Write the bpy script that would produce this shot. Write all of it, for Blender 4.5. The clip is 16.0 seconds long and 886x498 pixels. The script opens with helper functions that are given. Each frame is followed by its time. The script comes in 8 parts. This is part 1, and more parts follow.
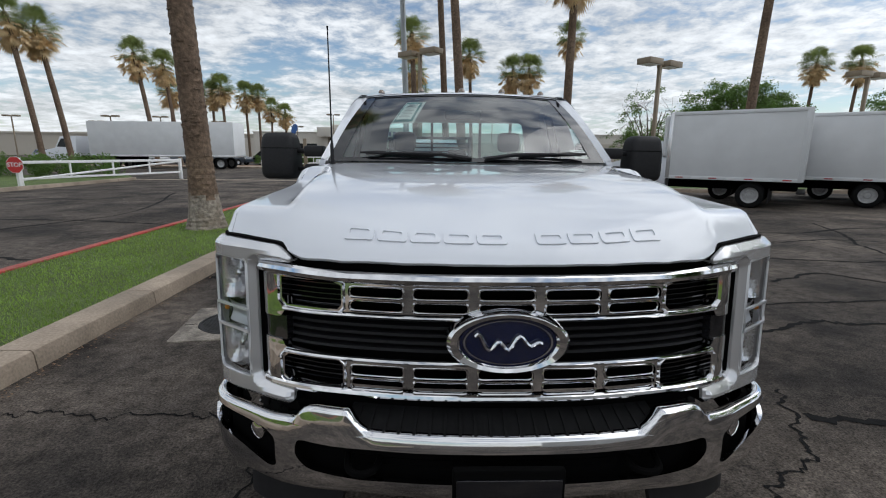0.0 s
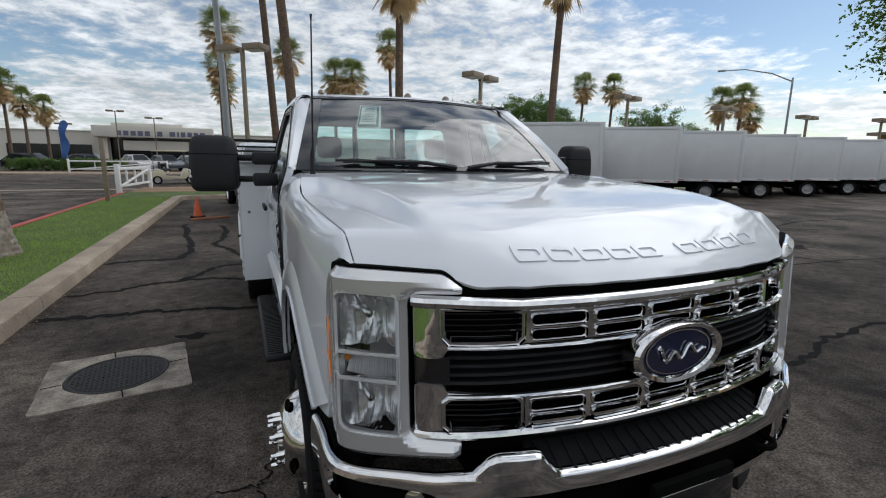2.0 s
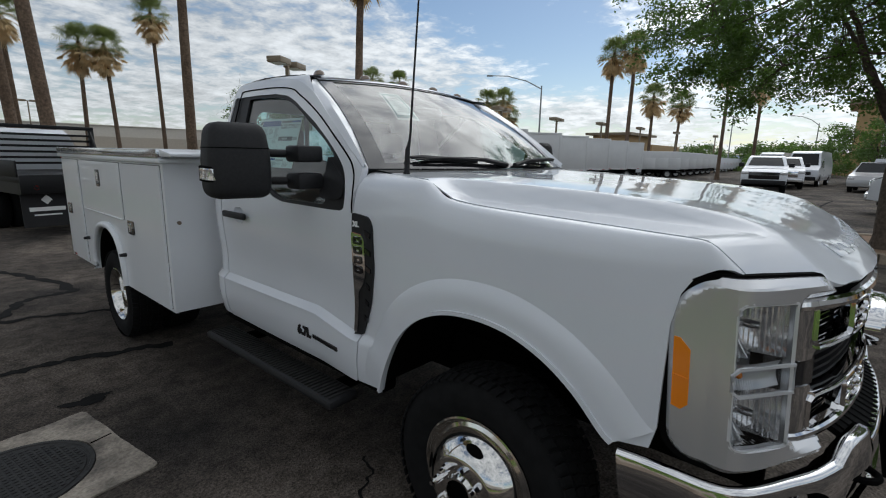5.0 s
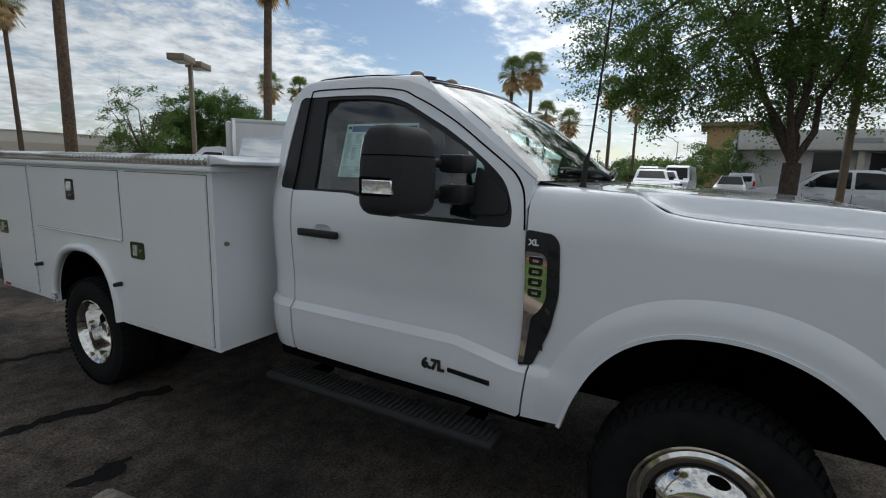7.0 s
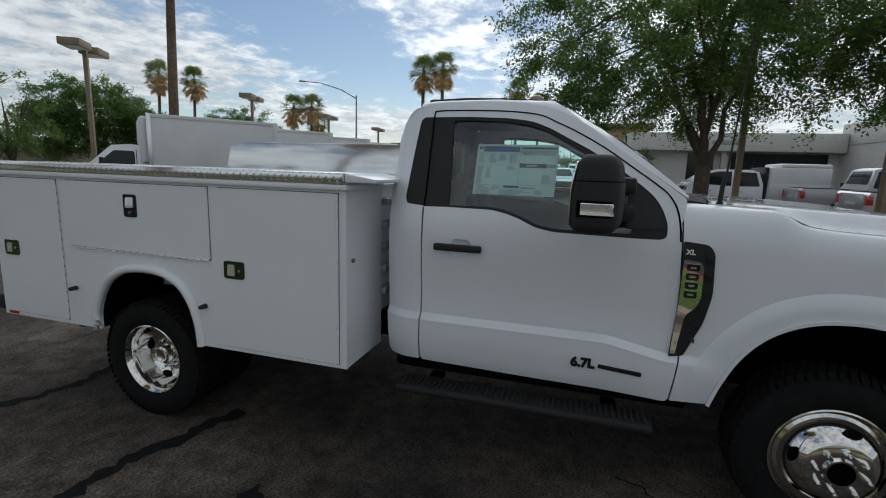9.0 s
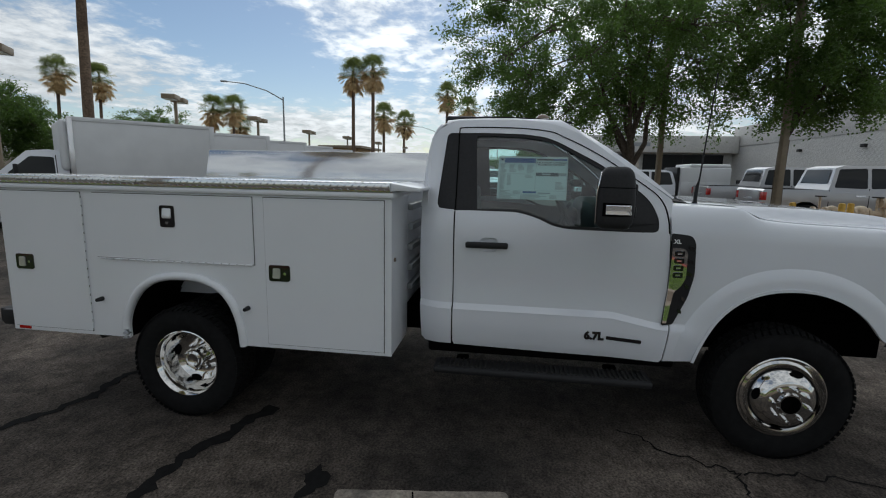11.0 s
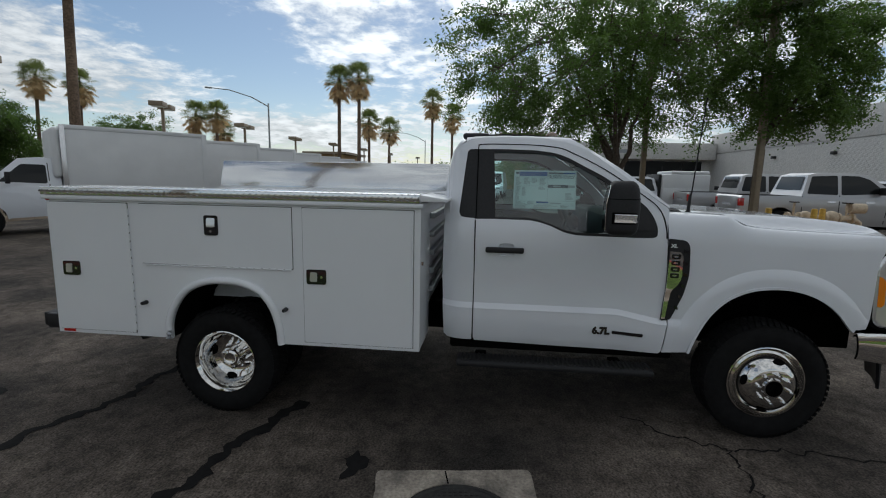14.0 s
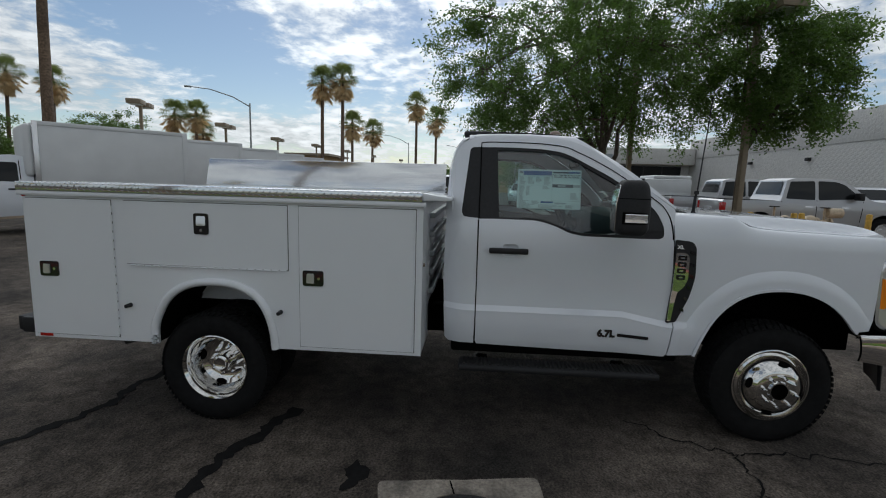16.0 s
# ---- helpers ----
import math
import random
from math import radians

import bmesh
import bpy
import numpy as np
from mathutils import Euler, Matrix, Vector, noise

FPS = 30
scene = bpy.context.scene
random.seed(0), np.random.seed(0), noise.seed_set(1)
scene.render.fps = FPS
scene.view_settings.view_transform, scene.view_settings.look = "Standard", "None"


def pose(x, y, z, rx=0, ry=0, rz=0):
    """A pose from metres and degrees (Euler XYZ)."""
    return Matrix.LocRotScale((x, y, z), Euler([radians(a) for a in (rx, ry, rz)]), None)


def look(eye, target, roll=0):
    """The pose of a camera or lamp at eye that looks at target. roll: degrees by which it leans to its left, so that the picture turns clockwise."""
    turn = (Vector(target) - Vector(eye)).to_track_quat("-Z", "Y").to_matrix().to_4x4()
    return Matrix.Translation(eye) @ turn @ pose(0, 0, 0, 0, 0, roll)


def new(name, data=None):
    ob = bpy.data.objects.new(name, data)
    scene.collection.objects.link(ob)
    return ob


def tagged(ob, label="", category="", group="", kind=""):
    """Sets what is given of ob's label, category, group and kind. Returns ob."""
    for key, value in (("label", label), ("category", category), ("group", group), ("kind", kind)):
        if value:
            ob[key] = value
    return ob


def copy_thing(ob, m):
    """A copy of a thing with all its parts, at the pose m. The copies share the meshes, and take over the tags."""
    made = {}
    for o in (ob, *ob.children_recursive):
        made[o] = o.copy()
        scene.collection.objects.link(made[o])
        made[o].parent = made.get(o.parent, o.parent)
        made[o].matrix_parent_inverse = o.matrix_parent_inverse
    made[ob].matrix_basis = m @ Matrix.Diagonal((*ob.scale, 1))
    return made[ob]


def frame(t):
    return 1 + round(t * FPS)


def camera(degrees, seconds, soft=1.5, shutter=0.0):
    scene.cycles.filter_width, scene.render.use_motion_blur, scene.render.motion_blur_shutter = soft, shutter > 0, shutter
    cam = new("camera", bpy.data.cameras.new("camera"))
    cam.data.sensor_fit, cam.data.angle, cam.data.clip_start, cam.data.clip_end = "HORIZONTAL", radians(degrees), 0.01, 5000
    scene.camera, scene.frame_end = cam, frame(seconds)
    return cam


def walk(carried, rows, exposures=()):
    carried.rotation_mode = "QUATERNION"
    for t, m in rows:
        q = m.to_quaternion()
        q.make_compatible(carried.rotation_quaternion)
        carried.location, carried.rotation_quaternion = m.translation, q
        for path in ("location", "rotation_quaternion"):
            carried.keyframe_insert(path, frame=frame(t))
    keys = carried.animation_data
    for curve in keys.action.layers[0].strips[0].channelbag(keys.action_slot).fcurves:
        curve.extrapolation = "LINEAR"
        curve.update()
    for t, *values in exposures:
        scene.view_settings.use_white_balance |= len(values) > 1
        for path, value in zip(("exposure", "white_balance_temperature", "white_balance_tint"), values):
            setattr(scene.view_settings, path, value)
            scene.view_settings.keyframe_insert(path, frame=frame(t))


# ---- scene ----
cam = camera(86.6, 16.0, soft=1.1)

PATH = [
    (0, (-0.178, -2.268, 1.568), (-0.13, -0.309, 1.169), 0.5),
    (0.5, (-0.405, -2.189, 1.583), (-0.183, -0.241, 1.185), 0.6),
    (1, (-0.66, -2.135, 1.579), (-0.228, -0.222, 1.188), 0.8),
    (1.5, (-0.896, -2.076, 1.585), (-0.28, -0.212, 1.202), 0.8),
    (2, (-1.103, -1.929, 1.58), (-0.325, -0.125, 1.207), 0.8),
    (2.5, (-1.294, -1.805, 1.586), (-0.36, -0.076, 1.212), 0.8),
    (3, (-1.546, -1.703, 1.602), (-0.471, -0.057, 1.235), 1.0),
    (3.5, (-1.742, -1.567, 1.592), (-0.553, -0.001, 1.228), 1.0),
    (4, (-1.914, -1.334, 1.588), (-0.618, 0.143, 1.212), 1.0),
    (4.2, (-1.981, -1.256, 1.588), (-0.645, 0.182, 1.206), 1.0),
    (6.3, (-2.479, -0.234, 1.56), (-0.816, 0.817, 1.199), 1.7),
    (6.5, (-2.546, -0.143, 1.579), (-0.863, 0.877, 1.224), 1.8),
    (7, (-2.65, 0.138, 1.554), (-0.915, 1.074, 1.218), 1.8),
    (7.5, (-2.757, 0.459, 1.578), (-0.964, 1.284, 1.252), 2.0),
    (8, (-2.989, 0.687, 1.597), (-1.158, 1.422, 1.267), 1.9),
    (8.5, (-3.154, 0.907, 1.618), (-1.293, 1.563, 1.292), 1.9),
    (9, (-3.246, 1.145, 1.624), (-1.357, 1.709, 1.287), 1.8),
    (9.5, (-3.435, 1.292, 1.634), (-1.522, 1.767, 1.297), 1.7),
    (9.7, (-3.41, 1.335, 1.607), (-1.49, 1.784, 1.274), 1.6),
    (12, (-4.042, 1.795, 1.69), (-2.079, 2.002, 1.368), 1.1),
    (12.5, (-4.07, 1.834, 1.692), (-2.107, 2.046, 1.376), 1.1),
    (13, (-4.074, 1.85, 1.689), (-2.11, 2.068, 1.378), 1.1),
    (13.5, (-4.072, 1.848, 1.688), (-2.107, 2.065, 1.384), 1.0),
    (14, (-4.073, 1.842, 1.691), (-2.107, 2.049, 1.394), 1.1),
    (14.5, (-4.078, 1.843, 1.691), (-2.109, 2.035, 1.398), 1.1),
    (15, (-4.073, 1.84, 1.69), (-2.102, 2.012, 1.396), 1.2),
    (15.5, (-4.059, 1.863, 1.681), (-2.086, 2.007, 1.388), 1.3),
    (16, (-3.987, 1.98, 1.658), (-2.012, 2.113, 1.375), 1.6),
]
walk(cam, [(t, look(eye, target, roll)) for t, eye, target, roll in PATH],
     [(0, 0.17, 6250, 9), (4, -0.05, 6260, 8), (8, -0.2, 6260, 7), (12, -0.25, 6260, 7), (16, -0.27, 6260, 7)])

# light and exposure
SKY_GAIN, CLOUD_BASE, CLOUD_GLOW, SUN_POWER = 0.95, 8.4, 16.0, 0.66

# world: hazy blue sky under a broken sheet of white cloud
SUN_H, SUN_E = 84.0, 43.0          # compass heading from +y towards +x, elevation
world = bpy.data.worlds.new("sky")
scene.world = world
world.use_nodes = True
wn, wl = world.node_tree.nodes, world.node_tree.links
wn.clear()


def wnode(kind, **kw):
    n = wn.new(kind)
    for k, v in kw.items():
        n.inputs[k].default_value = v
    return n


def wmath(op, a, b=None):
    n = wn.new("ShaderNodeMath")
    n.operation = op
    for i, s in enumerate((a, b)):
        if s is None:
            continue
        if isinstance(s, (int, float)):
            n.inputs[i].default_value = s
        else:
            wl.new(s, n.inputs[i])
    return n.outputs[0]


sky = wn.new("ShaderNodeTexSky")
sky.sky_type, sky.sun_disc = "NISHITA", False
sky.sun_elevation, sky.sun_rotation = radians(SUN_E), radians(SUN_H)
sky.air_density, sky.dust_density, sky.ozone_density = 1.0, 0.4, 1.4
coord = wn.new("ShaderNodeTexCoord")
sep = wn.new("ShaderNodeSeparateXYZ")
wl.new(coord.outputs["Generated"], sep.inputs[0])
up = wmath("ADD", wmath("MAXIMUM", sep.outputs[2], 0.0), 0.16)
flat = wn.new("ShaderNodeCombineXYZ")
wl.new(wmath("DIVIDE", sep.outputs[0], up), flat.inputs[0])
wl.new(wmath("DIVIDE", sep.outputs[1], up), flat.inputs[1])
flat.inputs[2].default_value = 3.7
big = wnode("ShaderNodeTexNoise", Scale=0.55, Detail=3.0, Roughness=0.5, Distortion=0.4)
mid = wnode("ShaderNodeTexNoise", Scale=2.6, Detail=6.0, Roughness=0.6, Distortion=0.3)
fine = wnode("ShaderNodeTexNoise", Scale=9.0, Detail=5.0, Roughness=0.6, Distortion=0.2)
for n in (big, mid, fine):
    wl.new(flat.outputs[0], n.inputs["Vector"])
cover = wmath("ADD", wmath("ADD", wmath("MULTIPLY", big.outputs[0], 1.0), wmath("MULTIPLY", mid.outputs[0], 0.65)),
              wmath("MULTIPLY", fine.outputs[0], 0.75))
# a long blue opening between two sheets of cloud, to the east-north-east
gap_y = wmath("DIVIDE", wmath("SUBTRACT", wmath("DIVIDE", sep.outputs[1], up), 1.27), 0.36)
gap_x = wn.new("ShaderNodeMapRange")
gap_x.interpolation_type = "SMOOTHSTEP"
gap_x.inputs["From Min"].default_value, gap_x.inputs["From Max"].default_value = 0.7, 1.7
wl.new(wmath("DIVIDE", sep.outputs[0], up), gap_x.inputs["Value"])
gap_far = wn.new("ShaderNodeMapRange")
gap_far.interpolation_type = "SMOOTHSTEP"
gap_far.inputs["From Min"].default_value, gap_far.inputs["From Max"].default_value = 4.2, 2.6
wl.new(wmath("DIVIDE", sep.outputs[0], up), gap_far.inputs["Value"])
opening = wmath("MULTIPLY", wmath("POWER", 2.718, wmath("MULTIPLY", wmath("MULTIPLY", gap_y, gap_y), -1.0)), wmath("MULTIPLY", gap_x.outputs[0], gap_far.outputs[0]))
cover = wmath("SUBTRACT", wmath("ADD", cover, 0.05), wmath("MULTIPLY", opening, 0.33))
ramp = wn.new("ShaderNodeMapRange")
ramp.interpolation_type = "SMOOTHSTEP"
ramp.inputs["From Min"].default_value, ramp.inputs["From Max"].default_value = 0.99, 1.33
wl.new(cover, ramp.inputs["Value"])
shade = wn.new("ShaderNodeMapRange")
shade.inputs["From Min"].default_value, shade.inputs["From Max"].default_value = 0.37, 0.63
shade.inputs["To Min"].default_value, shade.inputs["To Max"].default_value = 0.52, 1.08
wl.new(wmath("ADD", wmath("MULTIPLY", mid.outputs[0], 0.5), wmath("MULTIPLY", fine.outputs[0], 0.5)), shade.inputs["Value"])
# the cloud sheet is brighter round the veiled sun
sunway = wn.new("ShaderNodeVectorMath")
sunway.operation = "DOT_PRODUCT"
wl.new(coord.outputs["Generated"], sunway.inputs[0])
sunway.inputs[1].default_value = (math.sin(radians(SUN_H)) * math.cos(radians(SUN_E)), math.cos(radians(SUN_H)) * math.cos(radians(SUN_E)), math.sin(radians(SUN_E)))
glow = wmath("POWER", wmath("MAXIMUM", sunway.outputs["Value"], 0.0), 6.0)
cloudlight = wmath("MULTIPLY", shade.outputs[0], wmath("ADD", wmath("MULTIPLY", glow, CLOUD_GLOW), CLOUD_BASE))
cloudcol = wn.new("ShaderNodeVectorMath")
cloudcol.operation = "SCALE"
cloudcol.inputs[0].default_value = (0.97, 0.985, 1.0)
wl.new(cloudlight, cloudcol.inputs["Scale"])
skylight = wn.new("ShaderNodeVectorMath")
skylight.operation = "SCALE"
wl.new(sky.outputs[0], skylight.inputs[0])
skylight.inputs["Scale"].default_value = SKY_GAIN
mixsky = wn.new("ShaderNodeMix")
mixsky.data_type = "RGBA"
wl.new(wmath("MULTIPLY", ramp.outputs[0], 0.93), mixsky.inputs["Factor"])
wl.new(skylight.outputs[0], mixsky.inputs["A"])
wl.new(cloudcol.outputs[0], mixsky.inputs["B"])
back = wn.new("ShaderNodeBackground")
back.inputs["Strength"].default_value = 0.1
wl.new(mixsky.outputs["Result"], back.inputs["Color"])
wout = wn.new("ShaderNodeOutputWorld")
wl.new(back.outputs[0], wout.inputs["Surface"])

sun = new("sun", bpy.data.lights.new("sun", "SUN"))
sun.data.energy, sun.data.angle, sun.data.color = SUN_POWER, radians(60), (1.0, 0.95, 0.88)
sun.matrix_world = look((0, 0, 30), (-math.sin(radians(SUN_H)) * 40, -math.cos(radians(SUN_H)) * 40, 30 - 40 * math.tan(radians(SUN_E))))


# ---- materials ----
def mat(name, color, rough=0.5, metal=0.0, grain=None, bump=None, coat=0.0, spec=0.5, second=None, patches=None, rand=0.0):
    """Principled material. grain=(scale, amount) fine tone noise, patches=(scale, amount) broad tone noise towards second,
    bump=(scale, strength, distance)."""
    m = bpy.data.materials.new(name)
    m.use_nodes = True
    nt = m.node_tree
    n, lk = nt.nodes, nt.links
    b = n["Principled BSDF"]
    b.inputs["Roughness"].default_value, b.inputs["Metallic"].default_value = rough, metal
    b.inputs["Coat Weight"].default_value, b.inputs["Coat Roughness"].default_value = coat, 0.03
    b.inputs["Specular IOR Level"].default_value = spec
    b.inputs["Base Color"].default_value = (*color, 1)
    tc = n.new("ShaderNodeTexCoord")
    out = None

    def noise_tex(scale, detail):
        t = n.new("ShaderNodeTexNoise")
        t.inputs["Scale"].default_value, t.inputs["Detail"].default_value = scale, detail
        lk.new(tc.outputs["Object"], t.inputs["Vector"])
        return t.outputs[0]

    def mix(fac, a, c):
        x = n.new("ShaderNodeMix")
        x.data_type = "RGBA"
        lk.new(fac, x.inputs["Factor"])
        for key, v in (("A", a), ("B", c)):
            if isinstance(v, tuple):
                x.inputs[key].default_value = (*v, 1)
            else:
                lk.new(v, x.inputs[key])
        return x.outputs["Result"]

    def stretch(v, lo, hi):
        r = n.new("ShaderNodeMapRange")
        r.inputs["From Min"].default_value, r.inputs["From Max"].default_value = lo, hi
        lk.new(v, r.inputs["Value"])
        return r.outputs[0]
    if patches:
        out = mix(stretch(noise_tex(patches[0], 4), 0.5 - patches[1], 0.5 + patches[1]), color, second or tuple(c * 0.7 for c in color))
    if grain:
        lo = 1 - grain[1]
        dark = mix(stretch(noise_tex(grain[0], 3), 0.3, 0.7), (lo, lo, lo), (1.0 + grain[1] * 0.4,) * 3)
        x = n.new("ShaderNodeMix")
        x.data_type, x.blend_type = "RGBA", "MULTIPLY"
        x.inputs["Factor"].default_value = 1
        if out is None:
            x.inputs["A"].default_value = (*color, 1)
        else:
            lk.new(out, x.inputs["A"])
        lk.new(dark, x.inputs["B"])
        out = x.outputs["Result"]
    if rand:
        info = n.new("ShaderNodeObjectInfo")
        hsv = n.new("ShaderNodeHueSaturation")
        lk.new(stretch(info.outputs["Random"], 0, 1), hsv.inputs["Value"])
        r = hsv.inputs["Value"].links[0].from_node
        r.inputs["To Min"].default_value, r.inputs["To Max"].default_value = 1 - rand, 1 + rand
        if out is None:
            hsv.inputs["Color"].default_value = (*color, 1)
        else:
            lk.new(out, hsv.inputs["Color"])
        out = hsv.outputs[0]
    if out is not None:
        lk.new(out, b.inputs["Base Color"])
    if bump:
        bp = n.new("ShaderNodeBump")
        bp.inputs["Strength"].default_value, bp.inputs["Distance"].default_value = bump[1], bump[2]
        lk.new(noise_tex(bump[0], 4), bp.inputs["Height"])
        lk.new(bp.outputs[0], b.inputs["Normal"])
    return m



def leaf_mat(name, color, glow_through, scale):
    """Leaf: a little light passes through the blade."""
    m = mat(name, color, 0.5, grain=(scale, 0.45))
    n, lk = m.node_tree.nodes, m.node_tree.links
    tr, mx = n.new("ShaderNodeBsdfTranslucent"), n.new("ShaderNodeMixShader")
    tr.inputs[0].default_value = (*glow_through, 1)
    mx.inputs[0].default_value = 0.42
    lk.new(n["Principled BSDF"].outputs[0], mx.inputs[1])
    lk.new(tr.outputs[0], mx.inputs[2])
    lk.new(mx.outputs[0], n["Material Output"].inputs[0])
    return m


M = {}
M["paint"] = mat("white_paint", (0.715, 0.738, 0.785), 0.35, coat=1.0, spec=0.3, grain=(3, 0.02))
M["body"] = mat("white_body_paint", (0.765, 0.783, 0.815), 0.34, coat=0.5, grain=(2, 0.03), bump=(1.2, 0.05, 0.02))
M["chrome"] = mat("chrome", (0.78, 0.78, 0.79), 0.05, 1.0)
M["smoke"] = mat("smoked_lens", (0.20, 0.15, 0.11), 0.12, coat=0.8)
M["rim"] = mat("polished_steel", (0.72, 0.71, 0.69), 0.08, 1.0, grain=(20, 0.08))
M["silver"] = mat("satin_silver_trim", (0.76, 0.76, 0.77), 0.24, 0.7, coat=0.3)
M["lampchrome"] = mat("lamp_reflector", (0.95, 0.95, 0.96), 0.10, 0.78)
M["rimwhite"] = mat("dusty_white_rim", (0.42, 0.42, 0.42), 0.5, grain=(12, 0.2))
M["seam"] = mat("panel_joint", (0.09, 0.09, 0.09), 0.8)
M["lampgrey"] = mat("pale_lamp_plastic", (0.70, 0.71, 0.73), 0.2, 0.3, coat=0.5)
M["black"] = mat("black_plastic", (0.018, 0.018, 0.02), 0.5, spec=0.3, grain=(60, 0.2), bump=(180, 0.15, 0.002))
M["matte"] = mat("textured_black_plastic", (0.022, 0.022, 0.024), 0.65, spec=0.3, grain=(90, 0.2), bump=(260, 0.25, 0.002))
M["gloss"] = mat("gloss_black", (0.01, 0.01, 0.012), 0.08, coat=0.6)
M["blacksteel"] = mat("black_steel", (0.008, 0.008, 0.009), 0.45, spec=0.3)
# Near-black for open joints; in wheel houses and underbody, shade put into the colour.
M["gap"] = mat("gap_and_shade_black", (0.003, 0.003, 0.003), 0.9, spec=0.05)
M["rubber"] = mat("tyre_rubber", (0.010, 0.010, 0.0105), 0.85, spec=0.15, grain=(25, 0.3), bump=(90, 0.2, 0.003))
M["amber"] = mat("amber_lens", (0.85, 0.24, 0.01), 0.15, coat=0.6)
M["red"] = mat("red_lens", (0.45, 0.012, 0.01), 0.15, coat=0.6)
M["navy"] = mat("navy_enamel", (0.003, 0.008, 0.040), 0.1, coat=1.0)
M["dash"] = mat("dark_interior", (0.040, 0.043, 0.046), 0.65, grain=(30, 0.2))
M["seat"] = mat("grey_seat_vinyl", (0.055, 0.058, 0.065), 0.6, grain=(15, 0.25), bump=(60, 0.2, 0.004))
M["liner"] = mat("headliner_grey", (0.35, 0.35, 0.35), 0.9)
M["paper"] = mat("white_paper", (0.82, 0.85, 0.83), 0.7)
M["ink"] = mat("dark_print", (0.08, 0.09, 0.10), 0.7)
M["inkgrey"] = mat("grey_print", (0.42, 0.44, 0.44), 0.7)
M["inkblue"] = mat("blue_print", (0.03, 0.10, 0.30), 0.6)
M["teal"] = mat("teal_print", (0.02, 0.20, 0.20), 0.6)
M["white"] = mat("white_lettering", (0.8, 0.8, 0.8), 0.5)
M["asphalt"] = None
M["concrete"] = mat("concrete", (0.43, 0.345, 0.265), 0.85, grain=(45, 0.25), patches=(2.0, 0.2), second=(0.26, 0.21, 0.16), bump=(40, 0.4, 0.01), rand=0.08)
M["padconc"] = mat("old_concrete", (0.40, 0.35, 0.29), 0.9, grain=(60, 0.35), patches=(5, 0.12), second=(0.16, 0.14, 0.12), bump=(60, 0.7, 0.012))
M["redkerb"] = mat("worn_red_kerb_paint", (0.50, 0.07, 0.055), 0.75, grain=(30, 0.3), patches=(3, 0.12), second=(0.36, 0.10, 0.08), bump=(40, 0.4, 0.008))
M["iron"] = mat("cast_iron", (0.035, 0.034, 0.033), 0.6, 0.4, grain=(40, 0.4), bump=(50, 0.4, 0.006))
M["seal"] = mat("crack_sealer", (0.013, 0.0125, 0.0125), 0.9, spec=0.1, grain=(20, 0.3), bump=(60, 0.5, 0.004))
M["turf"] = mat("lawn_soil", (0.14, 0.21, 0.05), 0.95, grain=(60, 0.5), patches=(1.5, 0.2), second=(0.10, 0.13, 0.04), bump=(120, 0.8, 0.03))
M["blade"] = leaf_mat("grass_blade", (0.23, 0.35, 0.07), (0.34, 0.48, 0.10), 2.0)
M["dirt"] = mat("tan_dirt", (0.33, 0.21, 0.13), 0.95, grain=(30, 0.3), patches=(1.0, 0.2), bump=(50, 0.5, 0.02))
M["bark"] = mat("palm_bark", (0.20, 0.14, 0.095), 0.95, grain=(14, 0.5), patches=(1.2, 0.2), second=(0.12, 0.08, 0.055), bump=(18, 0.8, 0.03))
M["palebark"] = mat("weathered_palm_butt", (0.36, 0.32, 0.27), 0.95, grain=(16, 0.5), patches=(3, 0.2), second=(0.2, 0.16, 0.12), bump=(18, 0.8, 0.03))
M["frond"] = leaf_mat("palm_frond", (0.19, 0.235, 0.085), (0.27, 0.33, 0.10), 3)
M["deadfrond"] = leaf_mat("dry_palm_frond", (0.68, 0.53, 0.32), (0.80, 0.60, 0.32), 3)
M["leaf"] = leaf_mat("tree_leaf", (0.080, 0.136, 0.036), (0.17, 0.30, 0.05), 1.2)
M["wood"] = mat("tree_bark", (0.11, 0.085, 0.065), 0.95, grain=(18, 0.5), bump=(24, 0.8, 0.03))
M["pole"] = mat("tan_pole_paint", (0.24, 0.19, 0.13), 0.55, grain=(10, 0.15))
M["greypole"] = mat("grey_steel_pole", (0.30, 0.32, 0.33), 0.45, 0.4)
M["boxwhite"] = mat("white_box_panel", (0.72, 0.73, 0.74), 0.45, grain=(2.0, 0.05), patches=(0.9, 0.2), second=(0.68, 0.69, 0.70))
M["bwall"] = mat("painted_block", (0.62, 0.61, 0.58), 0.85, grain=(6, 0.1), patches=(0.4, 0.3), second=(0.56, 0.55, 0.53), bump=(7, 0.8, 0.05))
M["stucco"] = mat("beige_stucco", (0.52, 0.47, 0.40), 0.9, grain=(8, 0.1), patches=(0.15, 0.3), second=(0.46, 0.42, 0.36))
M["cream_wall"] = mat("cream_painted_stucco", (0.66, 0.62, 0.55), 0.9, grain=(6, 0.08), patches=(0.2, 0.3), second=(0.60, 0.56, 0.50))
M["signblue"] = mat("slate_blue_sign", (0.13, 0.13, 0.20), 0.5)
M["darkglass"] = mat("dark_window_glass", (0.010, 0.012, 0.013), 0.08, spec=0.3)
M["silverpaint"] = mat("silver_paint", (0.40, 0.40, 0.41), 0.3, 0.4, coat=1.0)
M["darkpaint"] = mat("dark_blue_paint", (0.03, 0.04, 0.055), 0.3, coat=1.0)
M["cone"] = mat("faded_orange_plastic", (0.62, 0.10, 0.025), 0.6, grain=(20, 0.2), patches=(4, 0.2), second=(0.5, 0.12, 0.05))
M["plank"] = mat("weathered_board", (0.32, 0.12, 0.06), 0.9, grain=(12, 0.3))
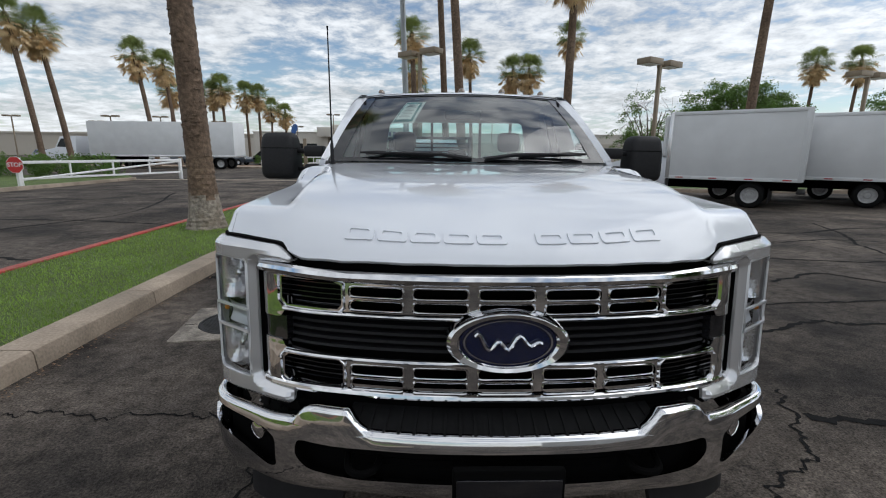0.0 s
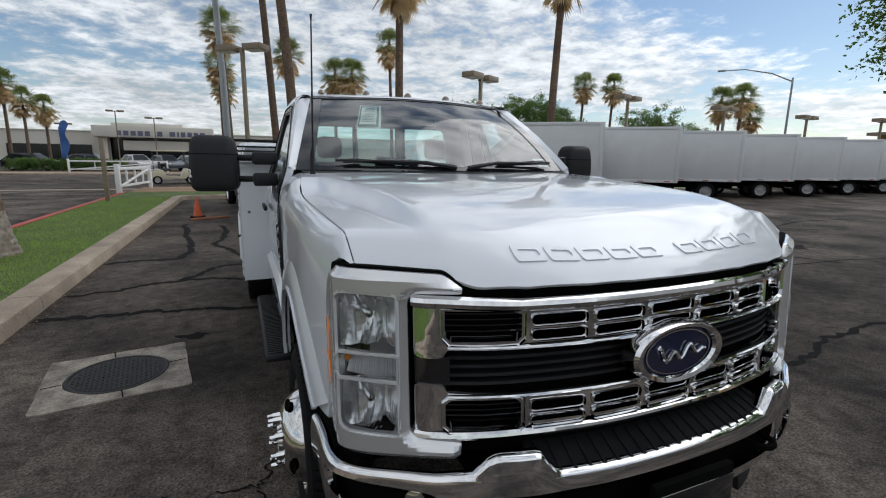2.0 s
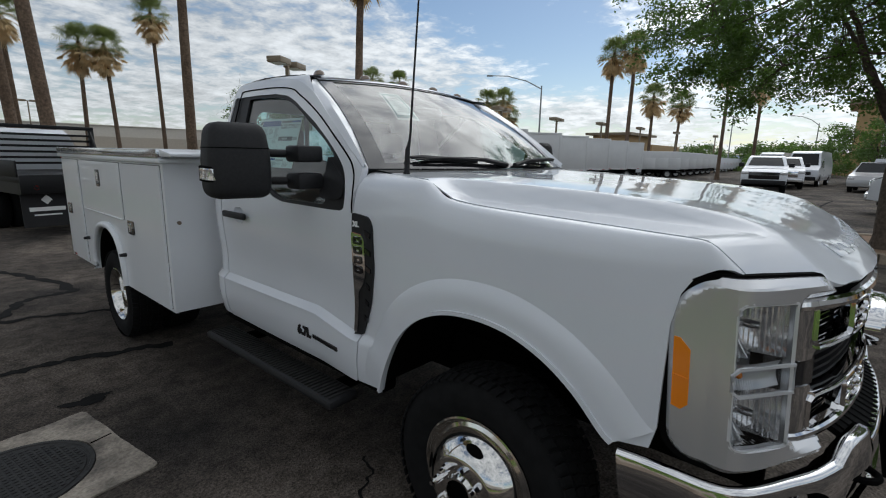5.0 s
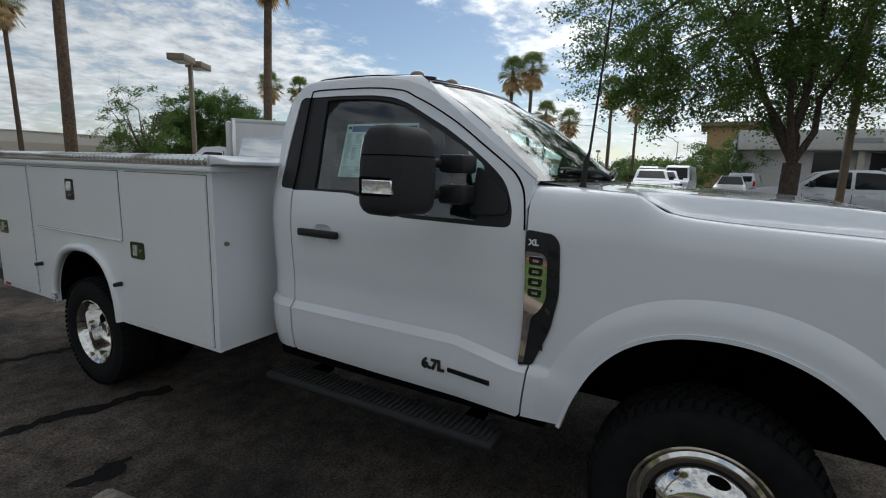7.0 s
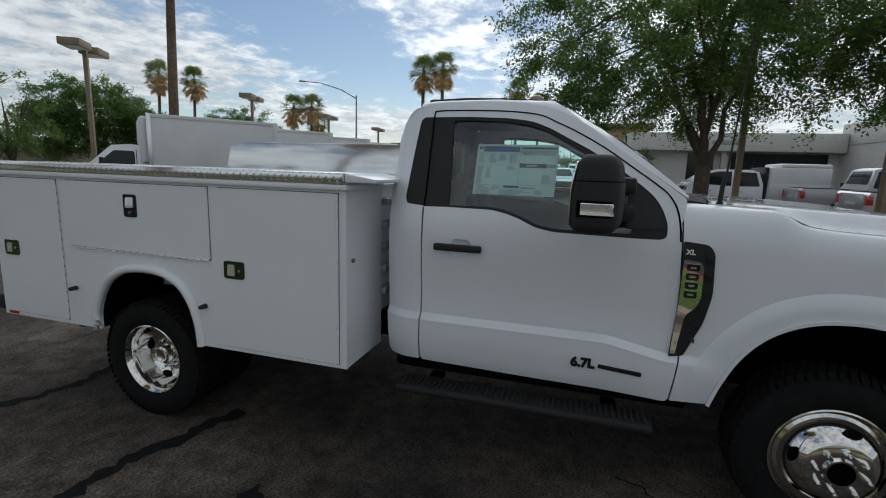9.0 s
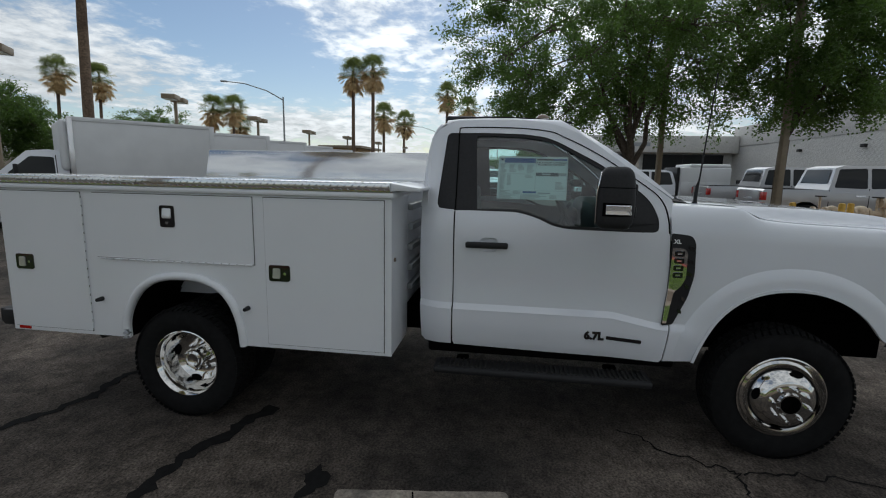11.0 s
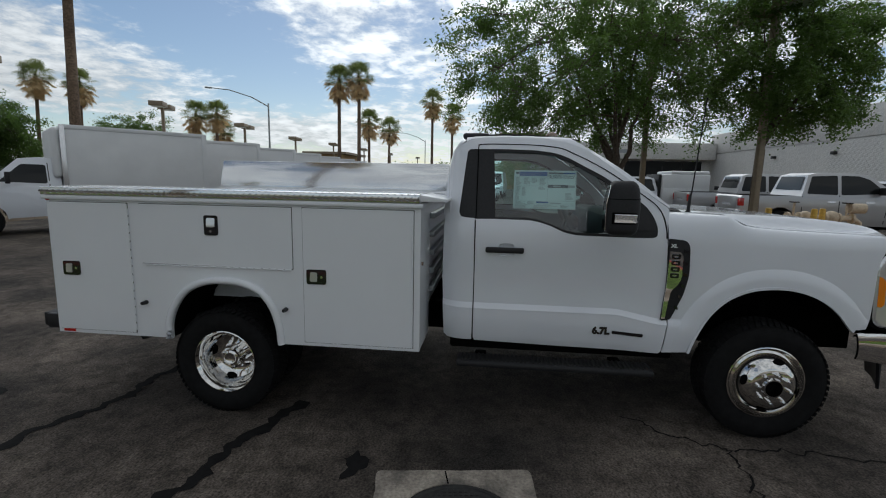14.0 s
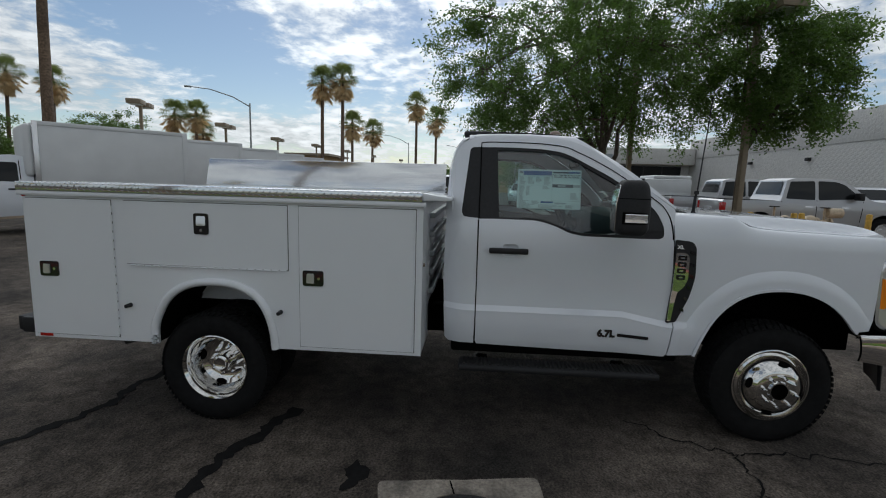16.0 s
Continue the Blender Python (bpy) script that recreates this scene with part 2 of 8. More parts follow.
M["yellow"] = mat("faded_yellow_paint", (0.62, 0.38, 0.06), 0.6, grain=(15, 0.25))
M["pipe"] = mat("tan_pipe_paint", (0.58, 0.47, 0.34), 0.6, grain=(15, 0.25))
M["gatewhite"] = mat("white_gate_paint", (0.78, 0.78, 0.77), 0.5, grain=(12, 0.1))
M["stopred"] = mat("stop_sign_red", (0.55, 0.03, 0.03), 0.5)
M["cream"] = mat("cream_cart_body", (0.65, 0.58, 0.42), 0.4, coat=0.4)
M["tan"] = mat("tan_stucco", (0.45, 0.31, 0.16), 0.9, grain=(6, 0.1))
# blue-grey tint holds the haze of distance, not the hills' own colour
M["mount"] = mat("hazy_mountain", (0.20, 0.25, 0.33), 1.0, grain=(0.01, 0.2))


def glass_mat(name, tint, rough=0.0, mixin=0.12):
    """Thin automotive glass: a clear tinted sheet with a real mirror-like gloss."""
    m = bpy.data.materials.new(name)
    m.use_nodes = True
    n, lk = m.node_tree.nodes, m.node_tree.links
    n.clear()
    tr, gl = n.new("ShaderNodeBsdfTransparent"), n.new("ShaderNodeBsdfGlossy")
    tr.inputs[0].default_value, gl.inputs["Roughness"].default_value = (*tint, 1), rough
    fr, mx, o = n.new("ShaderNodeFresnel"), n.new("ShaderNodeMixShader"), n.new("ShaderNodeOutputMaterial")
    fr.inputs[0].default_value = 1.6
    add = n.new("ShaderNodeMath")
    add.operation, add.use_clamp = "ADD", True
    add.inputs[1].default_value = mixin
    lk.new(fr.outputs[0], add.inputs[0])
    lk.new(add.outputs[0], mx.inputs[0])
    lk.new(tr.outputs[0], mx.inputs[1])
    lk.new(gl.outputs[0], mx.inputs[2])
    lk.new(mx.outputs[0], o.inputs[0])
    return m


M["glass"] = glass_mat("window_glass", (0.70, 0.90, 0.89), mixin=0.05)
M["shield"] = glass_mat("windscreen_glass", (0.76, 0.92, 0.89), mixin=0.12)
M["lens"] = glass_mat("clear_lens", (0.92, 0.93, 0.94), mixin=0.0)


def diamond_mat():
    """Bright aluminium tread plate with raised crossing bars."""
    m = mat("diamond_tread_plate", (0.74, 0.75, 0.76), 0.13, 1.0)
    n, lk = m.node_tree.nodes, m.node_tree.links
    b = n["Principled BSDF"]
    tc = n.new("ShaderNodeTexCoord")
    mp = n.new("ShaderNodeMapping")
    mp.inputs["Rotation"].default_value = (radians(45), 0, 0)
    mp.inputs["Scale"].default_value = (1, 33, 33)
    lk.new(tc.outputs["Object"], mp.inputs[0])
    s = n.new("ShaderNodeSeparateXYZ")
    lk.new(mp.outputs[0], s.inputs[0])

    def f(op, a, c=None):
        x = n.new("ShaderNodeMath")
        x.operation = op
        for i, v in enumerate((a, c)):
            if v is None:
                continue
            if isinstance(v, (int, float)):
                x.inputs[i].default_value = v
            else:
                lk.new(v, x.inputs[i])
        return x.outputs[0]
    cu, cv = f("FLOOR", s.outputs[1]), f("FLOOR", s.outputs[2])
    fu, fv = f("SUBTRACT", f("FRACT", s.outputs[1]), 0.5), f("SUBTRACT", f("FRACT", s.outputs[2]), 0.5)
    par = f("MODULO", f("ABSOLUTE", f("ADD", cu, cv)), 2.0)
    a1 = f("ADD", f("MULTIPLY", f("ABSOLUTE", fu), 2.3), f("MULTIPLY", f("ABSOLUTE", fv), 6.5))
    a2 = f("ADD", f("MULTIPLY", f("ABSOLUTE", fv), 2.3), f("MULTIPLY", f("ABSOLUTE", fu), 6.5))
    d = f("ADD", f("MULTIPLY", a1, par), f("MULTIPLY", a2, f("SUBTRACT", 1.0, par)))
    h = f("MAXIMUM", f("SUBTRACT", 1.0, d), 0.0)
    bp = n.new("ShaderNodeBump")
    bp.inputs["Strength"].default_value, bp.inputs["Distance"].default_value = 1.0, 0.010
    lk.new(h, bp.inputs["Height"])
    lk.new(bp.outputs[0], b.inputs["Normal"])
    return m


M["diamond"] = diamond_mat()


def asphalt_mat():
    m = mat("old_asphalt", (0.044, 0.038, 0.034), 0.9, spec=0.2, grain=(70, 0.7), patches=(0.8, 0.16), second=(0.165, 0.137, 0.114), bump=(120, 1.0, 0.012))
    n, lk = m.node_tree.nodes, m.node_tree.links
    b = n["Principled BSDF"]
    prev = b.inputs["Base Color"].links[0].from_socket
    tc = n.new("ShaderNodeTexCoord")
    t = n.new("ShaderNodeTexNoise")
    t.inputs["Scale"].default_value, t.inputs["Detail"].default_value, t.inputs["Roughness"].default_value = 0.16, 5, 0.6
    lk.new(tc.outputs["Object"], t.inputs["Vector"])
    # fine cracks where two noise levels meet
    v = n.new("ShaderNodeTexVoronoi")
    v.feature = "DISTANCE_TO_EDGE"
    v.inputs["Scale"].default_value = 0.55
    dist = n.new("ShaderNodeTexNoise")
    dist.inputs["Scale"].default_value, dist.inputs["Detail"].default_value = 1.6, 5
    lk.new(tc.outputs["Object"], dist.inputs["Vector"])
    addv = n.new("ShaderNodeVectorMath")
    addv.operation = "MULTIPLY_ADD"
    lk.new(dist.outputs["Color"], addv.inputs[0])
    addv.inputs[1].default_value = (1.2, 1.2, 0)
    lk.new(tc.outputs["Object"], addv.inputs[2])
    lk.new(addv.outputs[0], v.inputs["Vector"])
    cr = n.new("ShaderNodeMapRange")
    cr.inputs["From Min"].default_value, cr.inputs["From Max"].default_value = 0.0, 0.012
    cr.inputs["To Min"].default_value, cr.inputs["To Max"].default_value = 0.72, 1.0
    lk.new(v.outputs["Distance"], cr.inputs["Value"])
    r = n.new("ShaderNodeMapRange")
    r.inputs["From Min"].default_value, r.inputs["From Max"].default_value = 0.35, 0.65
    r.inputs["To Min"].default_value, r.inputs["To Max"].default_value = 0.62, 1.40
    lk.new(t.outputs[0], r.inputs["Value"])
    # worn binder with stones showing, from hand size down to pebbles
    worn = n.new("ShaderNodeTexNoise")
    worn.inputs["Scale"].default_value, worn.inputs["Detail"].default_value, worn.inputs["Roughness"].default_value = 7.0, 9, 0.78
    lk.new(tc.outputs["Object"], worn.inputs["Vector"])
    wr = n.new("ShaderNodeMapRange")
    wr.inputs["From Min"].default_value, wr.inputs["From Max"].default_value = 0.30, 0.70
    wr.inputs["To Min"].default_value, wr.inputs["To Max"].default_value = 0.25, 1.75
    lk.new(worn.outputs[0], wr.inputs["Value"])
    both = n.new("ShaderNodeMath")
    both.operation = "MULTIPLY"
    lk.new(r.outputs[0], both.inputs[0])
    lk.new(wr.outputs[0], both.inputs[1])
    mul = n.new("ShaderNodeMath")
    mul.operation = "MULTIPLY"
    lk.new(both.outputs[0], mul.inputs[0])
    lk.new(cr.outputs[0], mul.inputs[1])
    x = n.new("ShaderNodeVectorMath")
    x.operation = "SCALE"
    lk.new(prev, x.inputs[0])
    lk.new(mul.outputs[0], x.inputs["Scale"])
    lk.new(x.outputs[0], b.inputs["Base Color"])
    return m


M["asphalt"] = asphalt_mat()


# ---- mesh helpers ----
def part(name, bm, material, parent=None, label="", angle=35, flat=False, normals=True):
    """Links a bmesh as ONE mesh object, under a thing or part if given."""
    if normals:
        bmesh.ops.recalc_face_normals(bm, faces=bm.faces)
    lim = radians(angle)
    for f in bm.faces:
        f.smooth = not flat
    for e in bm.edges:
        if len(e.link_faces) == 2:
            e.smooth = e.calc_face_angle(0) < lim
    me = bpy.data.meshes.new(name)
    bm.to_mesh(me)
    bm.free()
    for m in (material if isinstance(material, (list, tuple)) else [material]):
        me.materials.append(m if not isinstance(m, str) else M[m])
    ob = new(name, me)
    if parent is not None:
        ob.parent = parent
    if label:
        ob["label"] = label
    return ob


def thing(name, label, category, m=None, group="", kind=""):
    ob = new(name)
    ob.empty_display_size = 0.2
    if m is not None:
        ob.matrix_world = m
    return tagged(ob, label, category, group, kind)


def box(x0, x1, y0, y1, z0, z1, bev=0.0, bm=None, seg=2):
    bm = bm or bmesh.new()
    vs = [bm.verts.new((x, y, z)) for z in (z0, z1) for y in (y0, y1) for x in (x0, x1)]
    fs = [bm.faces.new([vs[i] for i in q]) for q in ((0, 2, 3, 1), (4, 5, 7, 6), (0, 1, 5, 4), (2, 6, 7, 3), (0, 4, 6, 2), (1, 3, 7, 5))]
    if bev:
        es = list({e for f in fs for e in f.edges})
        bmesh.ops.bevel(bm, geom=es, offset=bev, segments=seg, profile=0.5, affect="EDGES")
    return bm


def lathe(profile, n=32, axis="x", bm=None, centre=(0, 0, 0), close=False):
    """Turns a profile of (along, radius) round an axis."""
    bm = bm or bmesh.new()
    c = Vector(centre)
    rings = []
    for a, r in profile:
        ring = []
        for i in range(n):
            t = 2 * math.pi * i / n
            p, q = r * math.cos(t), r * math.sin(t)
            v = (a, p, q) if axis == "x" else ((p, a, q) if axis == "y" else (p, q, a))
            ring.append(bm.verts.new(c + Vector(v)))
        rings.append(ring)
    pairs = list(zip(rings, rings[1:]))
    if close:
        pairs.append((rings[-1], rings[0]))
    for r0, r1 in pairs:
        for i in range(n):
            bm.faces.new((r0[i], r0[(i + 1) % n], r1[(i + 1) % n], r1[i]))
    return bm, rings


def rod(p, q, r0, r1=None, n=10, bm=None, caps=True):
    bm = bm or bmesh.new()
    p, q = Vector(p), Vector(q)
    r1 = r0 if r1 is None else r1
    z = (q - p).normalized()
    x = z.orthogonal().normalized()
    y = z.cross(x)
    rings = [[bm.verts.new(c + (x * math.cos(2 * math.pi * i / n) + y * math.sin(2 * math.pi * i / n)) * r) for i in range(n)] for c, r in ((p, r0), (q, r1))]
    for i in range(n):
        bm.faces.new((rings[0][i], rings[0][(i + 1) % n], rings[1][(i + 1) % n], rings[1][i]))
    if caps:
        bm.faces.new(rings[0][::-1])
        bm.faces.new(rings[1])
    return bm


def tube(points, radii, n=10, bm=None, wob=0.0):
    """A bent tapering tube through points."""
    bm = bm or bmesh.new()
    pts = [Vector(p) for p in points]
    rings, x = [], None
    for i, p in enumerate(pts):
        z = (pts[min(i + 1, len(pts) - 1)] - pts[max(i - 1, 0)]).normalized()
        x = (z.orthogonal() if x is None else x - z * x.dot(z)).normalized()
        y = z.cross(x)
        rings.append([bm.verts.new(p + (x * math.cos(2 * math.pi * k / n) + y * math.sin(2 * math.pi * k / n)) * radii[i] * (1 + wob * (random.random() - 0.5))) for k in range(n)])
    for a, b in zip(rings, rings[1:]):
        for k in range(n):
            bm.faces.new((a[k], a[(k + 1) % n], b[(k + 1) % n], b[k]))
    bm.faces.new(rings[0][::-1])
    bm.faces.new(rings[-1])
    return bm


def rounded(pts, r, n=4):
    """Rounds the corners of a closed 2D outline; r is one radius or one per corner."""
    out = []
    m = len(pts)
    for i, p in enumerate(pts):
        ri = r[i] if isinstance(r, (list, tuple)) else r
        p = Vector(p)
        a, b = Vector(pts[i - 1]) - p, Vector(pts[(i + 1) % m]) - p
        k = min(ri, a.length * 0.49, b.length * 0.49)
        if k < 1e-4:
            out.append(tuple(p))
            continue
        s, e = p + a.normalized() * k, p + b.normalized() * k
        for j in range(n + 1):
            t = j / n
            q = s * (1 - t) ** 2 + p * 2 * t * (1 - t) + e * t * t
            out.append((q.x, q.y))
    return out


def spline(pts, n=6):
    """Catmull-Rom curve through open 2D points."""
    out = []
    P = [Vector(p) for p in pts]
    P = [P[0] * 2 - P[1]] + P + [P[-1] * 2 - P[-2]]
    for i in range(1, len(P) - 2):
        for j in range(n):
            t = j / n
            a, b, c, d = P[i - 1:i + 3]
            q = 0.5 * ((2 * b) + (c - a) * t + (2 * a - 5 * b + 4 * c - d) * t * t + (3 * b - a - 3 * c + d) * t ** 3)
            out.append(tuple(q))
    out.append(tuple(P[-2]))
    return out


def lerp_table(table):
    xs, ys = [p[0] for p in table], [p[1] for p in table]

    def f(x):
        return float(np.interp(x, xs, ys))
    return f


def smooth_table(table):
    """Smooth curve through (x, y) pairs."""
    xs, ys = np.array([p[0] for p in table], float), np.array([p[1] for p in table], float)
    h = np.diff(xs)
    d = np.diff(ys) / h
    m = np.zeros(len(xs))
    m[1:-1] = np.where(d[:-1] * d[1:] > 0, 2 * d[:-1] * d[1:] / (d[:-1] + d[1:] + 1e-12), 0)
    m[0], m[-1] = d[0], d[-1]

    def f(x):
        x = min(max(x, xs[0]), xs[-1])
        i = min(int(np.searchsorted(xs, x, "right")) - 1, len(xs) - 2)
        t = (x - xs[i]) / h[i]
        return float(ys[i] * (1 + 2 * t) * (1 - t) ** 2 + m[i] * h[i] * t * (1 - t) ** 2 + ys[i + 1] * t * t * (3 - 2 * t) + m[i + 1] * h[i] * t * t * (t - 1))
    return f


def plate(outline, fmap, depth=0.01, step=0.05, holes=(), bm=None, cuts=()):
    """A shaped sheet: 2D outline (and holes), cut into small faces, carried to 3D by fmap(u, v, d) with d the depth inwards."""
    from mathutils.geometry import tessellate_polygon
    tmp = bmesh.new()
    loops = [[Vector((p[0], p[1], 0)) for p in lp] for lp in (outline, *holes)]
    vs = [tmp.verts.new(p) for lp in loops for p in lp]
    tmp.verts.index_update()
    for tri in tessellate_polygon(loops):
        try:
            tmp.faces.new([vs[i] for i in tri])
        except ValueError:
            pass
    us, ws = [p[0] for p in outline], [p[1] for p in outline]
    if step:
        for axis, lo, hi in ((0, min(us), max(us)), (1, min(ws), max(ws))):
            k = max(1, round((hi - lo) / step))
            for i in range(1, k):
                no = Vector((1, 0, 0)) if axis == 0 else Vector((0, 1, 0))
                bmesh.ops.bisect_plane(tmp, geom=tmp.verts[:] + tmp.edges[:] + tmp.faces[:], dist=1e-5, plane_co=no * (lo + (hi - lo) * i / k), plane_no=no)
        for c in cuts:
            bmesh.ops.bisect_plane(tmp, geom=tmp.verts[:] + tmp.edges[:] + tmp.faces[:], dist=1e-5, plane_co=(0, c, 0), plane_no=(0, 1, 0))
    bm = bm or bmesh.new()
    tmp.verts.index_update()
    front = [bm.verts.new(fmap(v.co.x, v.co.y, 0.0)) for v in tmp.verts]
    back = [bm.verts.new(fmap(v.co.x, v.co.y, depth)) for v in tmp.verts] if depth else None
    for f in tmp.faces:
        ids = [v.index for v in f.verts]
        bm.faces.new([front[i] for i in ids])
        if depth:
            bm.faces.new([back[i] for i in reversed(ids)])
    if depth:
        for e in tmp.edges:
            if len(e.link_faces) == 1:
                a, b = e.verts[0].index, e.verts[1].index
                bm.faces.new((front[a], front[b], back[b], back[a]))
    tmp.free()
    return bm


def loft(rows, bm=None, closed=False):
    """A surface through rows of points, all of one length."""
    bm = bm or bmesh.new()
    g = [[bm.verts.new(p) for p in r] for r in rows]
    for a, b in zip(g, g[1:]):
        n = len(a)
        for i in range(n if closed else n - 1):
            bm.faces.new((a[i], a[(i + 1) % n], b[(i + 1) % n], b[i]))
    return bm


def sweep(path, section, bm=None, closed=False, cap=True):
    """Carries a closed 2D section (side, up) along a 3D path, side lying level."""
    bm = bm or bmesh.new()
    pts = [Vector(p) for p in path]
    rings = []
    for i, p in enumerate(pts):
        if closed:
            t = (pts[(i + 1) % len(pts)] - pts[i - 1]).normalized()
        else:
            t = (pts[min(i + 1, len(pts) - 1)] - pts[max(i - 1, 0)]).normalized()
        s = Vector((t.y, -t.x, 0)).normalized()
        u = s.cross(t)
        sec = section(i / max(1, len(pts) - 1)) if callable(section) else section
        rings.append([bm.verts.new(p + s * a + u * b) for a, b in sec])
    pairs = list(zip(rings, rings[1:])) + ([(rings[-1], rings[0])] if closed else [])
    for a, b in pairs:
        n = len(a)
        for k in range(n):
            bm.faces.new((a[k], a[(k + 1) % n], b[(k + 1) % n], b[k]))
    if cap and not closed:
        bm.faces.new(rings[0][::-1])
        bm.faces.new(rings[-1])
    return bm


def mirrored(bm):
    """A mirrored copy (x to -x)."""
    c = bm.copy()
    for v in c.verts:
        v.co.x = -v.co.x
    bmesh.ops.reverse_faces(c, faces=c.faces)
    return c


def text_mesh(body, size, depth=0.0, bold=0.0, spacing=1.0):
    """Built-in font as a bmesh, in its xy plane, centred."""
    cu = bpy.data.curves.new("lettering", "FONT")
    cu.body, cu.size, cu.extrude, cu.offset, cu.space_character = body, size, depth, bold, spacing
    cu.align_x, cu.align_y = "CENTER", "CENTER"
    cu.resolution_u = 3
    ob = new("lettering", cu)
    me = ob.to_mesh()
    bm = bmesh.new()
    bm.from_mesh(me)
    ob.to_mesh_clear()
    bpy.data.objects.remove(ob)
    bpy.data.curves.remove(cu)
    return bm


def moved(bm, m):
    bmesh.ops.transform(bm, matrix=m, verts=bm.verts)
    return bm

# ---- ground, kerbs, lawn ----
bm = bmesh.new()
vs = [bm.verts.new(p) for p in ((-900, -900, 0), (900, -900, 0), (900, 900, 0), (-900, 900, 0))]
bm.faces.new(vs)
tagged(part("ground", bm, "asphalt"), "dark worn asphalt car park with sealed cracks", "asphalt", kind="structure")


def slab(name, outline, z0, z1, material, label, category, step=0.0):
    bm = plate(outline, lambda x, y, d: Vector((x, y, z1 - d)), z1 - z0, step)
    return tagged(part(name, bm, material), label, category, kind="structure")


lawn = slab("lawn", [(-5.28, -14), (-3.36, -14), (-3.36, 17.6), (-2.95, 18.05), (60, 18.05), (60, 20.6), (-5.28, 20.6)], 0.0, 0.125, "turf", "green mown lawn strip beside the kerb", "lawn")
slab("dirt_strip", [(-5.28, 20.6), (60, 20.6), (60, 24.2), (-5.28, 24.2)], 0.0, 0.12, "dirt", "bare tan dirt verge", "dirt")
slab("far_lawn", [(-60, 6), (-16.5, 6), (-16.5, 24), (-18, 26.3), (-60, 26.3)], 0.0, 0.12, "turf", "green lawn corner beyond the drive", "lawn")


def kerb_run(name, pts, w, h, material, label, pieces=True, seg=1.5):
    """Kerb as separate cast lengths along a line."""
    top = thing(name, label, "kerb", kind="structure")
    r = 0.03
    sec = [(-w / 2, 0), (-w / 2, h - 0.004), (-w / 2 + r * 0.3, h), (w / 2 - r, h), (w / 2 - r * 0.3, h - r * 0.3), (w / 2, h - r), (w / 2 + 0.012, 0)]
    for a, b in zip(pts, pts[1:]):
        a, b = Vector((*a, 0)), Vector((*b, 0))
        L = (b - a).length
        n = max(1, round(L / seg))
        for i in range(n):
            p, q = a.lerp(b, (i + 0.004) / n), a.lerp(b, (i + 0.996) / n)
            part("kerb_stone", sweep([p, p.lerp(q, 0.5), q], sec), material, top)
    return top


arc = [(-3.2 + 0.55 - 0.55 * math.cos(a), 17.45 + 0.55 * math.sin(a)) for a in np.linspace(0, math.pi / 2, 6)]
kerb_run("kerb", [(-3.2, -14), (-3.2, 17.45)] + arc[1:] + [(60, 18.0)], 0.30, 0.15, "concrete", "grey-tan concrete kerb along the lawn")
kerb_run("red_kerb", [(-5.36, 20.6), (-5.36, -14)], 0.16, 0.15, "redkerb", "red-painted kerb along the drive")
kerb_run("drive_kerb", [(-16.4, 24), (-16.4, 6)][::-1], 0.2, 0.15, "concrete", "tan concrete kerb of the far lawn")
slab("street_gutter", [(-120, 24.3), (120, 24.3), (120, 24.9), (-120, 24.9)], 0.0, 0.006, "concrete", "pale concrete gutter of the street", "pavement")
slab("pavement", [(-120, 43.5), (120, 43.5), (120, 46.0), (-120, 46.0)], 0.0, 0.14, "concrete", "pale concrete pavement across the street", "pavement")
slab("far_verge", [(-120, 46), (120, 46), (120, 49), (-120, 49)], 0.0, 0.13, "dirt", "tan gravel verge across the street", "dirt")

# grass blades on the near lawn
rnd = random.Random(7)
verts, faces = [], []
for _ in range(52000):
    y = -4 + 21.4 * rnd.random() ** 1.3
    x = rnd.uniform(-5.27, -3.37)
    if 8 < y and rnd.random() < 0.35:
        continue
    h, a, w = rnd.uniform(0.018, 0.045), rnd.uniform(0, 6.28), rnd.uniform(0.004, 0.008)
    k = len(verts)
    dx, dy = math.cos(a), math.sin(a)
    lx, ly = rnd.uniform(-0.02, 0.02), rnd.uniform(-0.02, 0.02)
    verts += [(x - dx * w, y - dy * w, 0.122), (x + dx * w, y + dy * w, 0.122), (x + lx, y + ly, 0.122 + h)]
    faces.append((k, k + 1, k + 2))
me = bpy.data.meshes.new("grass")
me.from_pydata(verts, [], faces)
me.materials.append(M["blade"])
tagged(new("grass", me), "short green grass blades of the lawn", "grass", kind="stuff")
# dead leaves along the kerb
verts, faces = [], []
for _ in range(900):
    y = rnd.uniform(-2, 16)
    x = -3.03 + abs(rnd.gauss(0, 0.07))
    a, s = rnd.uniform(0, 6.28), rnd.uniform(0.005, 0.016)
    k = len(verts)
    verts += [(x + s * math.cos(a + t), y + s * 0.6 * math.sin(a + t), 0.006 + 0.006 * rnd.random()) for t in (0, 1.6, 3.1, 4.7)]
    faces.append((k, k + 1, k + 2, k + 3))
me = bpy.data.meshes.new("leaf_litter")
me.from_pydata(verts, [], faces)
me.materials.append(M["dirt"])
tagged(new("leaf_litter", me), "dry tan leaf litter along the kerb", "leaf litter", kind="stuff")


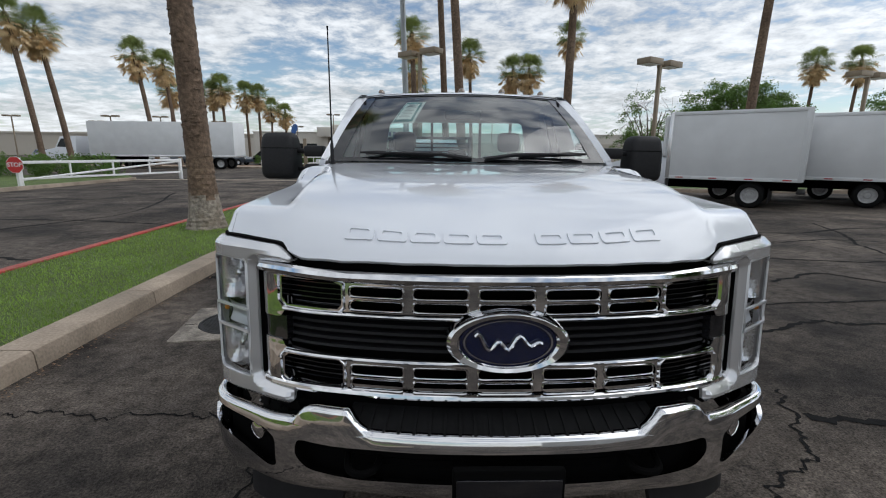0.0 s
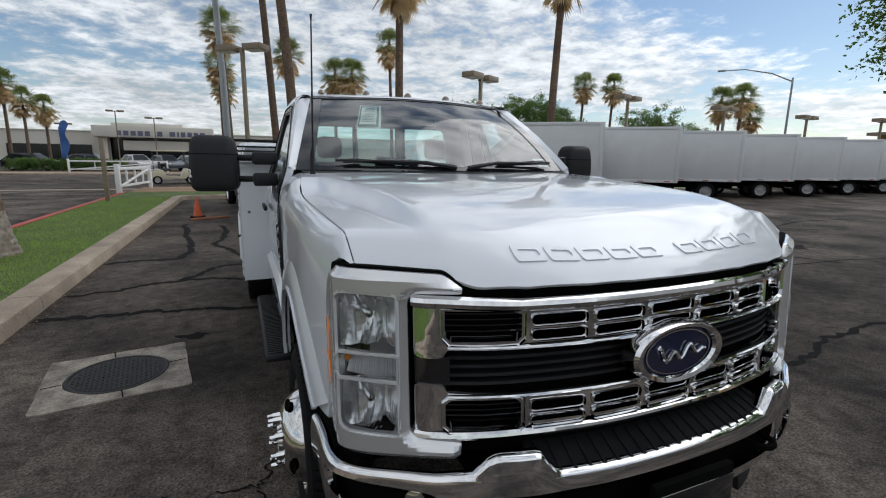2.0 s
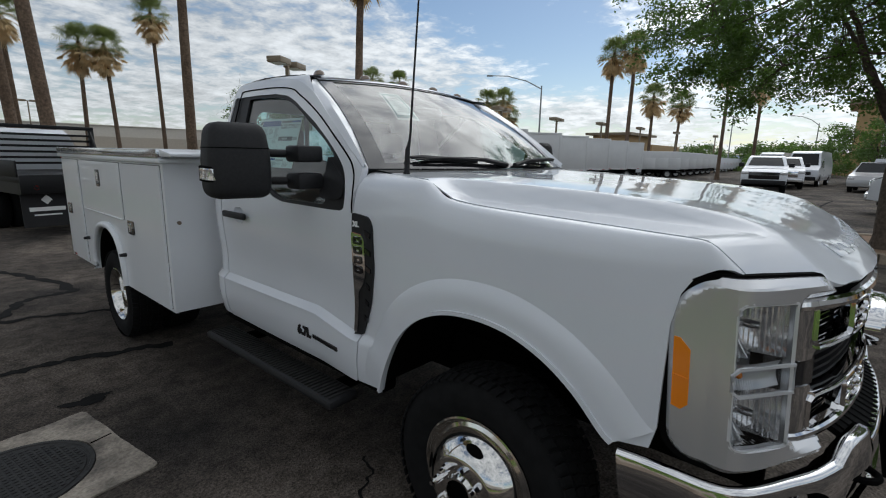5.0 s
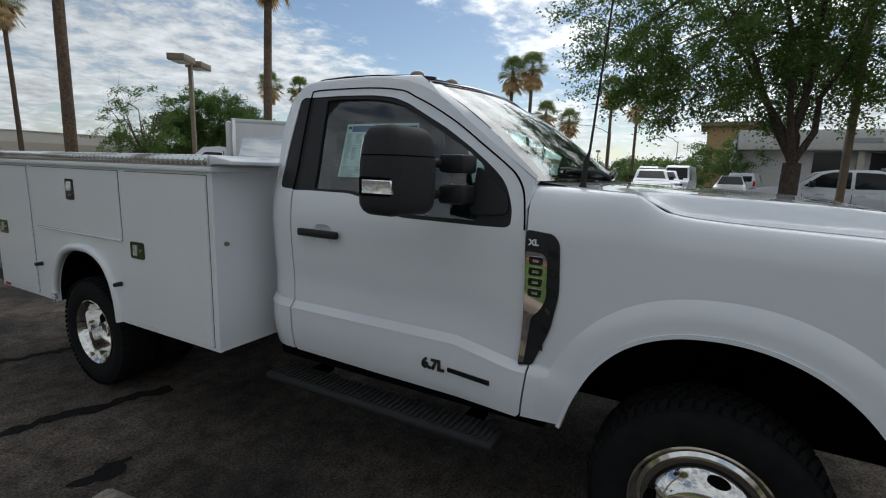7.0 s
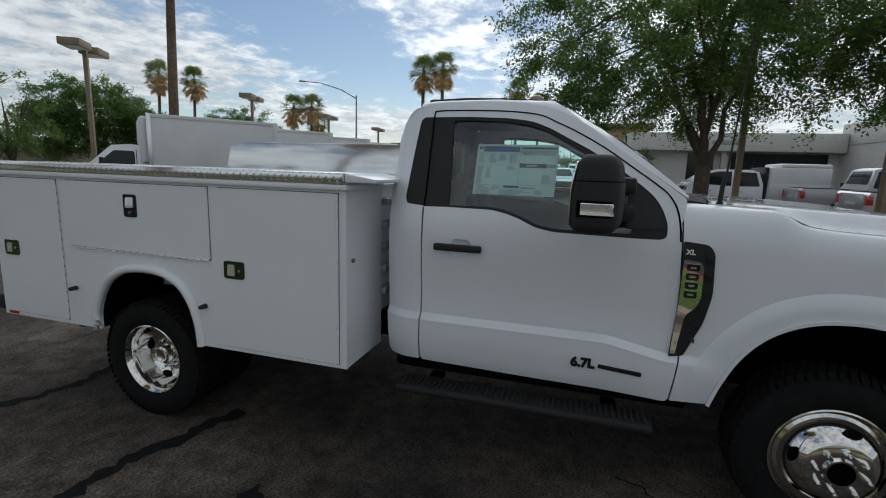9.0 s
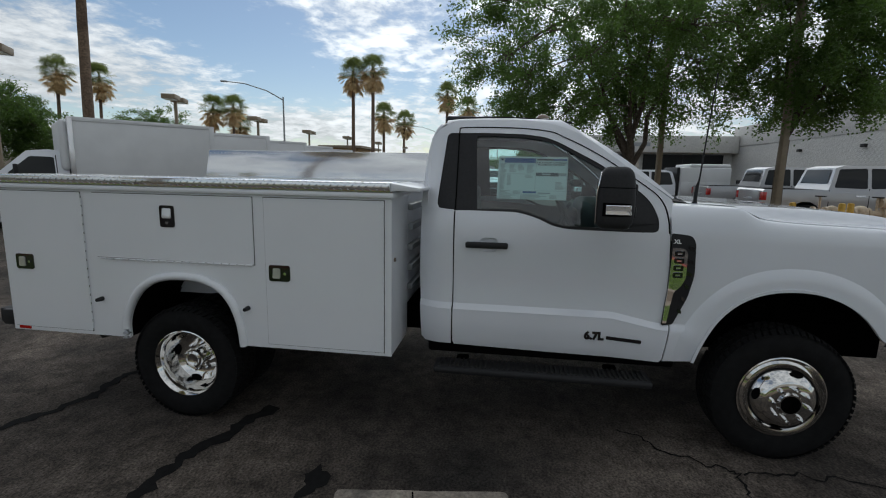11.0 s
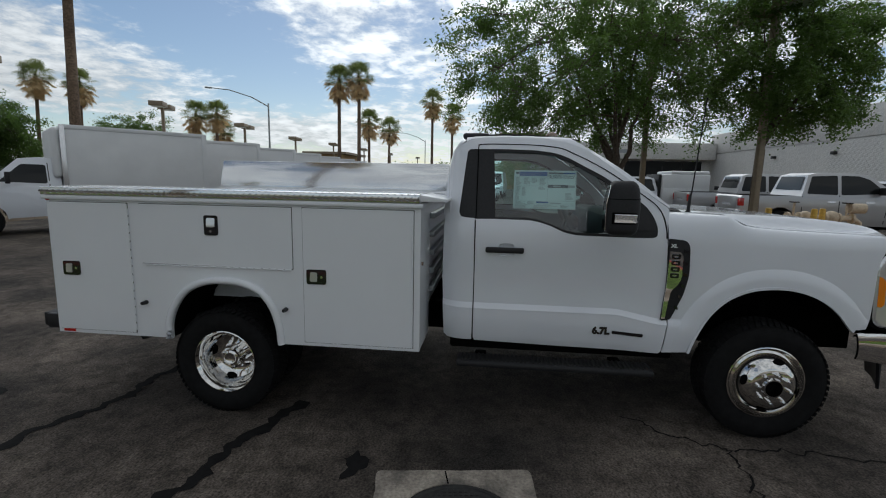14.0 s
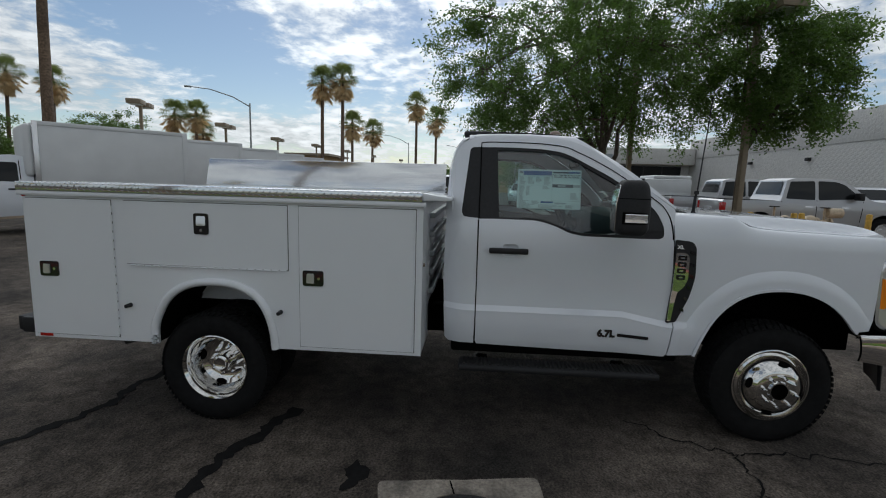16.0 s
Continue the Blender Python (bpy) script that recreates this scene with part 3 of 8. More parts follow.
def ribbon(pts, w, rnd, z=0.004):
    """A wavering strip of sealer laid over a crack."""
    P = spline(pts, 14)
    bm = bmesh.new()
    rows = []
    off = 0.0
    for i, p in enumerate(P):
        a, b = P[max(i - 1, 0)], P[min(i + 1, len(P) - 1)]
        t = Vector((b[0] - a[0], b[1] - a[1])).normalized()
        off = off * 0.7 + rnd.gauss(0, 0.02)
        ww = w * rnd.uniform(0.55, 1.25)
        c = Vector(p) + Vector((-t.y, t.x)) * off
        rows.append([(c.x + t.y * ww, c.y - t.x * ww, z), (c.x - t.y * ww, c.y + t.x * ww, z)])
    return loft(rows, bm)


rnd = random.Random(11)
seal = thing("crack_sealing", "black tar sealing wandering over the asphalt cracks", "tar", kind="structure")
for pts, w in (
        ([(-3.0, 4.45), (-2.54, 4.5), (-2.22, 4.69), (-1.66, 4.75), (-1.0, 4.61), (-0.27, 4.57), (1.0, 4.9)], 0.045), ([(-3.0, 3.6), (-2.44, 3.52), (-1.97, 3.5), (-1.44, 3.4), (-0.85, 3.22)], 0.05),
        ([(-3.0, 6.2), (-2.52, 6.35), (-2.04, 6.36), (-1.95, 7.43), (-2.19, 9.07), (-2.3, 10.6)], 0.06), ([(-1.82, 4.91), (-1.44, 5.54), (-1.06, 5.72), (-1.31, 6.88), (-1.6, 7.52), (-1.41, 8.59), (-1.55, 10.11)], 0.055),
        ([(-2.75, 0.33), (-2.48, 0.38), (-1.98, 0.38), (-1.51, 0.31)], 0.008), ([(-0.73, 0.86), (-0.99, 0.56), (-1.12, 0.26), (-1.52, 0.41)], 0.008), ([(-1.12, 0.26), (-1.08, -0.4), (-1.2, -1.1), (-1.1, -2.0)], 0.008),
        ([(1.41, -0.38), (1.65, -0.2), (1.89, -0.04), (2.02, 0.29), (2.21, 0.64)], 0.012), ([(2.13, 0.29), (2.58, 0.26), (3.41, 0.34), (4.51, 0.51), (6.2, 0.3)], 0.035), ([(4.16, 3.39), (5.1, 3.83), (5.9, 3.2), (7.4, 3.5)], 0.03),
        ([(2.2, 5.4), (4.4, 6.0), (6.13, 6.12), (7.46, 6.44), (9.4, 6.0), (12, 6.6)], 0.035), ([(1.9, 1.5), (2.97, 1.74), (3.57, 1.97), (4.16, 1.89), (6, 2.3)], 0.03), ([(8.98, 8.72), (8.08, 6.76), (7.48, 5.62), (7.2, 4.2), (7.9, 2.4)], 0.035),
        ([(2.6, 2.4), (4.4, 2.6), (6.4, 2.7), (10, 2.2)], 0.02), ([(4.0, 5.2), (6.4, 4.6), (9, 5.4), (13, 4.9)], 0.03), ([(5, 8), (7, 7.2), (10, 8.0), (14, 7.6)], 0.05),
        ([(2.1, -4.2), (4, -3.1), (6.4, -3.3), (8, -2.5)], 0.03), ([(9, 2.2), (13, 2.6), (18, 2.2), (26, 3.4)], 0.05), ([(10, 5.4), (14, 6.2), (20, 5.7), (30, 6.4)], 0.05), ([(12, 0.4), (17, 0.2), (24, -0.3)], 0.05),
        ([(-7, 3), (-9, 6), (-8, 10), (-10, 16)], 0.05), ([(-6, 8), (-9, 8.6), (-13, 8.2), (-16, 9)], 0.06), ([(-6, 14), (-10, 13), (-15, 14)], 0.05), ([(-6, 4.5), (-8, 4.9), (-12, 4.3)], 0.05)):
    part("sealed_crack", ribbon(pts, w, rnd), "seal", seal)
for cx, cy, r in ((-1.56, 2.62, 0.10), (-1.85, 4.85, 0.12), (8.8, 3.6, 0.3)):
    bm = bmesh.new()
    vs = [bm.verts.new((cx + r * (1 + 1.3 * noise.noise((math.cos(t) * 1.7 + cx, math.sin(t) * 1.3, cy))) * math.cos(t), cy + r * 0.7 * (1 + 1.3 * noise.noise((math.cos(t) * 1.6, math.sin(t) * 1.6, cx))) * math.sin(t), 0.0045)) for t in np.linspace(0, 2 * math.pi, 28, endpoint=False)]
    bm.faces.new(vs)
    part("tar_patch", bm, "seal", seal)

# manhole in its concrete square, near the kerb
hole = thing("manhole", "round cast iron manhole cover in a broken concrete collar", "manhole cover", pose(-2.005, 1.96, 0, 0, 0, 8))
sq = rounded([(-0.45, -0.44), (0.45, -0.44), (0.45, 0.44), (-0.45, 0.44)], 0.03, 2)
circ = [(0.325 * math.cos(t), 0.325 * math.sin(t)) for t in np.linspace(0, 2 * math.pi, 40, endpoint=False)]
part("collar", plate(sq, lambda x, y, d: Vector((x + 0.012 * noise.noise((x * 6, y * 6, 2)), y + 0.012 * noise.noise((x * 6, y * 6, 5)), 0.010 - d)), 0.03, 0.08, [circ]), "padconc", hole)
bm, _ = lathe([(0.004, 0.322), (0.013, 0.318), (0.013, 0.300), (0.007, 0.296), (0.007, 0.285), (0.011, 0.282), (0.011, 0.001)], 48, "z")
cover = part("cover", bm, "iron", hole, "cast iron cover")
for i in range(-9, 10):
    for j in range(-9, 10):
        x, y = i * 0.029, j * 0.029
        if math.hypot(x, y) < 0.27:
            part("tread_stud", box(x - 0.009, x + 0.009, y - 0.009, y + 0.009, 0.010, 0.0145), "iron", cover)
for k in range(4):
    a = radians(90 * k + 6)
    part("collar_joint", box(-0.004, 0.004, 0.33, 0.44, 0.009, 0.0125), "gap", hole).matrix_basis = pose(0, 0, 0, 0, 0, math.degrees(a))

# ---- the white service truck: front towards -y, front axle at y = 0 ----
CX = 0.04
truck = thing("service_truck", "white regular-cab work truck with utility body and chrome grille", "truck", pose(CX, 0, 0))

PLAN = [(0, -1.0), (0.15, -0.997), (0.3, -0.985), (0.48, -0.955), (0.60, -0.922), (0.70, -0.880), (0.785, -0.832), (0.86, -0.789), (0.908, -0.748), (0.926, -0.712), (0.932, -0.665), (0.932, -0.60), (0.934, -0.52), (0.942, -0.43), (0.955, -0.3)]
_pl = spline(PLAN, 10)
_ps = [0.0]
for _a, _b in zip(_pl, _pl[1:]):
    _ps.append(_ps[-1] + math.dist(_a, _b))


def front(s, z, d=0.0):
    """Point on the nose: s along the curved face from its middle, z up, d inwards."""
    a = abs(s)
    x, y = np.interp(a, _ps, [p[0] for p in _pl]), np.interp(a, _ps, [p[1] for p in _pl])
    x2, y2 = np.interp(a + 0.02, _ps, [p[0] for p in _pl]), np.interp(a + 0.02, _ps, [p[1] for p in _pl])
    x1, y1 = np.interp(max(a - 0.02, 0), _ps, [p[0] for p in _pl]), np.interp(max(a - 0.02, 0), _ps, [p[1] for p in _pl])
    t = Vector((x2 - x1, y2 - y1)).normalized()
    y += (z - 1.0) * 0.06
    p = Vector((x - t.y * d, y + t.x * d, z)) if a > 1e-6 else Vector((0, y + d, z))
    if s < 0:
        p.x = -p.x
    return p


def nose(dy=0.0):
    return lambda s, z, d: front(s, z, d + dy)


HALF_S = smooth_table([(0.45, 0.90), (0.54, 0.93), (0.62, 0.957), (0.74, 0.974), (0.815, 0.974), (0.848, 0.945), (0.95, 0.943), (1.1, 0.954), (1.25, 0.962), (1.36, 0.955), (1.42, 0.942), (1.5, 0.915), (1.75, 0.845), (1.92, 0.79), (1.99, 0.755), (2.05, 0.70)])


def HALF(z):
    """Half width by height, with a crisp pressed step low on the doors."""
    if 0.80 < z < 0.865:
        return float(np.interp(z, [0.80, 0.815, 0.848, 0.865], [HALF_S(0.80), 0.975, 0.944, HALF_S(0.865)]))
    return HALF_S(z)


def crease_drop(y, z):
    """How far the low crease has swept down towards the wing."""
    return 0.055 * min(1, max(0, (1.0 - y) / 0.27)) * min(1, max(0, (1.2 - z) / 0.2))


def side_x(y, z):
    """Half width of the cab and front wings."""
    x = HALF(z + crease_drop(y, z))
    if y < 0.70:                                   # wing: no lower crease ahead of the wheel
        k = min(1, max(0, (0.70 - y) / 0.25))
        flatx = 0.957 + 0.012 * math.sin(min(max((z - 0.6) / 0.8, 0), 1) * math.pi)
        if z < 1.4:
            x = x * (1 - k) + flatx * k
    if y < -0.18:                                  # the nose tapers ahead of the wheel
        x -= 0.036 * min(1.2, (-0.18 - y) / 0.40) ** 2
    if y > 1.95:                                   # cab corner rounds towards the rear
        x -= 0.5 * max(0, y - 2.0) ** 2 / 0.2
    return x


CREASE_CUTS = sorted([0.745 + 0.0055 * i for i in range(12)] + [0.815, 0.826, 0.837, 0.848, 0.856])


def creased(sgn):
    """As side(), with heights counted along the crease."""
    def f(y, zc, d):
        z = zc
        for _ in range(6):
            z = zc - crease_drop(y, z)
        return Vector((sgn * (side_x(y, z) - d), y, z))
    return f


def side(sgn, dx=0.0):
    def f(y, z, d):
        return Vector((sgn * (side_x(y, z) - d + dx), y, z))
    return f


CUT_X = smooth_table([(-0.9, 0.866), (-0.73, 0.875), (-0.617, 0.882), (-0.263, 0.889), (0, 0.893), (0.22, 0.895), (0.30, 0.889), (0.36, 0.878), (0.47, 0.855), (0.62, 0.83), (0.75, 0.80)])
LOW_Z = smooth_table([(-0.9, 1.370), (-0.617, 1.383), (-0.263, 1.398), (0, 1.408), (0.15, 1.418), (0.229, 1.432), (0.29, 1.466), (0.352, 1.502), (0.47, 1.512), (0.62, 1.517), (0.75, 1.522)])
MID_Z = smooth_table([(-0.05, 1.22), (0, 1.262), (0.025, 1.287), (0.055, 1.309), (0.165, 1.356), (0.305, 1.411), (0.485, 1.451), (0.735, 1.479), (1.185, 1.499), (1.6, 1.516)])
DOME_Z = smooth_table([(-0.05, 1.20), (0, 1.262), (0.035, 1.303), (0.08, 1.346), (0.135, 1.390), (0.20, 1.416), (0.30, 1.438), (0.46, 1.459), (0.75, 1.477), (1.2, 1.494), (1.6, 1.512)])
LIP_Y = smooth_table([(0, -0.985), (0.15, -0.982), (0.3, -0.970), (0.48, -0.943), (0.60, -0.905), (0.66, -0.884), (0.70, -0.864), (0.78, -0.818), (0.88, -0.758)])
EDGE_Y = lerp_table([(0, -0.985), (0.15, -0.982), (0.3, -0.970), (0.48, -0.943), (0.60, -0.905), (0.637, -0.884), (0.685, -0.847), (0.78, -0.786), (0.90, -0.708)])
CREST_X = smooth_table([(-0.8, 0.648), (-0.6, 0.672), (-0.427, 0.69), (0, 0.735), (0.26, 0.775), (0.5, 0.80)])


def hood_z(x, y):
    """Height of the bonnet skin: raised centre, stepped flank, low shoulder, rolled nose."""
    x = abs(x)
    e = y - LIP_Y(x)
    c = CREST_X(y)
    k = min(1, x / c) ** 2
    top = MID_Z(e) * (1 - k) + DOME_Z(e) * k - 0.006 * math.exp(-(x / 0.40) ** 4) * min(1, max(0, (y + 0.75) / 0.3))
    low = LOW_Z(y) + 0.06 * (CUT_X(y) - x)
    w = 0.014
    h = min(1, max(0, 0.5 + 0.5 * (top - low) / w))
    shoulder = top * (1 - h) + low * h - w * h * (1 - h)
    g = min(1, max(0, (x - c) / 0.046))
    g = g * g * (3 - 2 * g)
    return top * (1 - g) + shoulder * g


def CUT_Z(y):
    return hood_z(CUT_X(y), y)


def wing(sgn):
    """Front wing: flat side up to z 1.25, then rolled over to the bonnet's edge."""
    def f(y, v, d):
        if v <= 1.28:
            return Vector((sgn * (side_x(y, v) - d), y, v))
        t = (v - 1.28) / 0.34
        x0, xc, zc = side_x(y, 1.28), CUT_X(y) + 0.004, CUT_Z(y) - 0.003
        px = (1 - t) ** 2 * x0 + 2 * t * (1 - t) * (x0 - 0.004) + t * t * xc
        pz = (1 - t) ** 2 * 1.28 + 2 * t * (1 - t) * (zc - 0.004) + t * t * zc
        return Vector((sgn * (px - d), y, pz - d * t))
    return f


ARCH = [(0.530, 0.575), (0.492, 0.70), (0.422, 0.842), (0.322, 0.95), (0.194, 1.015), (0.05, 1.038), (-0.10, 1.027), (-0.238, 0.977), (-0.348, 0.898), (-0.435, 0.80), (-0.465, 0.775)]
arch = spline(ARCH, 5)
wing_outline = [(0.665, 0.80), (0.69, 0.565)] + arch + [(-0.558, 0.785), (-0.573, 0.85), (-0.576, 1.15), (-0.592, 1.24), (-0.620, 1.29), (-0.652, 1.34), (-0.685, 1.42), (-0.705, 1.50), (-0.727, 1.62), (-0.6, 1.62), (-0.3, 1.62), (0.3, 1.62), (0.715, 1.62), (0.71, 1.40), (0.70, 1.20), (0.68, 1.0)]
for sgn, nm in ((-1, "passenger"), (1, "driver")):
    bm = plate(wing_outline, wing(sgn), 0.012, 0.022)
    part("front_wing", bm, "paint", truck)
    # rolled lip of the wheel opening
    fl = [[], [], [], []]
    for y, z in arch:
        d = Vector((y - 0.035, z - 0.46)).normalized()
        k = min(1, max(0, (z - 0.56) / 0.14))
        for row, (g, off) in zip(fl, ((0.0, 0.017), (0.045, 0.018), (0.092, 0.013), (0.125, -0.002))):
            yy, zz = y + d.x * g, z + d.y * g
            row.append(Vector((sgn * (side_x(yy, min(zz, 1.28)) + off * k - 0.001 * (1 - k)), yy, zz)))
    part("wheel_flare", loft(fl), "paint", truck, angle=30)
    bm = sweep([(sgn * (side_x(y, z) + 0.016), y, z) for y, z in arch], [(-0.008, -0.008), (0.008, -0.008), (0.008, 0.008), (-0.008, 0.008)])
    part("arch_lip", bm, "paint", truck)
    # wheel house, its shade painted in as near-black
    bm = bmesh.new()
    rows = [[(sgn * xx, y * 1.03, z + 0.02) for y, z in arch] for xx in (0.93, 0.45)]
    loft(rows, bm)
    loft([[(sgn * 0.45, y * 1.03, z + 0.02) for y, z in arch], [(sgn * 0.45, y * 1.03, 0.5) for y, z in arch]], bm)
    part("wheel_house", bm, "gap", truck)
    # door skin below the glass line
    door_line = [(1.955, 1.420), (1.60, 1.418), (1.522, 1.403), (1.449, 1.379), (1.377, 1.345), (1.294, 1.328), (1.21, 1.326), (0.90, 1.322), (0.765, 1.326)]
    door_outline = [(1.955, 0.60), (1.945, 0.578), (1.4, 0.566), (1.0, 0.561), (0.9, 0.560), (0.8, 0.558), (0.73, 0.556), (0.71, 0.556), (0.697, 0.572), (0.672, 0.80), (0.687, 1.0), (0.707, 1.2), (0.717, 1.40), (0.722, 1.43), (0.765, 1.326)] + door_line[::-1][1:] + [(1.955, 1.0)]
    # wheel-side part of the door keeps the crease that sweeps down towards the wing
    pocket = rounded([(1.69, 1.18), (1.80, 1.18), (1.80, 1.268), (1.69, 1.268)], 0.036, 5)
    part("door", plate([(y, z + crease_drop(y, z)) for y, z in door_outline], creased(sgn), 0.03, 0.04, [pocket], cuts=CREASE_CUTS), "paint", truck, angle=25)
    # cab corner behind the door, belt down
    quarter = [(2.165, 0.60), (2.14, 0.578), (1.965, 0.582), (1.962, 1.0), (1.965, 1.43), (2.06, 1.435), (2.175, 1.44), (2.185, 1.0)]
    part("cab_corner", plate(quarter, side(sgn), 0.03, 0.04, cuts=CREASE_CUTS), "paint", truck)
    # sill below the door
    part("rocker_panel", box(sgn * 0.90 if sgn < 0 else 0.80, sgn * 0.80 if sgn < 0 else 0.90, 0.60, 2.12, 0.50, 0.60, 0.02), "gap", truck)
    # upper door frame and pillar ring round the side glass
    outer = rounded([(2.185, 1.44), (2.165, 1.72), (2.105, 1.91), (1.99, 1.975), (1.62, 1.986), (1.37, 1.955), (1.20, 1.885), (0.70, 1.52), (0.715, 1.42), (0.765, 1.326)] + door_line[::-1][1:] + [(1.99, 1.43)], [0.01, 0.10, 0.09, 0.08, 0.15, 0.12, 0.15, 0.02, 0.01, 0] + [0] * (len(door_line) - 1) + [0.0], 4)
    hole = rounded([(2.042, 1.423), (2.074, 1.459), (2.030, 1.878), (2.012, 1.895), (1.768, 1.897), (1.557, 1.891), (1.43, 1.874), (1.345, 1.842), (1.266, 1.80), (1.125, 1.727), (0.995, 1.645), (0.90, 1.577), (0.835, 1.522), (0.80, 1.468), (0.776, 1.399), (0.777, 1.345), (0.80, 1.333), (0.898, 1.331), (1.21, 1.334), (1.294, 1.336), (1.377, 1.353), (1.449, 1.387), (1.522, 1.411), (1.60, 1.426), (1.852, 1.428)], [0.02, 0.02, 0.008, 0.008] + [0.03] * 10 + [0.02, 0.012, 0.01] + [0.02] * 8, 2)
    part("door_frame", plate(outer, side(sgn), 0.035, 0.05, [hole]), "paint", truck)
    # black applique of pillar and mirror sail, glass run
    glass_o = rounded([(1.826, 1.438), (1.848, 1.876), (1.76, 1.880), (1.557, 1.872), (1.44, 1.854), (1.345, 1.821), (1.258, 1.773), (1.13, 1.702), (1.02, 1.640), (0.925, 1.570), (0.925, 1.350), (1.215, 1.350), (1.29, 1.352), (1.37, 1.368), (1.445, 1.401), (1.52, 1.425), (1.60, 1.440)], [0.008, 0.012] + [0.03] * 7 + [0.02, 0.02] + [0.02] * 6, 2)
    part("window_surround", plate(hole, side(sgn, -0.006), 0.02, 0.06, [glass_o]), "black", truck)
    bm = plate(glass_o, side(sgn, -0.018), 0, 0.08)
    pane = part("side_window", bm, "glass", truck)
    pane.visible_shadow = False
    # roof drip moulding
    rail = spline([(1.957, 1.43), (1.956, 1.62), (1.956, 1.80), (1.956, 1.905), (1.935, 1.928), (1.772, 1.931), (1.561, 1.926), (1.40, 1.907), (1.315, 1.872), (1.214, 1.825), (1.076, 1.748), (0.943, 1.658), (0.83, 1.580), (0.777, 1.535), (0.742, 1.476), (0.725, 1.40), (0.718, 1.33)], 6)
    part("drip_rail", sweep([(sgn * (side_x(min(y, 1.9), z) + 0.001), y, z) for y, z in rail], [(-0.003, -0.003), (0.003, -0.003), (0.003, 0.003), (-0.003, 0.003)]), "gap", truck)
    # door handle with its dished pocket
    hb = box(sgn * 0.985 - 0.012, sgn * 0.985 + 0.012, 1.63, 1.885, 1.205, 1.243, 0.010)
    part("door_handle", hb, "black", truck, "black door handle")
    bowl = [[side(sgn)(1.745 + (y - 1.745) * q, 1.224 + (z - 1.224) * q, d) for y, z in pocket] for q, d in ((1.0, 0.0), (0.93, 0.006), (0.78, 0.013), (0.5, 0.017), (0.02, 0.018))]
    part("handle_pocket", loft(bowl, closed=True), "paint", truck, angle=60)

# ---- bonnet ----


def bonnet_pt(u, v):
    """u across from -1 to 1, v from the windscreen to the front lip."""
    a = abs(u)
    y = 0.2
    for _ in range(8):
        x = a * CUT_X(y)
        back = 0.50 + 0.10 * a * a
        y = back + (EDGE_Y(x) - back) * v
    return Vector((math.copysign(x, u), y, hood_z(x, y)))


vs_rows = [0, 0.03, 0.06, 0.09, 0.12, 0.15, 0.19, 0.24, 0.30, 0.36, 0.42, 0.48, 0.54, 0.60, 0.66, 0.71, 0.75, 0.78, 0.81, 0.84, 0.865, 0.89, 0.91, 0.93, 0.95, 0.965, 0.98, 0.99, 1.0]
us = [i / 40 for i in range(-40, 41)]
rows = [[bonnet_pt(u, v) for u in us] for v in vs_rows]
bm = loft(rows)
lipn = [[p + Vector((0, 0.006, -0.008)) for p in rows[-1]], [p + Vector((0, 0.05, -0.012)) for p in rows[-1]]]
loft([rows[-1], *lipn], bm)
loft([[p + Vector((math.copysign(0.0, p.x), 0, -0.02)) for p in [r[0] for r in rows]], [r[0] for r in rows]], bm)
loft([[r[-1] for r in rows], [r[-1] + Vector((0, 0, -0.02)) for r in rows]], bm)
bmesh.ops.remove_doubles(bm, verts=bm.verts, dist=0.0005)
bonnet = part("bonnet", bm, "paint", truck, angle=50)
# nine pressed emblem blocks across the nose, plain rounded forms
for i, sx in enumerate((-0.480, -0.381, -0.282, -0.183, -0.084, 0.092, 0.191, 0.290, 0.389)):
    w = 0.091
    ring_o = rounded([(sx - 0.002, 0.0), (sx + w - 0.002, 0.0), (sx + w - 0.002, 0.034), (sx - 0.002, 0.034)], 0.010, 3)
    ring_i = rounded([(sx + 0.014, 0.010), (sx + w - 0.018, 0.010), (sx + w - 0.018, 0.024), (sx + 0.014, 0.024)], 0.006, 3)

    def onhood(x, q, d):
        u = x / 0.872
        v = 0.964 - q * 1.05
        p = bonnet_pt(u, v)
        n = (bonnet_pt(u + 0.01, v) - bonnet_pt(u - 0.01, v)).cross(bonnet_pt(u, v + 0.01) - bonnet_pt(u, v - 0.01)).normalized()
        if n.z < 0:
            n = -n
        return p + n * (0.0045 - d)
    part("emblem_block", plate(ring_o, onhood, 0.006, 0.02, [ring_i]), "paint", bonnet)
# shut line between bonnet and wings, and dark seal behind the lip
for sgn in (-1, 1):
    bm = sweep([Vector((sgn * abs(r[0].x), r[0].y, r[0].z - 0.006)) for r in rows[:-1]], [(-0.005, -0.012), (0.005, -0.012), (0.005, 0.001), (-0.005, 0.001)])
    part("shut_line", bm, "gap", truck)
part("nose_seal", plate([(-0.66, 1.19), (0.66, 1.19), (0.66, 1.268), (-0.66, 1.268)], nose(0.035), 0.02, 0.05), "gap", truck)
us = [i / 30 for i in range(-30, 31)]
# cowl panel
cow = [[Vector((u * 0.83, 0.505 + 0.10 * u * u, 1.507 - 0.004 * u * u)) for u in us], [Vector((u * 0.845, 0.60 + 0.085 * u * u, 1.513)) for u in us], [Vector((u * 0.86, 0.66 + 0.09 * u * u, 1.50)) for u in us]]
part("cowl_panel", loft(cow), "matte", truck)

# ---- cab shell ----
WS_B = [Vector((u * 0.865, 0.585 + 0.13 * u * u, 1.515)) for u in us]
WS_T = [Vector((u * 0.685, 1.245 + 0.10 * u * u, 1.965 + 0.02 * (1 - u * u))) for u in us]


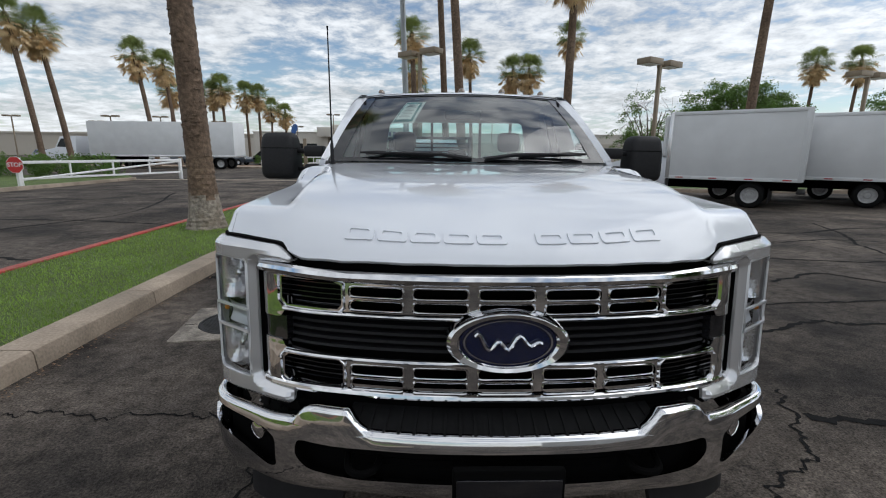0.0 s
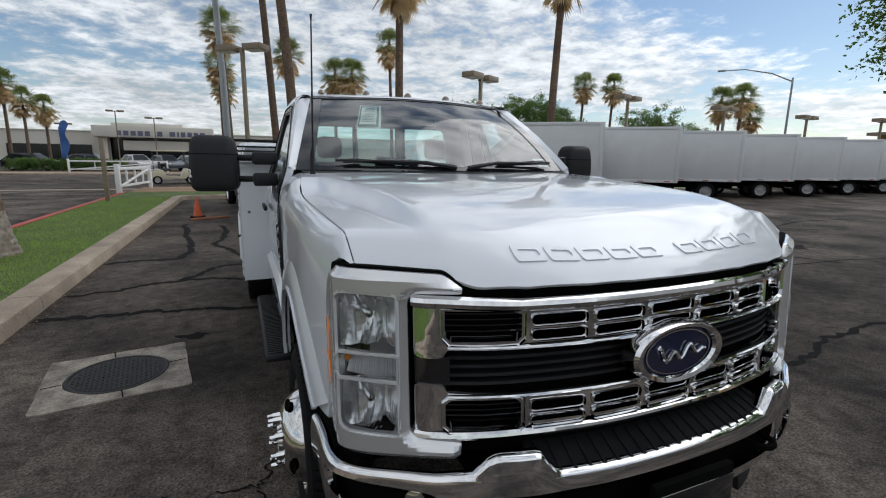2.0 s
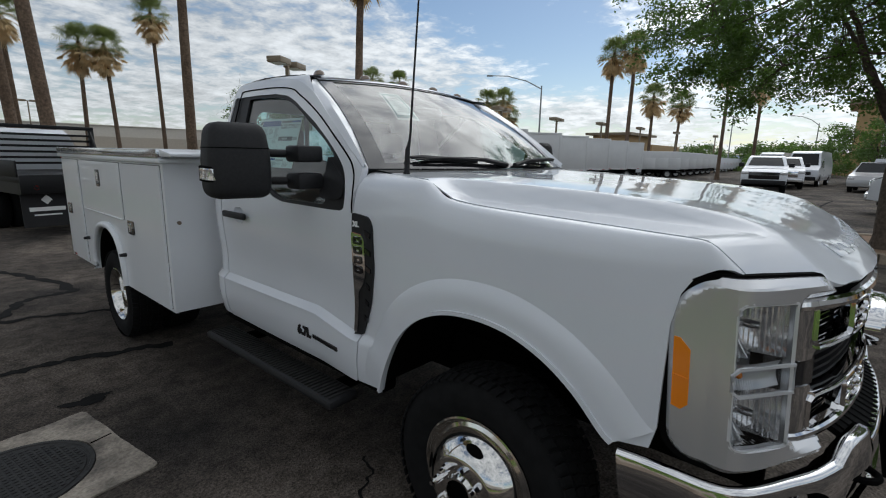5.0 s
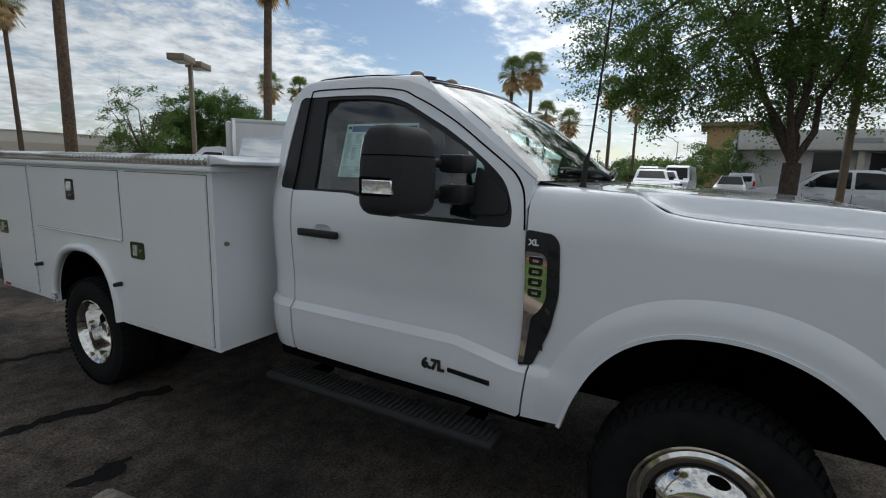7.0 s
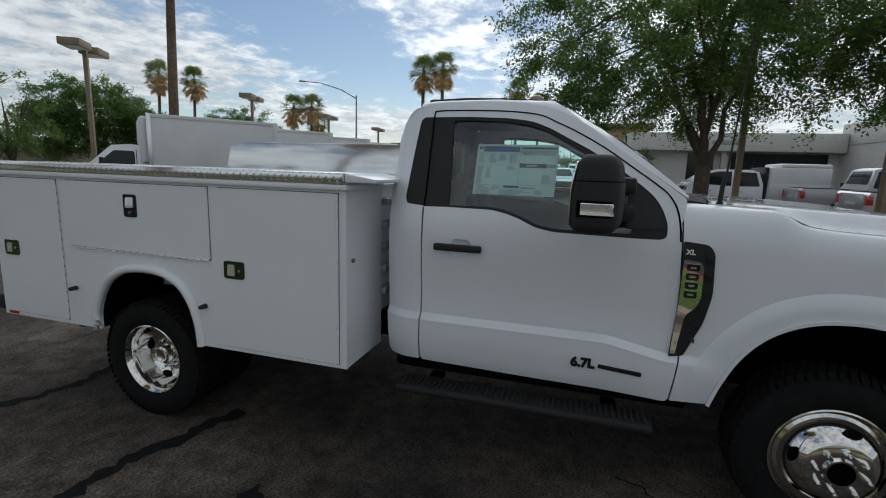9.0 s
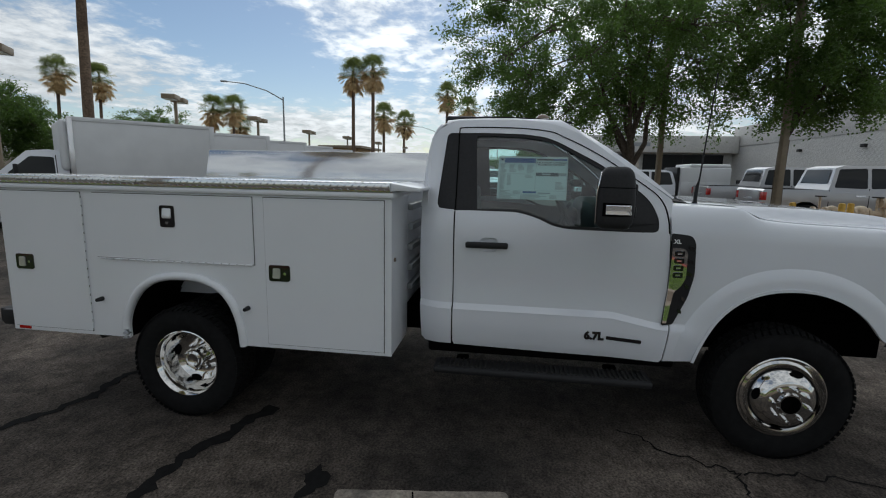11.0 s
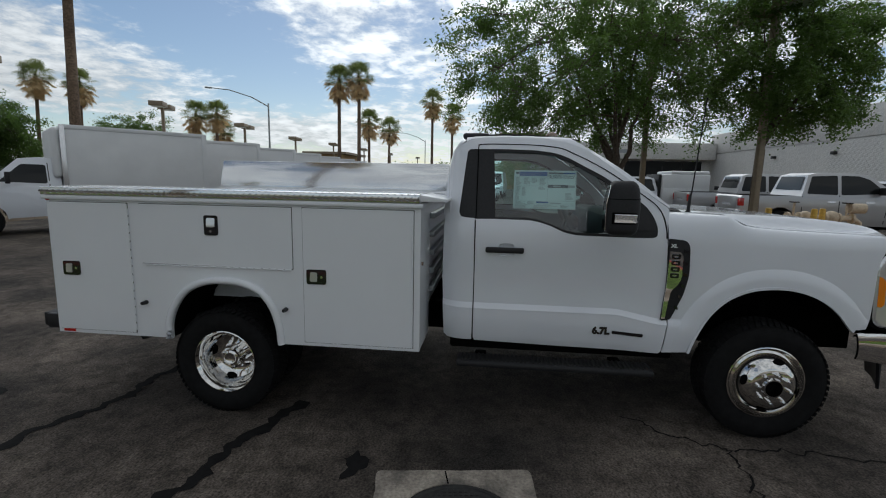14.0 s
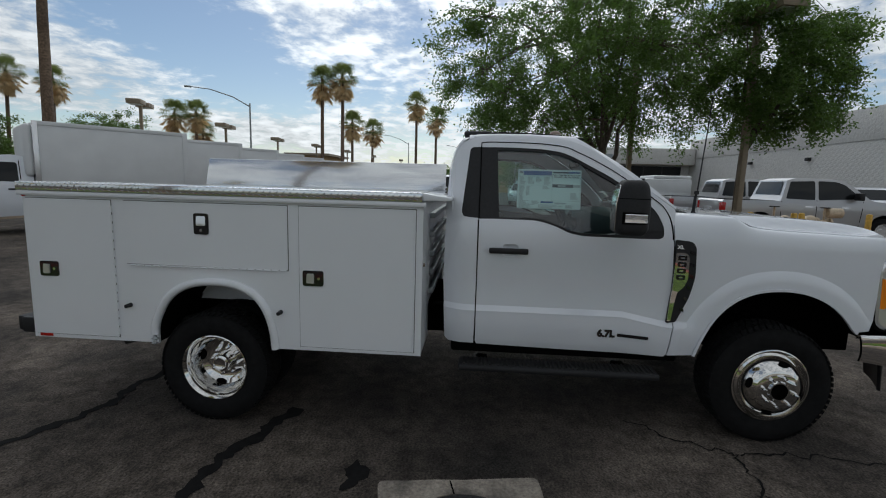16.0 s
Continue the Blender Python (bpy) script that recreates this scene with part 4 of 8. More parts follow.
def ws(u_i, t):
    p = WS_B[u_i].lerp(WS_T[u_i], t)
    p.y -= 0.035 * math.sin(math.pi * t)
    p.z += 0.02 * math.sin(math.pi * t)
    return p


part("roof_header", loft([[ws(i, t) + Vector((0, -0.006, 0.006)) for i in range(61)] for t in (0.978, 0.99, 1.0)] + [[WS_T[i] + Vector((0, 0.02, 0.012)) for i in range(61)]]), "paint", truck, angle=60)
bm = loft([[ws(i, 0.02 + 0.96 * k / 10) for i in range(2, 59)] for k in range(11)])
shield = part("windscreen", bm, "shield", truck)
shield.visible_shadow = False
# black ceramic band round the windscreen, then pillars
for nm, ts, ids in (("a", (0.0, 0.045), range(0, 61)), ("b", (0.955, 0.985), range(0, 61))):
    bm = loft([[ws(i, t) + Vector((0, -0.003, 0.003)) for i in ids] for t in (ts[0], (ts[0] + ts[1]) / 2, ts[1])])
    part("windscreen_band", bm, "gloss", truck)
for ids in (range(0, 4), range(57, 61)):
    bm = loft([[ws(i, k / 10) + Vector((0, -0.003, 0.003)) for i in ids] for k in range(11)])
    part("windscreen_band", bm, "gloss", truck)
for sgn, i0 in ((-1, 0), (1, 60)):
    r0, r1, r2 = [], [], []
    for k in range(13):
        t = k / 12
        p = ws(i0, t)
        yy, zz = 0.70 + (1.235 - 0.70) * t, 1.525 + (1.90 - 1.525) * t
        q = Vector((sgn * side_x(yy, zz), yy, zz))
        r0.append(p)
        r1.append(p.lerp(q, 0.5) + Vector((sgn * 0.014, -0.012, 0.016)))
        r2.append(q)
    part("a_pillar", loft([r0, r1, r2]), "paint", truck, angle=60)

RZ = smooth_table([(1.20, 1.975), (1.30, 1.995), (1.5, 2.016), (1.8, 2.024), (1.98, 2.014), (2.09, 1.972), (2.15, 1.89), (2.19, 1.75)])
rrows = []
for y in (1.245, 1.28, 1.35, 1.45, 1.6, 1.75, 1.88, 1.98, 2.05, 2.10, 2.13):
    r = []
    for u in us:
        a = abs(u)
        yy = y + 0.10 * u * u * max(0, 1 - (y - 1.245) / 0.2)
        edge_z = min(RZ(y) - 0.02, 1.975 if y < 1.98 else RZ(y) - 0.03)
        xh = side_x(min(y, 1.95), min(edge_z, 1.985)) - 0.012 - (0.02 * max(0, y - 2.0) / 0.16)
        z = edge_z + (RZ(y) - edge_z) * (1 - a ** 5)
        yy -= 0.06 * (a * xh / 0.9) ** 6 * min(1, max(0, (y - 1.98) / 0.1))
        r.append(Vector((u * xh, yy, z)))
    rrows.append(r)
part("roof", loft(rrows), "paint", truck, angle=60)
# painted corner between door frame and roof skin
for sgn in (-1, 1):
    ra, rb, rc = [], [], []
    for y in np.linspace(1.19, 2.04, 24):
        za = float(np.interp(y, [1.19, 1.37, 1.62, 1.99, 2.04], [1.88, 1.953, 1.984, 1.973, 1.95])) - 0.003
        a = Vector((sgn * (side_x(min(y, 1.95), za) - 0.001), y, za))
        yb = max(y, 1.335 + 0.01 * (y - 1.19))
        b = Vector((sgn * (side_x(min(yb, 1.95), 1.975) - 0.030), yb, float(np.interp(yb, [1.33, 1.5, 1.9, 2.04], [1.981, 1.988, 1.988, 1.978]))))
        ra.append(a)
        rb.append(a.lerp(b, 0.5) + Vector((sgn * 0.004, 0, 0.006)))
        rc.append(b)
    part("roof_corner", loft([ra, rb, rc]), "paint", truck, angle=70)
# black roof ditch mouldings
for sgn in (-1, 1):
    bm = sweep([(sgn * 0.715, y, RZ(y) - 0.022 if y > 1.3 else 1.968) for y in (1.27, 1.4, 1.6, 1.8, 1.95, 2.05)], [(-0.010, -0.006), (0.010, -0.006), (0.008, 0.003), (-0.008, 0.003)])
    part("roof_moulding", bm, "matte", truck)
part("roof_fairing", box(-0.53, -0.36, 1.885, 2.085, 1.985, 2.030, 0.020, seg=3), "black", truck, "low black fairing at the rear of the roof")
# back of the cab with its window
back_o = rounded([(-0.90, 0.58), (0.90, 0.58), (0.90, 1.4), (0.745, 1.965), (-0.745, 1.965), (-0.90, 1.4)], 0.06)
back_h = rounded([(-0.66, 1.47), (0.66, 1.47), (0.60, 1.84), (-0.60, 1.84)], 0.05)


BACK_Y = smooth_table([(0.5, 2.17), (1.0, 2.19), (1.5, 2.19), (1.75, 2.183), (1.84, 2.165), (1.89, 2.145), (1.94, 2.112), (1.975, 2.075)])


def back_map(x, z, d):
    return Vector((x, BACK_Y(z) - 0.06 * (abs(x) / 0.9) ** 6 - d, z))


part("cab_back", plate(back_o, back_map, 0.03, 0.1, [back_h]), "paint", truck)
pane = part("rear_window", plate(back_h, lambda x, z, d: back_map(x, z, d + 0.012), 0, 0.2), "glass", truck)
pane.visible_shadow = False
for x in (-0.22, 0.22):
    part("window_divider", box(x - 0.012, x + 0.012, 2.155, 2.175, 1.46, 1.85), "black", truck)
# five cab clearance lamps
for x in (-0.60, -0.30, 0.0, 0.30, 0.60):
    y0 = 1.40 + 0.12 * x * x
    bm = bmesh.new()
    bmesh.ops.create_uvsphere(bm, u_segments=14, v_segments=8, radius=1)
    for v in bm.verts:
        v.co = Vector((x + v.co.x * 0.024, y0 + v.co.y * 0.042, 2.018 - 0.05 * abs(x) ** 3 + max(v.co.z, -0.1) * 0.026))
    part("clearance_lamp", bm, "smoke", truck, "small smoked roof clearance lamp")

# ---- interior ----
part("dashboard", moved(box(-0.80, 0.80, 0.66, 1.05, 1.18, 1.46, 0.06), Matrix()), "dash", truck)
part("cab_floor", box(-0.86, 0.86, 0.62, 2.12, 0.60, 0.64), "dash", truck)
part("headliner", box(-0.68, 0.68, 1.36, 2.08, 1.945, 1.955), "liner", truck)
for sgn in (-1, 1):
    part("door_card", plate([(2.05, 0.66), (0.75, 0.66), (0.78, 1.32), (2.05, 1.40)], side(sgn, -0.05), 0.02, 0.2), "dash", truck)
for x, w in ((-0.46, 0.27), (0.46, 0.27), (0.0, 0.16)):
    seat = part("seat", box(x - w, x + w, 1.32, 1.90, 0.86, 1.04, 0.05), "seat", truck)
    bk = box(x - w * 0.96, x + w * 0.96, 1.90, 2.04, 1.0, 1.55 if w > 0.2 else 1.48, 0.06)
    part("seat_back", bk, "seat", seat)
    part("headrest", box(x - 0.10, x + 0.10, 1.95, 2.05, 1.58, 1.75, 0.045) if w > 0.2 else box(x - 0.09, x + 0.09, 1.95, 2.03, 1.50, 1.60, 0.035), "seat", seat)
bm = bmesh.new()
pr = [(0.022 * math.cos(a), 0.19 + 0.022 * math.sin(a)) for a in [2 * math.pi * k / 8 for k in range(8)]]
lathe(pr, 28, "y", bm, close=True)
moved(bm, pose(0.44, 1.16, 1.33, -25, 0, 0))
wheel_s = part("steering_wheel", bm, "dash", truck)
bm = rod((0.44, 1.14, 1.33), (0.44, 1.0, 1.27), 0.07, 0.05)
for a in (0, 120, 240):
    rod((0.44, 1.16, 1.33), (0.44 + 0.18 * math.cos(radians(a - 90)), 1.16 - 0.06 * math.sin(radians(a - 90)), 1.33 + 0.17 * math.sin(radians(a - 90))), 0.015, bm=bm)
part("steering_spokes", bm, "dash", wheel_s)
part("rear_mirror", box(-0.13, 0.13, 1.16, 1.20, 1.80, 1.87, 0.02), "dash", truck)

# ---- grille ----
grille = part("grille_backing", plate([(-0.76, 0.83), (0.76, 0.83), (0.76, 1.235), (-0.76, 1.235)], nose(0.075), 0.01, 0.08), "gap", truck)
SLOTX = [(-0.461, -0.304), (-0.271, -0.114), (-0.079, 0.079), (0.114, 0.271), (0.304, 0.461)]


def slot(x0, x1, z0, z1, r=0.012):
    return rounded([(x0, z0), (x1, z0), (x1, z1), (x0, z1)], r, 2)


def grille_map(off):
    """Grille face with ends that roll back towards the lamps."""
    return lambda s, z, d: front(s, z, off + d + 0.007 * max(0, (abs(s) - 0.745) / 0.045) ** 2 - 0.006 * math.sin(math.pi * min(1, max(0, (abs(s) - 0.70) / 0.08))))


for nm, rowsz in (("upper", ((1.116, 1.141), (1.156, 1.183))), ("lower", ((0.876, 0.903), (0.917, 0.944)))):
    holes = [slot(a, b, lo, hi) for a, b in SLOTX for lo, hi in rowsz]
    if nm == "upper":
        o = [(0.480, 1.100), (0.690, 1.092), (0.704, 1.070), (0.782, 1.070), (0.782, 1.222), (0.765, 1.234), (0.70, 1.234), (0.60, 1.222)]
        big = [(0.490, 1.126), (0.505, 1.112), (0.680, 1.112), (0.697, 1.130), (0.697, 1.196), (0.520, 1.196), (0.490, 1.185)]
    else:
        o = [(0.48, 0.966), (0.690, 0.974), (0.704, 0.998), (0.782, 1.000), (0.782, 0.862), (0.765, 0.846), (0.70, 0.846), (0.48, 0.856)]
        big = [(0.490, 0.885), (0.505, 0.871), (0.680, 0.871), (0.697, 0.885), (0.697, 0.942), (0.680, 0.954), (0.505, 0.954), (0.490, 0.942)]
    ends = [[(-a, b) for a, b in big[::-1]], big]
    o = rounded(o, [0.01, 0.008, 0.008, 0.02, 0.02, 0.01, 0.03, 0.03], 3)
    o = o + [(-a, b) for a, b in o[::-1]]
    bar = part("grille_bar", plate(o, grille_map(0.012), 0.035, 0.03, holes + ends), "chrome", truck, "chrome grille bar pierced with paired slots")
    # bright chamfered rims round each slot
    for h in holes + ends:
        c = Vector((sum(p[0] for p in h) / len(h), sum(p[1] for p in h) / len(h)))
        big_slot = abs(c.x) > 0.5
        wd = 0.013 if big_slot else 0.0055
        lip = [(p[0] + math.copysign(wd, p[0] - c.x), p[1] + math.copysign(wd * 0.85, p[1] - c.y)) for p in h]
        bm = bmesh.new()
        loft([[front(a, b, 0.0115) for a, b in lip + lip[:1]], [front(p[0] * 0.35 + q[0] * 0.65, p[1] * 0.35 + q[1] * 0.65, 0.002) for p, q in zip(h + h[:1], lip + lip[:1])], [front(a, b, 0.030) for a, b in h + h[:1]]], bm)
        part("slot_rim", bm, "chrome", bar, flat=big_slot)
    # round moulding along the outer edge
    zt = 1.213 if nm == "upper" else 0.858
    rad = 0.019 if nm == "upper" else 0.013
    prof = [(rad * math.cos(a), rad * math.sin(a)) for a in [2 * math.pi * k / 10 for k in range(10)]]
    bm = sweep([front(s, zt + (0.008 if nm == "upper" else -0.004) * min(1, max(0, (abs(s) - 0.5) / 0.2)), 0.012 + 0.007 * max(0, (abs(s) - 0.745) / 0.045) ** 2) for s in np.linspace(-0.782, 0.782, 51)], prof)
    part("grille_moulding", bm, "chrome", truck)
    zi = 1.099 if nm == "upper" else 0.966
    bm = sweep([front(s, zi, 0.010) for s in np.linspace(-0.69, 0.69, 37)], [(0.009 * math.cos(a), 0.006 * math.sin(a)) for a in [2 * math.pi * k / 8 for k in range(8)]])
    part("grille_moulding", bm, "chrome", truck)
for sgn in (-1, 1):
    bm = plate([(sgn * 0.685, 0.996), (sgn * 0.782, 0.998), (sgn * 0.782, 1.072), (sgn * 0.685, 1.072)], grille_map(0.016), 0.03, 0.02)
    part("grille_end_infill", bm, "gloss", truck)
for k in range(5):
    z = 0.982 + k * 0.024
    bm = plate([(-0.69, z), (0.69, z), (0.69, z + 0.009), (-0.69, z + 0.009)], nose(0.042), 0.03, 0.08)
    part("grille_slat", bm, "black", truck)
for z0, z1 in ((1.105, 1.200), (0.868, 0.958)):
    for sgn in (-1, 1):
        for k in range(6):
            z = z0 + (z1 - z0) * (k + 0.5) / 6
            bm = plate([(sgn * 0.475, z - 0.002), (sgn * 0.70, z - 0.002), (sgn * 0.70, z + 0.002), (sgn * 0.475, z + 0.002)], nose(0.052), 0.01, 0.1)
            part("mesh_bar", bm, "gloss", truck)
# oval badge, plain rings and a white flourish
bm = bmesh.new()
N = 48
prof = [(0.004, 1.0, 0.03), (-0.012, 0.985, 0.0), (-0.022, 0.93, 0.0), (-0.018, 0.82, 0.0), (-0.010, 0.78, 0.0)]
brows = []
for dy, k, _ in prof:
    brows.append([Vector((0.178 * k * math.cos(t), -0.998 + dy - (0.012 if k < 0.99 else -0.012), 1.043 + 0.093 * k * math.sin(t))) for t in [2 * math.pi * i / N for i in range(N)]])
loft(brows, bm, closed=True)
badge = part("badge", bm, "chrome", truck, "chrome oval badge with a navy centre")
bm = bmesh.new()
brows = [[Vector((0.178 * q * math.cos(t), -1.016 - 0.006 * (1 - q), 1.043 + 0.093 * q * math.sin(t))) for t in [2 * math.pi * i / N for i in range(N)]] for q in (0.80, 0.5, 0.25, 0.03)]
loft(brows, bm, closed=True)
part("badge_field", bm, "navy", badge)
bm = bmesh.new()
brows = [[Vector((0.178 * q * math.cos(t), -1.020, 1.043 + 0.093 * q * math.sin(t))) for t in [2 * math.pi * i / N for i in range(N)]] for q in (0.72, 0.69)]
loft(brows, bm, closed=True)
part("badge_ring", bm, "chrome", badge)
wave = [(-0.095 + 0.19 * i / 24, 1.043 + 0.020 * math.sin(i * 0.85 + 0.6) * (1 - 0.5 * i / 24) + 0.010 * math.cos(i * 0.37)) for i in range(25)]
part("badge_flourish", tube([(x, -1.027, z) for x, z in wave], [0.0055] * 25, 6), "chrome", badge)

# ---- head lamps ----
def edge_gap(p, outline):
    best = 9.0
    for a, b in zip(outline, outline[1:] + outline[:1]):
        ux, uy = b[0] - a[0], b[1] - a[1]
        t = min(1, max(0, ((p[0] - a[0]) * ux + (p[1] - a[1]) * uy) / (ux * ux + uy * uy + 1e-12)))
        best = min(best, math.hypot(p[0] - a[0] - ux * t, p[1] - a[1] - uy * t))
    return best


for sgn in (-1, 1):
    def S(pts):
        return [(sgn * a, b) for a, b in pts]
    lens_o = rounded(S([(0.818, 0.857), (0.985, 0.860), (0.985, 1.243), (0.818, 1.240)]), [0.012, 0.03, 0.03, 0.012], 3)
    frame_o = rounded(S([(0.657, 0.808), (0.675, 0.796), (1.092, 0.788), (1.138, 0.83), (1.144, 1.18), (1.110, 1.255), (1.045, 1.298), (0.92, 1.301), (0.70, 1.294), (0.650, 1.259), (0.652, 1.244), (0.775, 1.242), (0.794, 1.225), (0.794, 0.87), (0.775, 0.850), (0.654, 0.842)]), [0.006, 0.006, 0.03, 0.03, 0.04, 0.03, 0.03, 0.03, 0.015, 0.005, 0.005, 0.01, 0.012, 0.012, 0.01, 0.005], 3)

    def frame_map(s, z, d, _o=frame_o):
        g = min(1, edge_gap((s, z), _o) / 0.020)
        inset = 0.017 * min(1, max(0, (abs(s) - 0.985) / 0.05))
        return front(s, z, d + 0.002 + inset - 0.020 * (g if d < 0.001 else 0.0))
    lamp = part("headlamp", plate(frame_o, frame_map, 0.06, 0.012, [lens_o]), "silver", truck, "headlamp in a satin silver C-shaped frame", angle=20)
    part("lamp_bezel", sweep([front(a, b, -0.014) for a, b in lens_o], [(-0.004, -0.004), (0.004, -0.004), (0.004, 0.004), (-0.004, 0.004)], closed=True), "lampgrey", lamp)
    ln = part("lens", plate(lens_o, nose(-0.010), 0, 0.04), "lens", lamp)
    ln.visible_shadow = False
    part("lamp_housing", plate(lens_o, nose(0.10), 0.01, 0.05), "lampgrey", lamp)
    for z0, z1, k in ((1.088, 1.241, 0), (1.010, 1.078, 1), (0.861, 1.000, 2)):
        # fluted reflector bowl with a ribbed inner wall
        bm = bmesh.new()
        nu, nv = 44, 10
        g = []
        for j in range(nv + 1):
            row = []
            for i in range(nu + 1):
                a, b = i / nu, j / nv
                s = 0.819 + 0.165 * a
                if k == 1:
                    dd = 0.016 + 0.010 * math.sin(math.pi * b) + 0.003 * (i % 2)
                elif a < 0.40:
                    dd = 0.004 + 0.085 * a / 0.40 + 0.003 * (i % 2)
                else:
                    q = (a - 0.40) / 0.60
                    dd = 0.10 * (1 - q ** 1.8) * (1 - 0.55 * (2 * b - 1) ** 2) + 0.012 * math.sin(q * 14 + b * 1.5) * (1 - q) * (1 if b < 0.7 else 0.4)
                    dd += 0.016 * (1 if (0.18 < q < 0.42 and b > 0.55) else 0)
                row.append(front(sgn * s, z0 + (z1 - z0) * b, max(0.0, dd)))
            g.append(row)
        loft(g, bm)
        part("reflector", bm, "lampgrey" if k == 1 else "lampchrome", lamp, flat=True)
        if k != 1:
            bm, _ = lathe([(-0.020, 0.002), (-0.018, 0.010), (0.0, 0.013), (0.03, 0.013), (0.032, 0.002)], 14, "x")
            c = front(sgn * 0.912, (z0 + z1) / 2 + 0.012, 0.035)
            moved(bm, Matrix.Translation(c) @ Matrix.Rotation(radians(90), 4, "Z"))
            part("bulb_cap", bm, "chrome", lamp)
    # turn signal cell with its own hexagonal rim and amber bulb
    cell = S([(0.816, 1.008), (0.974, 1.008), (0.987, 1.022), (0.987, 1.064), (0.974, 1.080), (0.816, 1.080)])
    part("turn_signal_rim", sweep([front(a, b, -0.018) for a, b in cell], [(-0.004, -0.004), (0.004, -0.004), (0.004, 0.004), (-0.004, 0.004)], closed=True), "lampgrey", lamp)
    bm = bmesh.new()
    bmesh.ops.create_uvsphere(bm, u_segments=10, v_segments=6, radius=0.009)
    moved(bm, Matrix.Translation(front(sgn * 0.965, 1.056, 0.006)))
    part("turn_signal_bulb", bm, "amber", lamp, "small amber bulb")
    am = S([(1.078, 0.950), (1.096, 0.932), (1.119, 0.938), (1.119, 1.128), (1.104, 1.128), (1.078, 1.100)])
    part("side_marker", plate(am, nose(-0.0035), 0.02, 0.02), "amber", lamp, "amber side marker lens")
    part("marker_rib", plate(S([(1.078, 1.016), (1.119, 1.021), (1.119, 1.027), (1.078, 1.022)]), nose(-0.0055), 0.01, 0.02), "amber", lamp)
    # dark seal round the lamp
    seal_o = [(a + math.copysign(0.009, a) * (1 if abs(a) > 0.9 else -0.3), b + (0.007 if b > 1.0 else -0.008)) for a, b in frame_o]
    part("lamp_seal", plate(seal_o, nose(0.012), 0.05, 0.06, [lens_o]), "gap", lamp)

# ---- front bumper ----
BTOP = lerp_table([(0, 0.772), (0.395, 0.774), (0.42, 0.79), (0.455, 0.832), (0.565, 0.832), (0.595, 0.82), (0.63, 0.782), (0.72, 0.772), (1.0, 0.768), (1.10, 0.768), (1.3, 0.765)])
BBOT = lerp_table([(0, 0.565), (0.45, 0.565), (0.7, 0.54), (0.9, 0.535), (1.0, 0.55), (1.1, 0.57), (1.3, 0.60)])
bumper = part("bumper_core", plate([(-1.08, 0.56), (1.08, 0.56), (1.08, 0.74), (-1.08, 0.74)], nose(0.0), 0.02, 0.06), "gap", truck)
outer = [(s, BTOP(abs(s)) - 0.012) for s in np.linspace(-1.25, 1.25, 130)]
lower = [(s, BBOT(abs(s))) for s in np.linspace(1.235, -1.235, 65)]
mid_hole = rounded([(-0.62, 0.675), (-0.58, 0.635), (-0.44, 0.625), (-0.32, 0.632), (0.32, 0.632), (0.44, 0.625), (0.58, 0.635), (0.62, 0.675), (0.61, 0.728), (-0.61, 0.728)], 0.022, 3)
fog_l = rounded([(-1.005, 0.690), (-0.96, 0.672), (-0.72, 0.606), (-0.690, 0.615), (-0.688, 0.708), (-0.735, 0.731), (-0.97, 0.741), (-1.01, 0.735)], [0.012, 0.01, 0.01, 0.012, 0.018, 0.015, 0.01, 0.012], 3)
fog_r = [(-a, b) for a, b in fog_l]


def bump_map(s, z, d):
    t = BTOP(abs(s)) - 0.012
    k = (t - z) / max(0.05, t - BBOT(abs(s)))
    bulge = (0.060 - 0.022 * min(1, max(0, (abs(s) - 0.5) / 0.4))) * math.sqrt(max(0, 1 - (2 * min(max(k, 0), 1) - 0.75) ** 2 * 0.55)) + 0.006
    return front(s, z, d - bulge)


part("bumper_shell", plate(outer + lower, bump_map, 0.015, 0.03, [mid_hole, fog_l, fog_r]), "chrome", bumper, "polished chrome bumper shell", angle=50)
# rolled top edge of the shell
rows = []
for s in np.linspace(-1.25, 1.25, 130):
    z = BTOP(abs(s))
    p = bump_map(s, z - 0.012, 0)
    q = front(s, z - 0.012, 0)
    rows.append([p, p.lerp(q, 0.15) + Vector((0, 0, 0.010)), p.lerp(q, 0.45) + Vector((0, 0, 0.012)), q.lerp(p, 0.25) + Vector((0, 0, 0.008)), q + Vector((0, 0, -0.02))])
part("bumper_top", loft(rows), "chrome", bumper, angle=60)
for h in (fog_l, fog_r):
    part("fog_recess", plate(h, lambda s, z, d: bump_map(s, z, d + 0.05), 0.01, 0.05), "gap", bumper)
    sgn = math.copysign(1, h[0][0])
    c = bump_map(sgn * 0.775, 0.700, 0.0)
    n = (bump_map(sgn * 0.775, 0.700, 1.0) - c).normalized()
    bm, _ = lathe([(-0.006, 0.001), (-0.004, 0.018), (0.0, 0.028), (0.012, 0.031), (0.03, 0.030)], 24, "x")
    moved(bm, Matrix.Translation(c + n * 0.012) @ n.to_track_quat("X", "Z").to_matrix().to_4x4())
    part("fog_lamp", bm, "chrome", bumper, "small round fog lamp")
part("lower_intake", plate(mid_hole, lambda s, z, d: bump_map(s, z, d + 0.085), 0.01, 0.08), "gap", bumper)
for k in range(4):
    z = 0.642 + 0.021 * k
    part("intake_slat", plate([(-0.57, z), (0.57, z), (0.57, z + 0.005), (-0.57, z + 0.005)], lambda s, z, d: bump_map(s, z, d + 0.06), 0.015, 0.1), "gap", bumper)
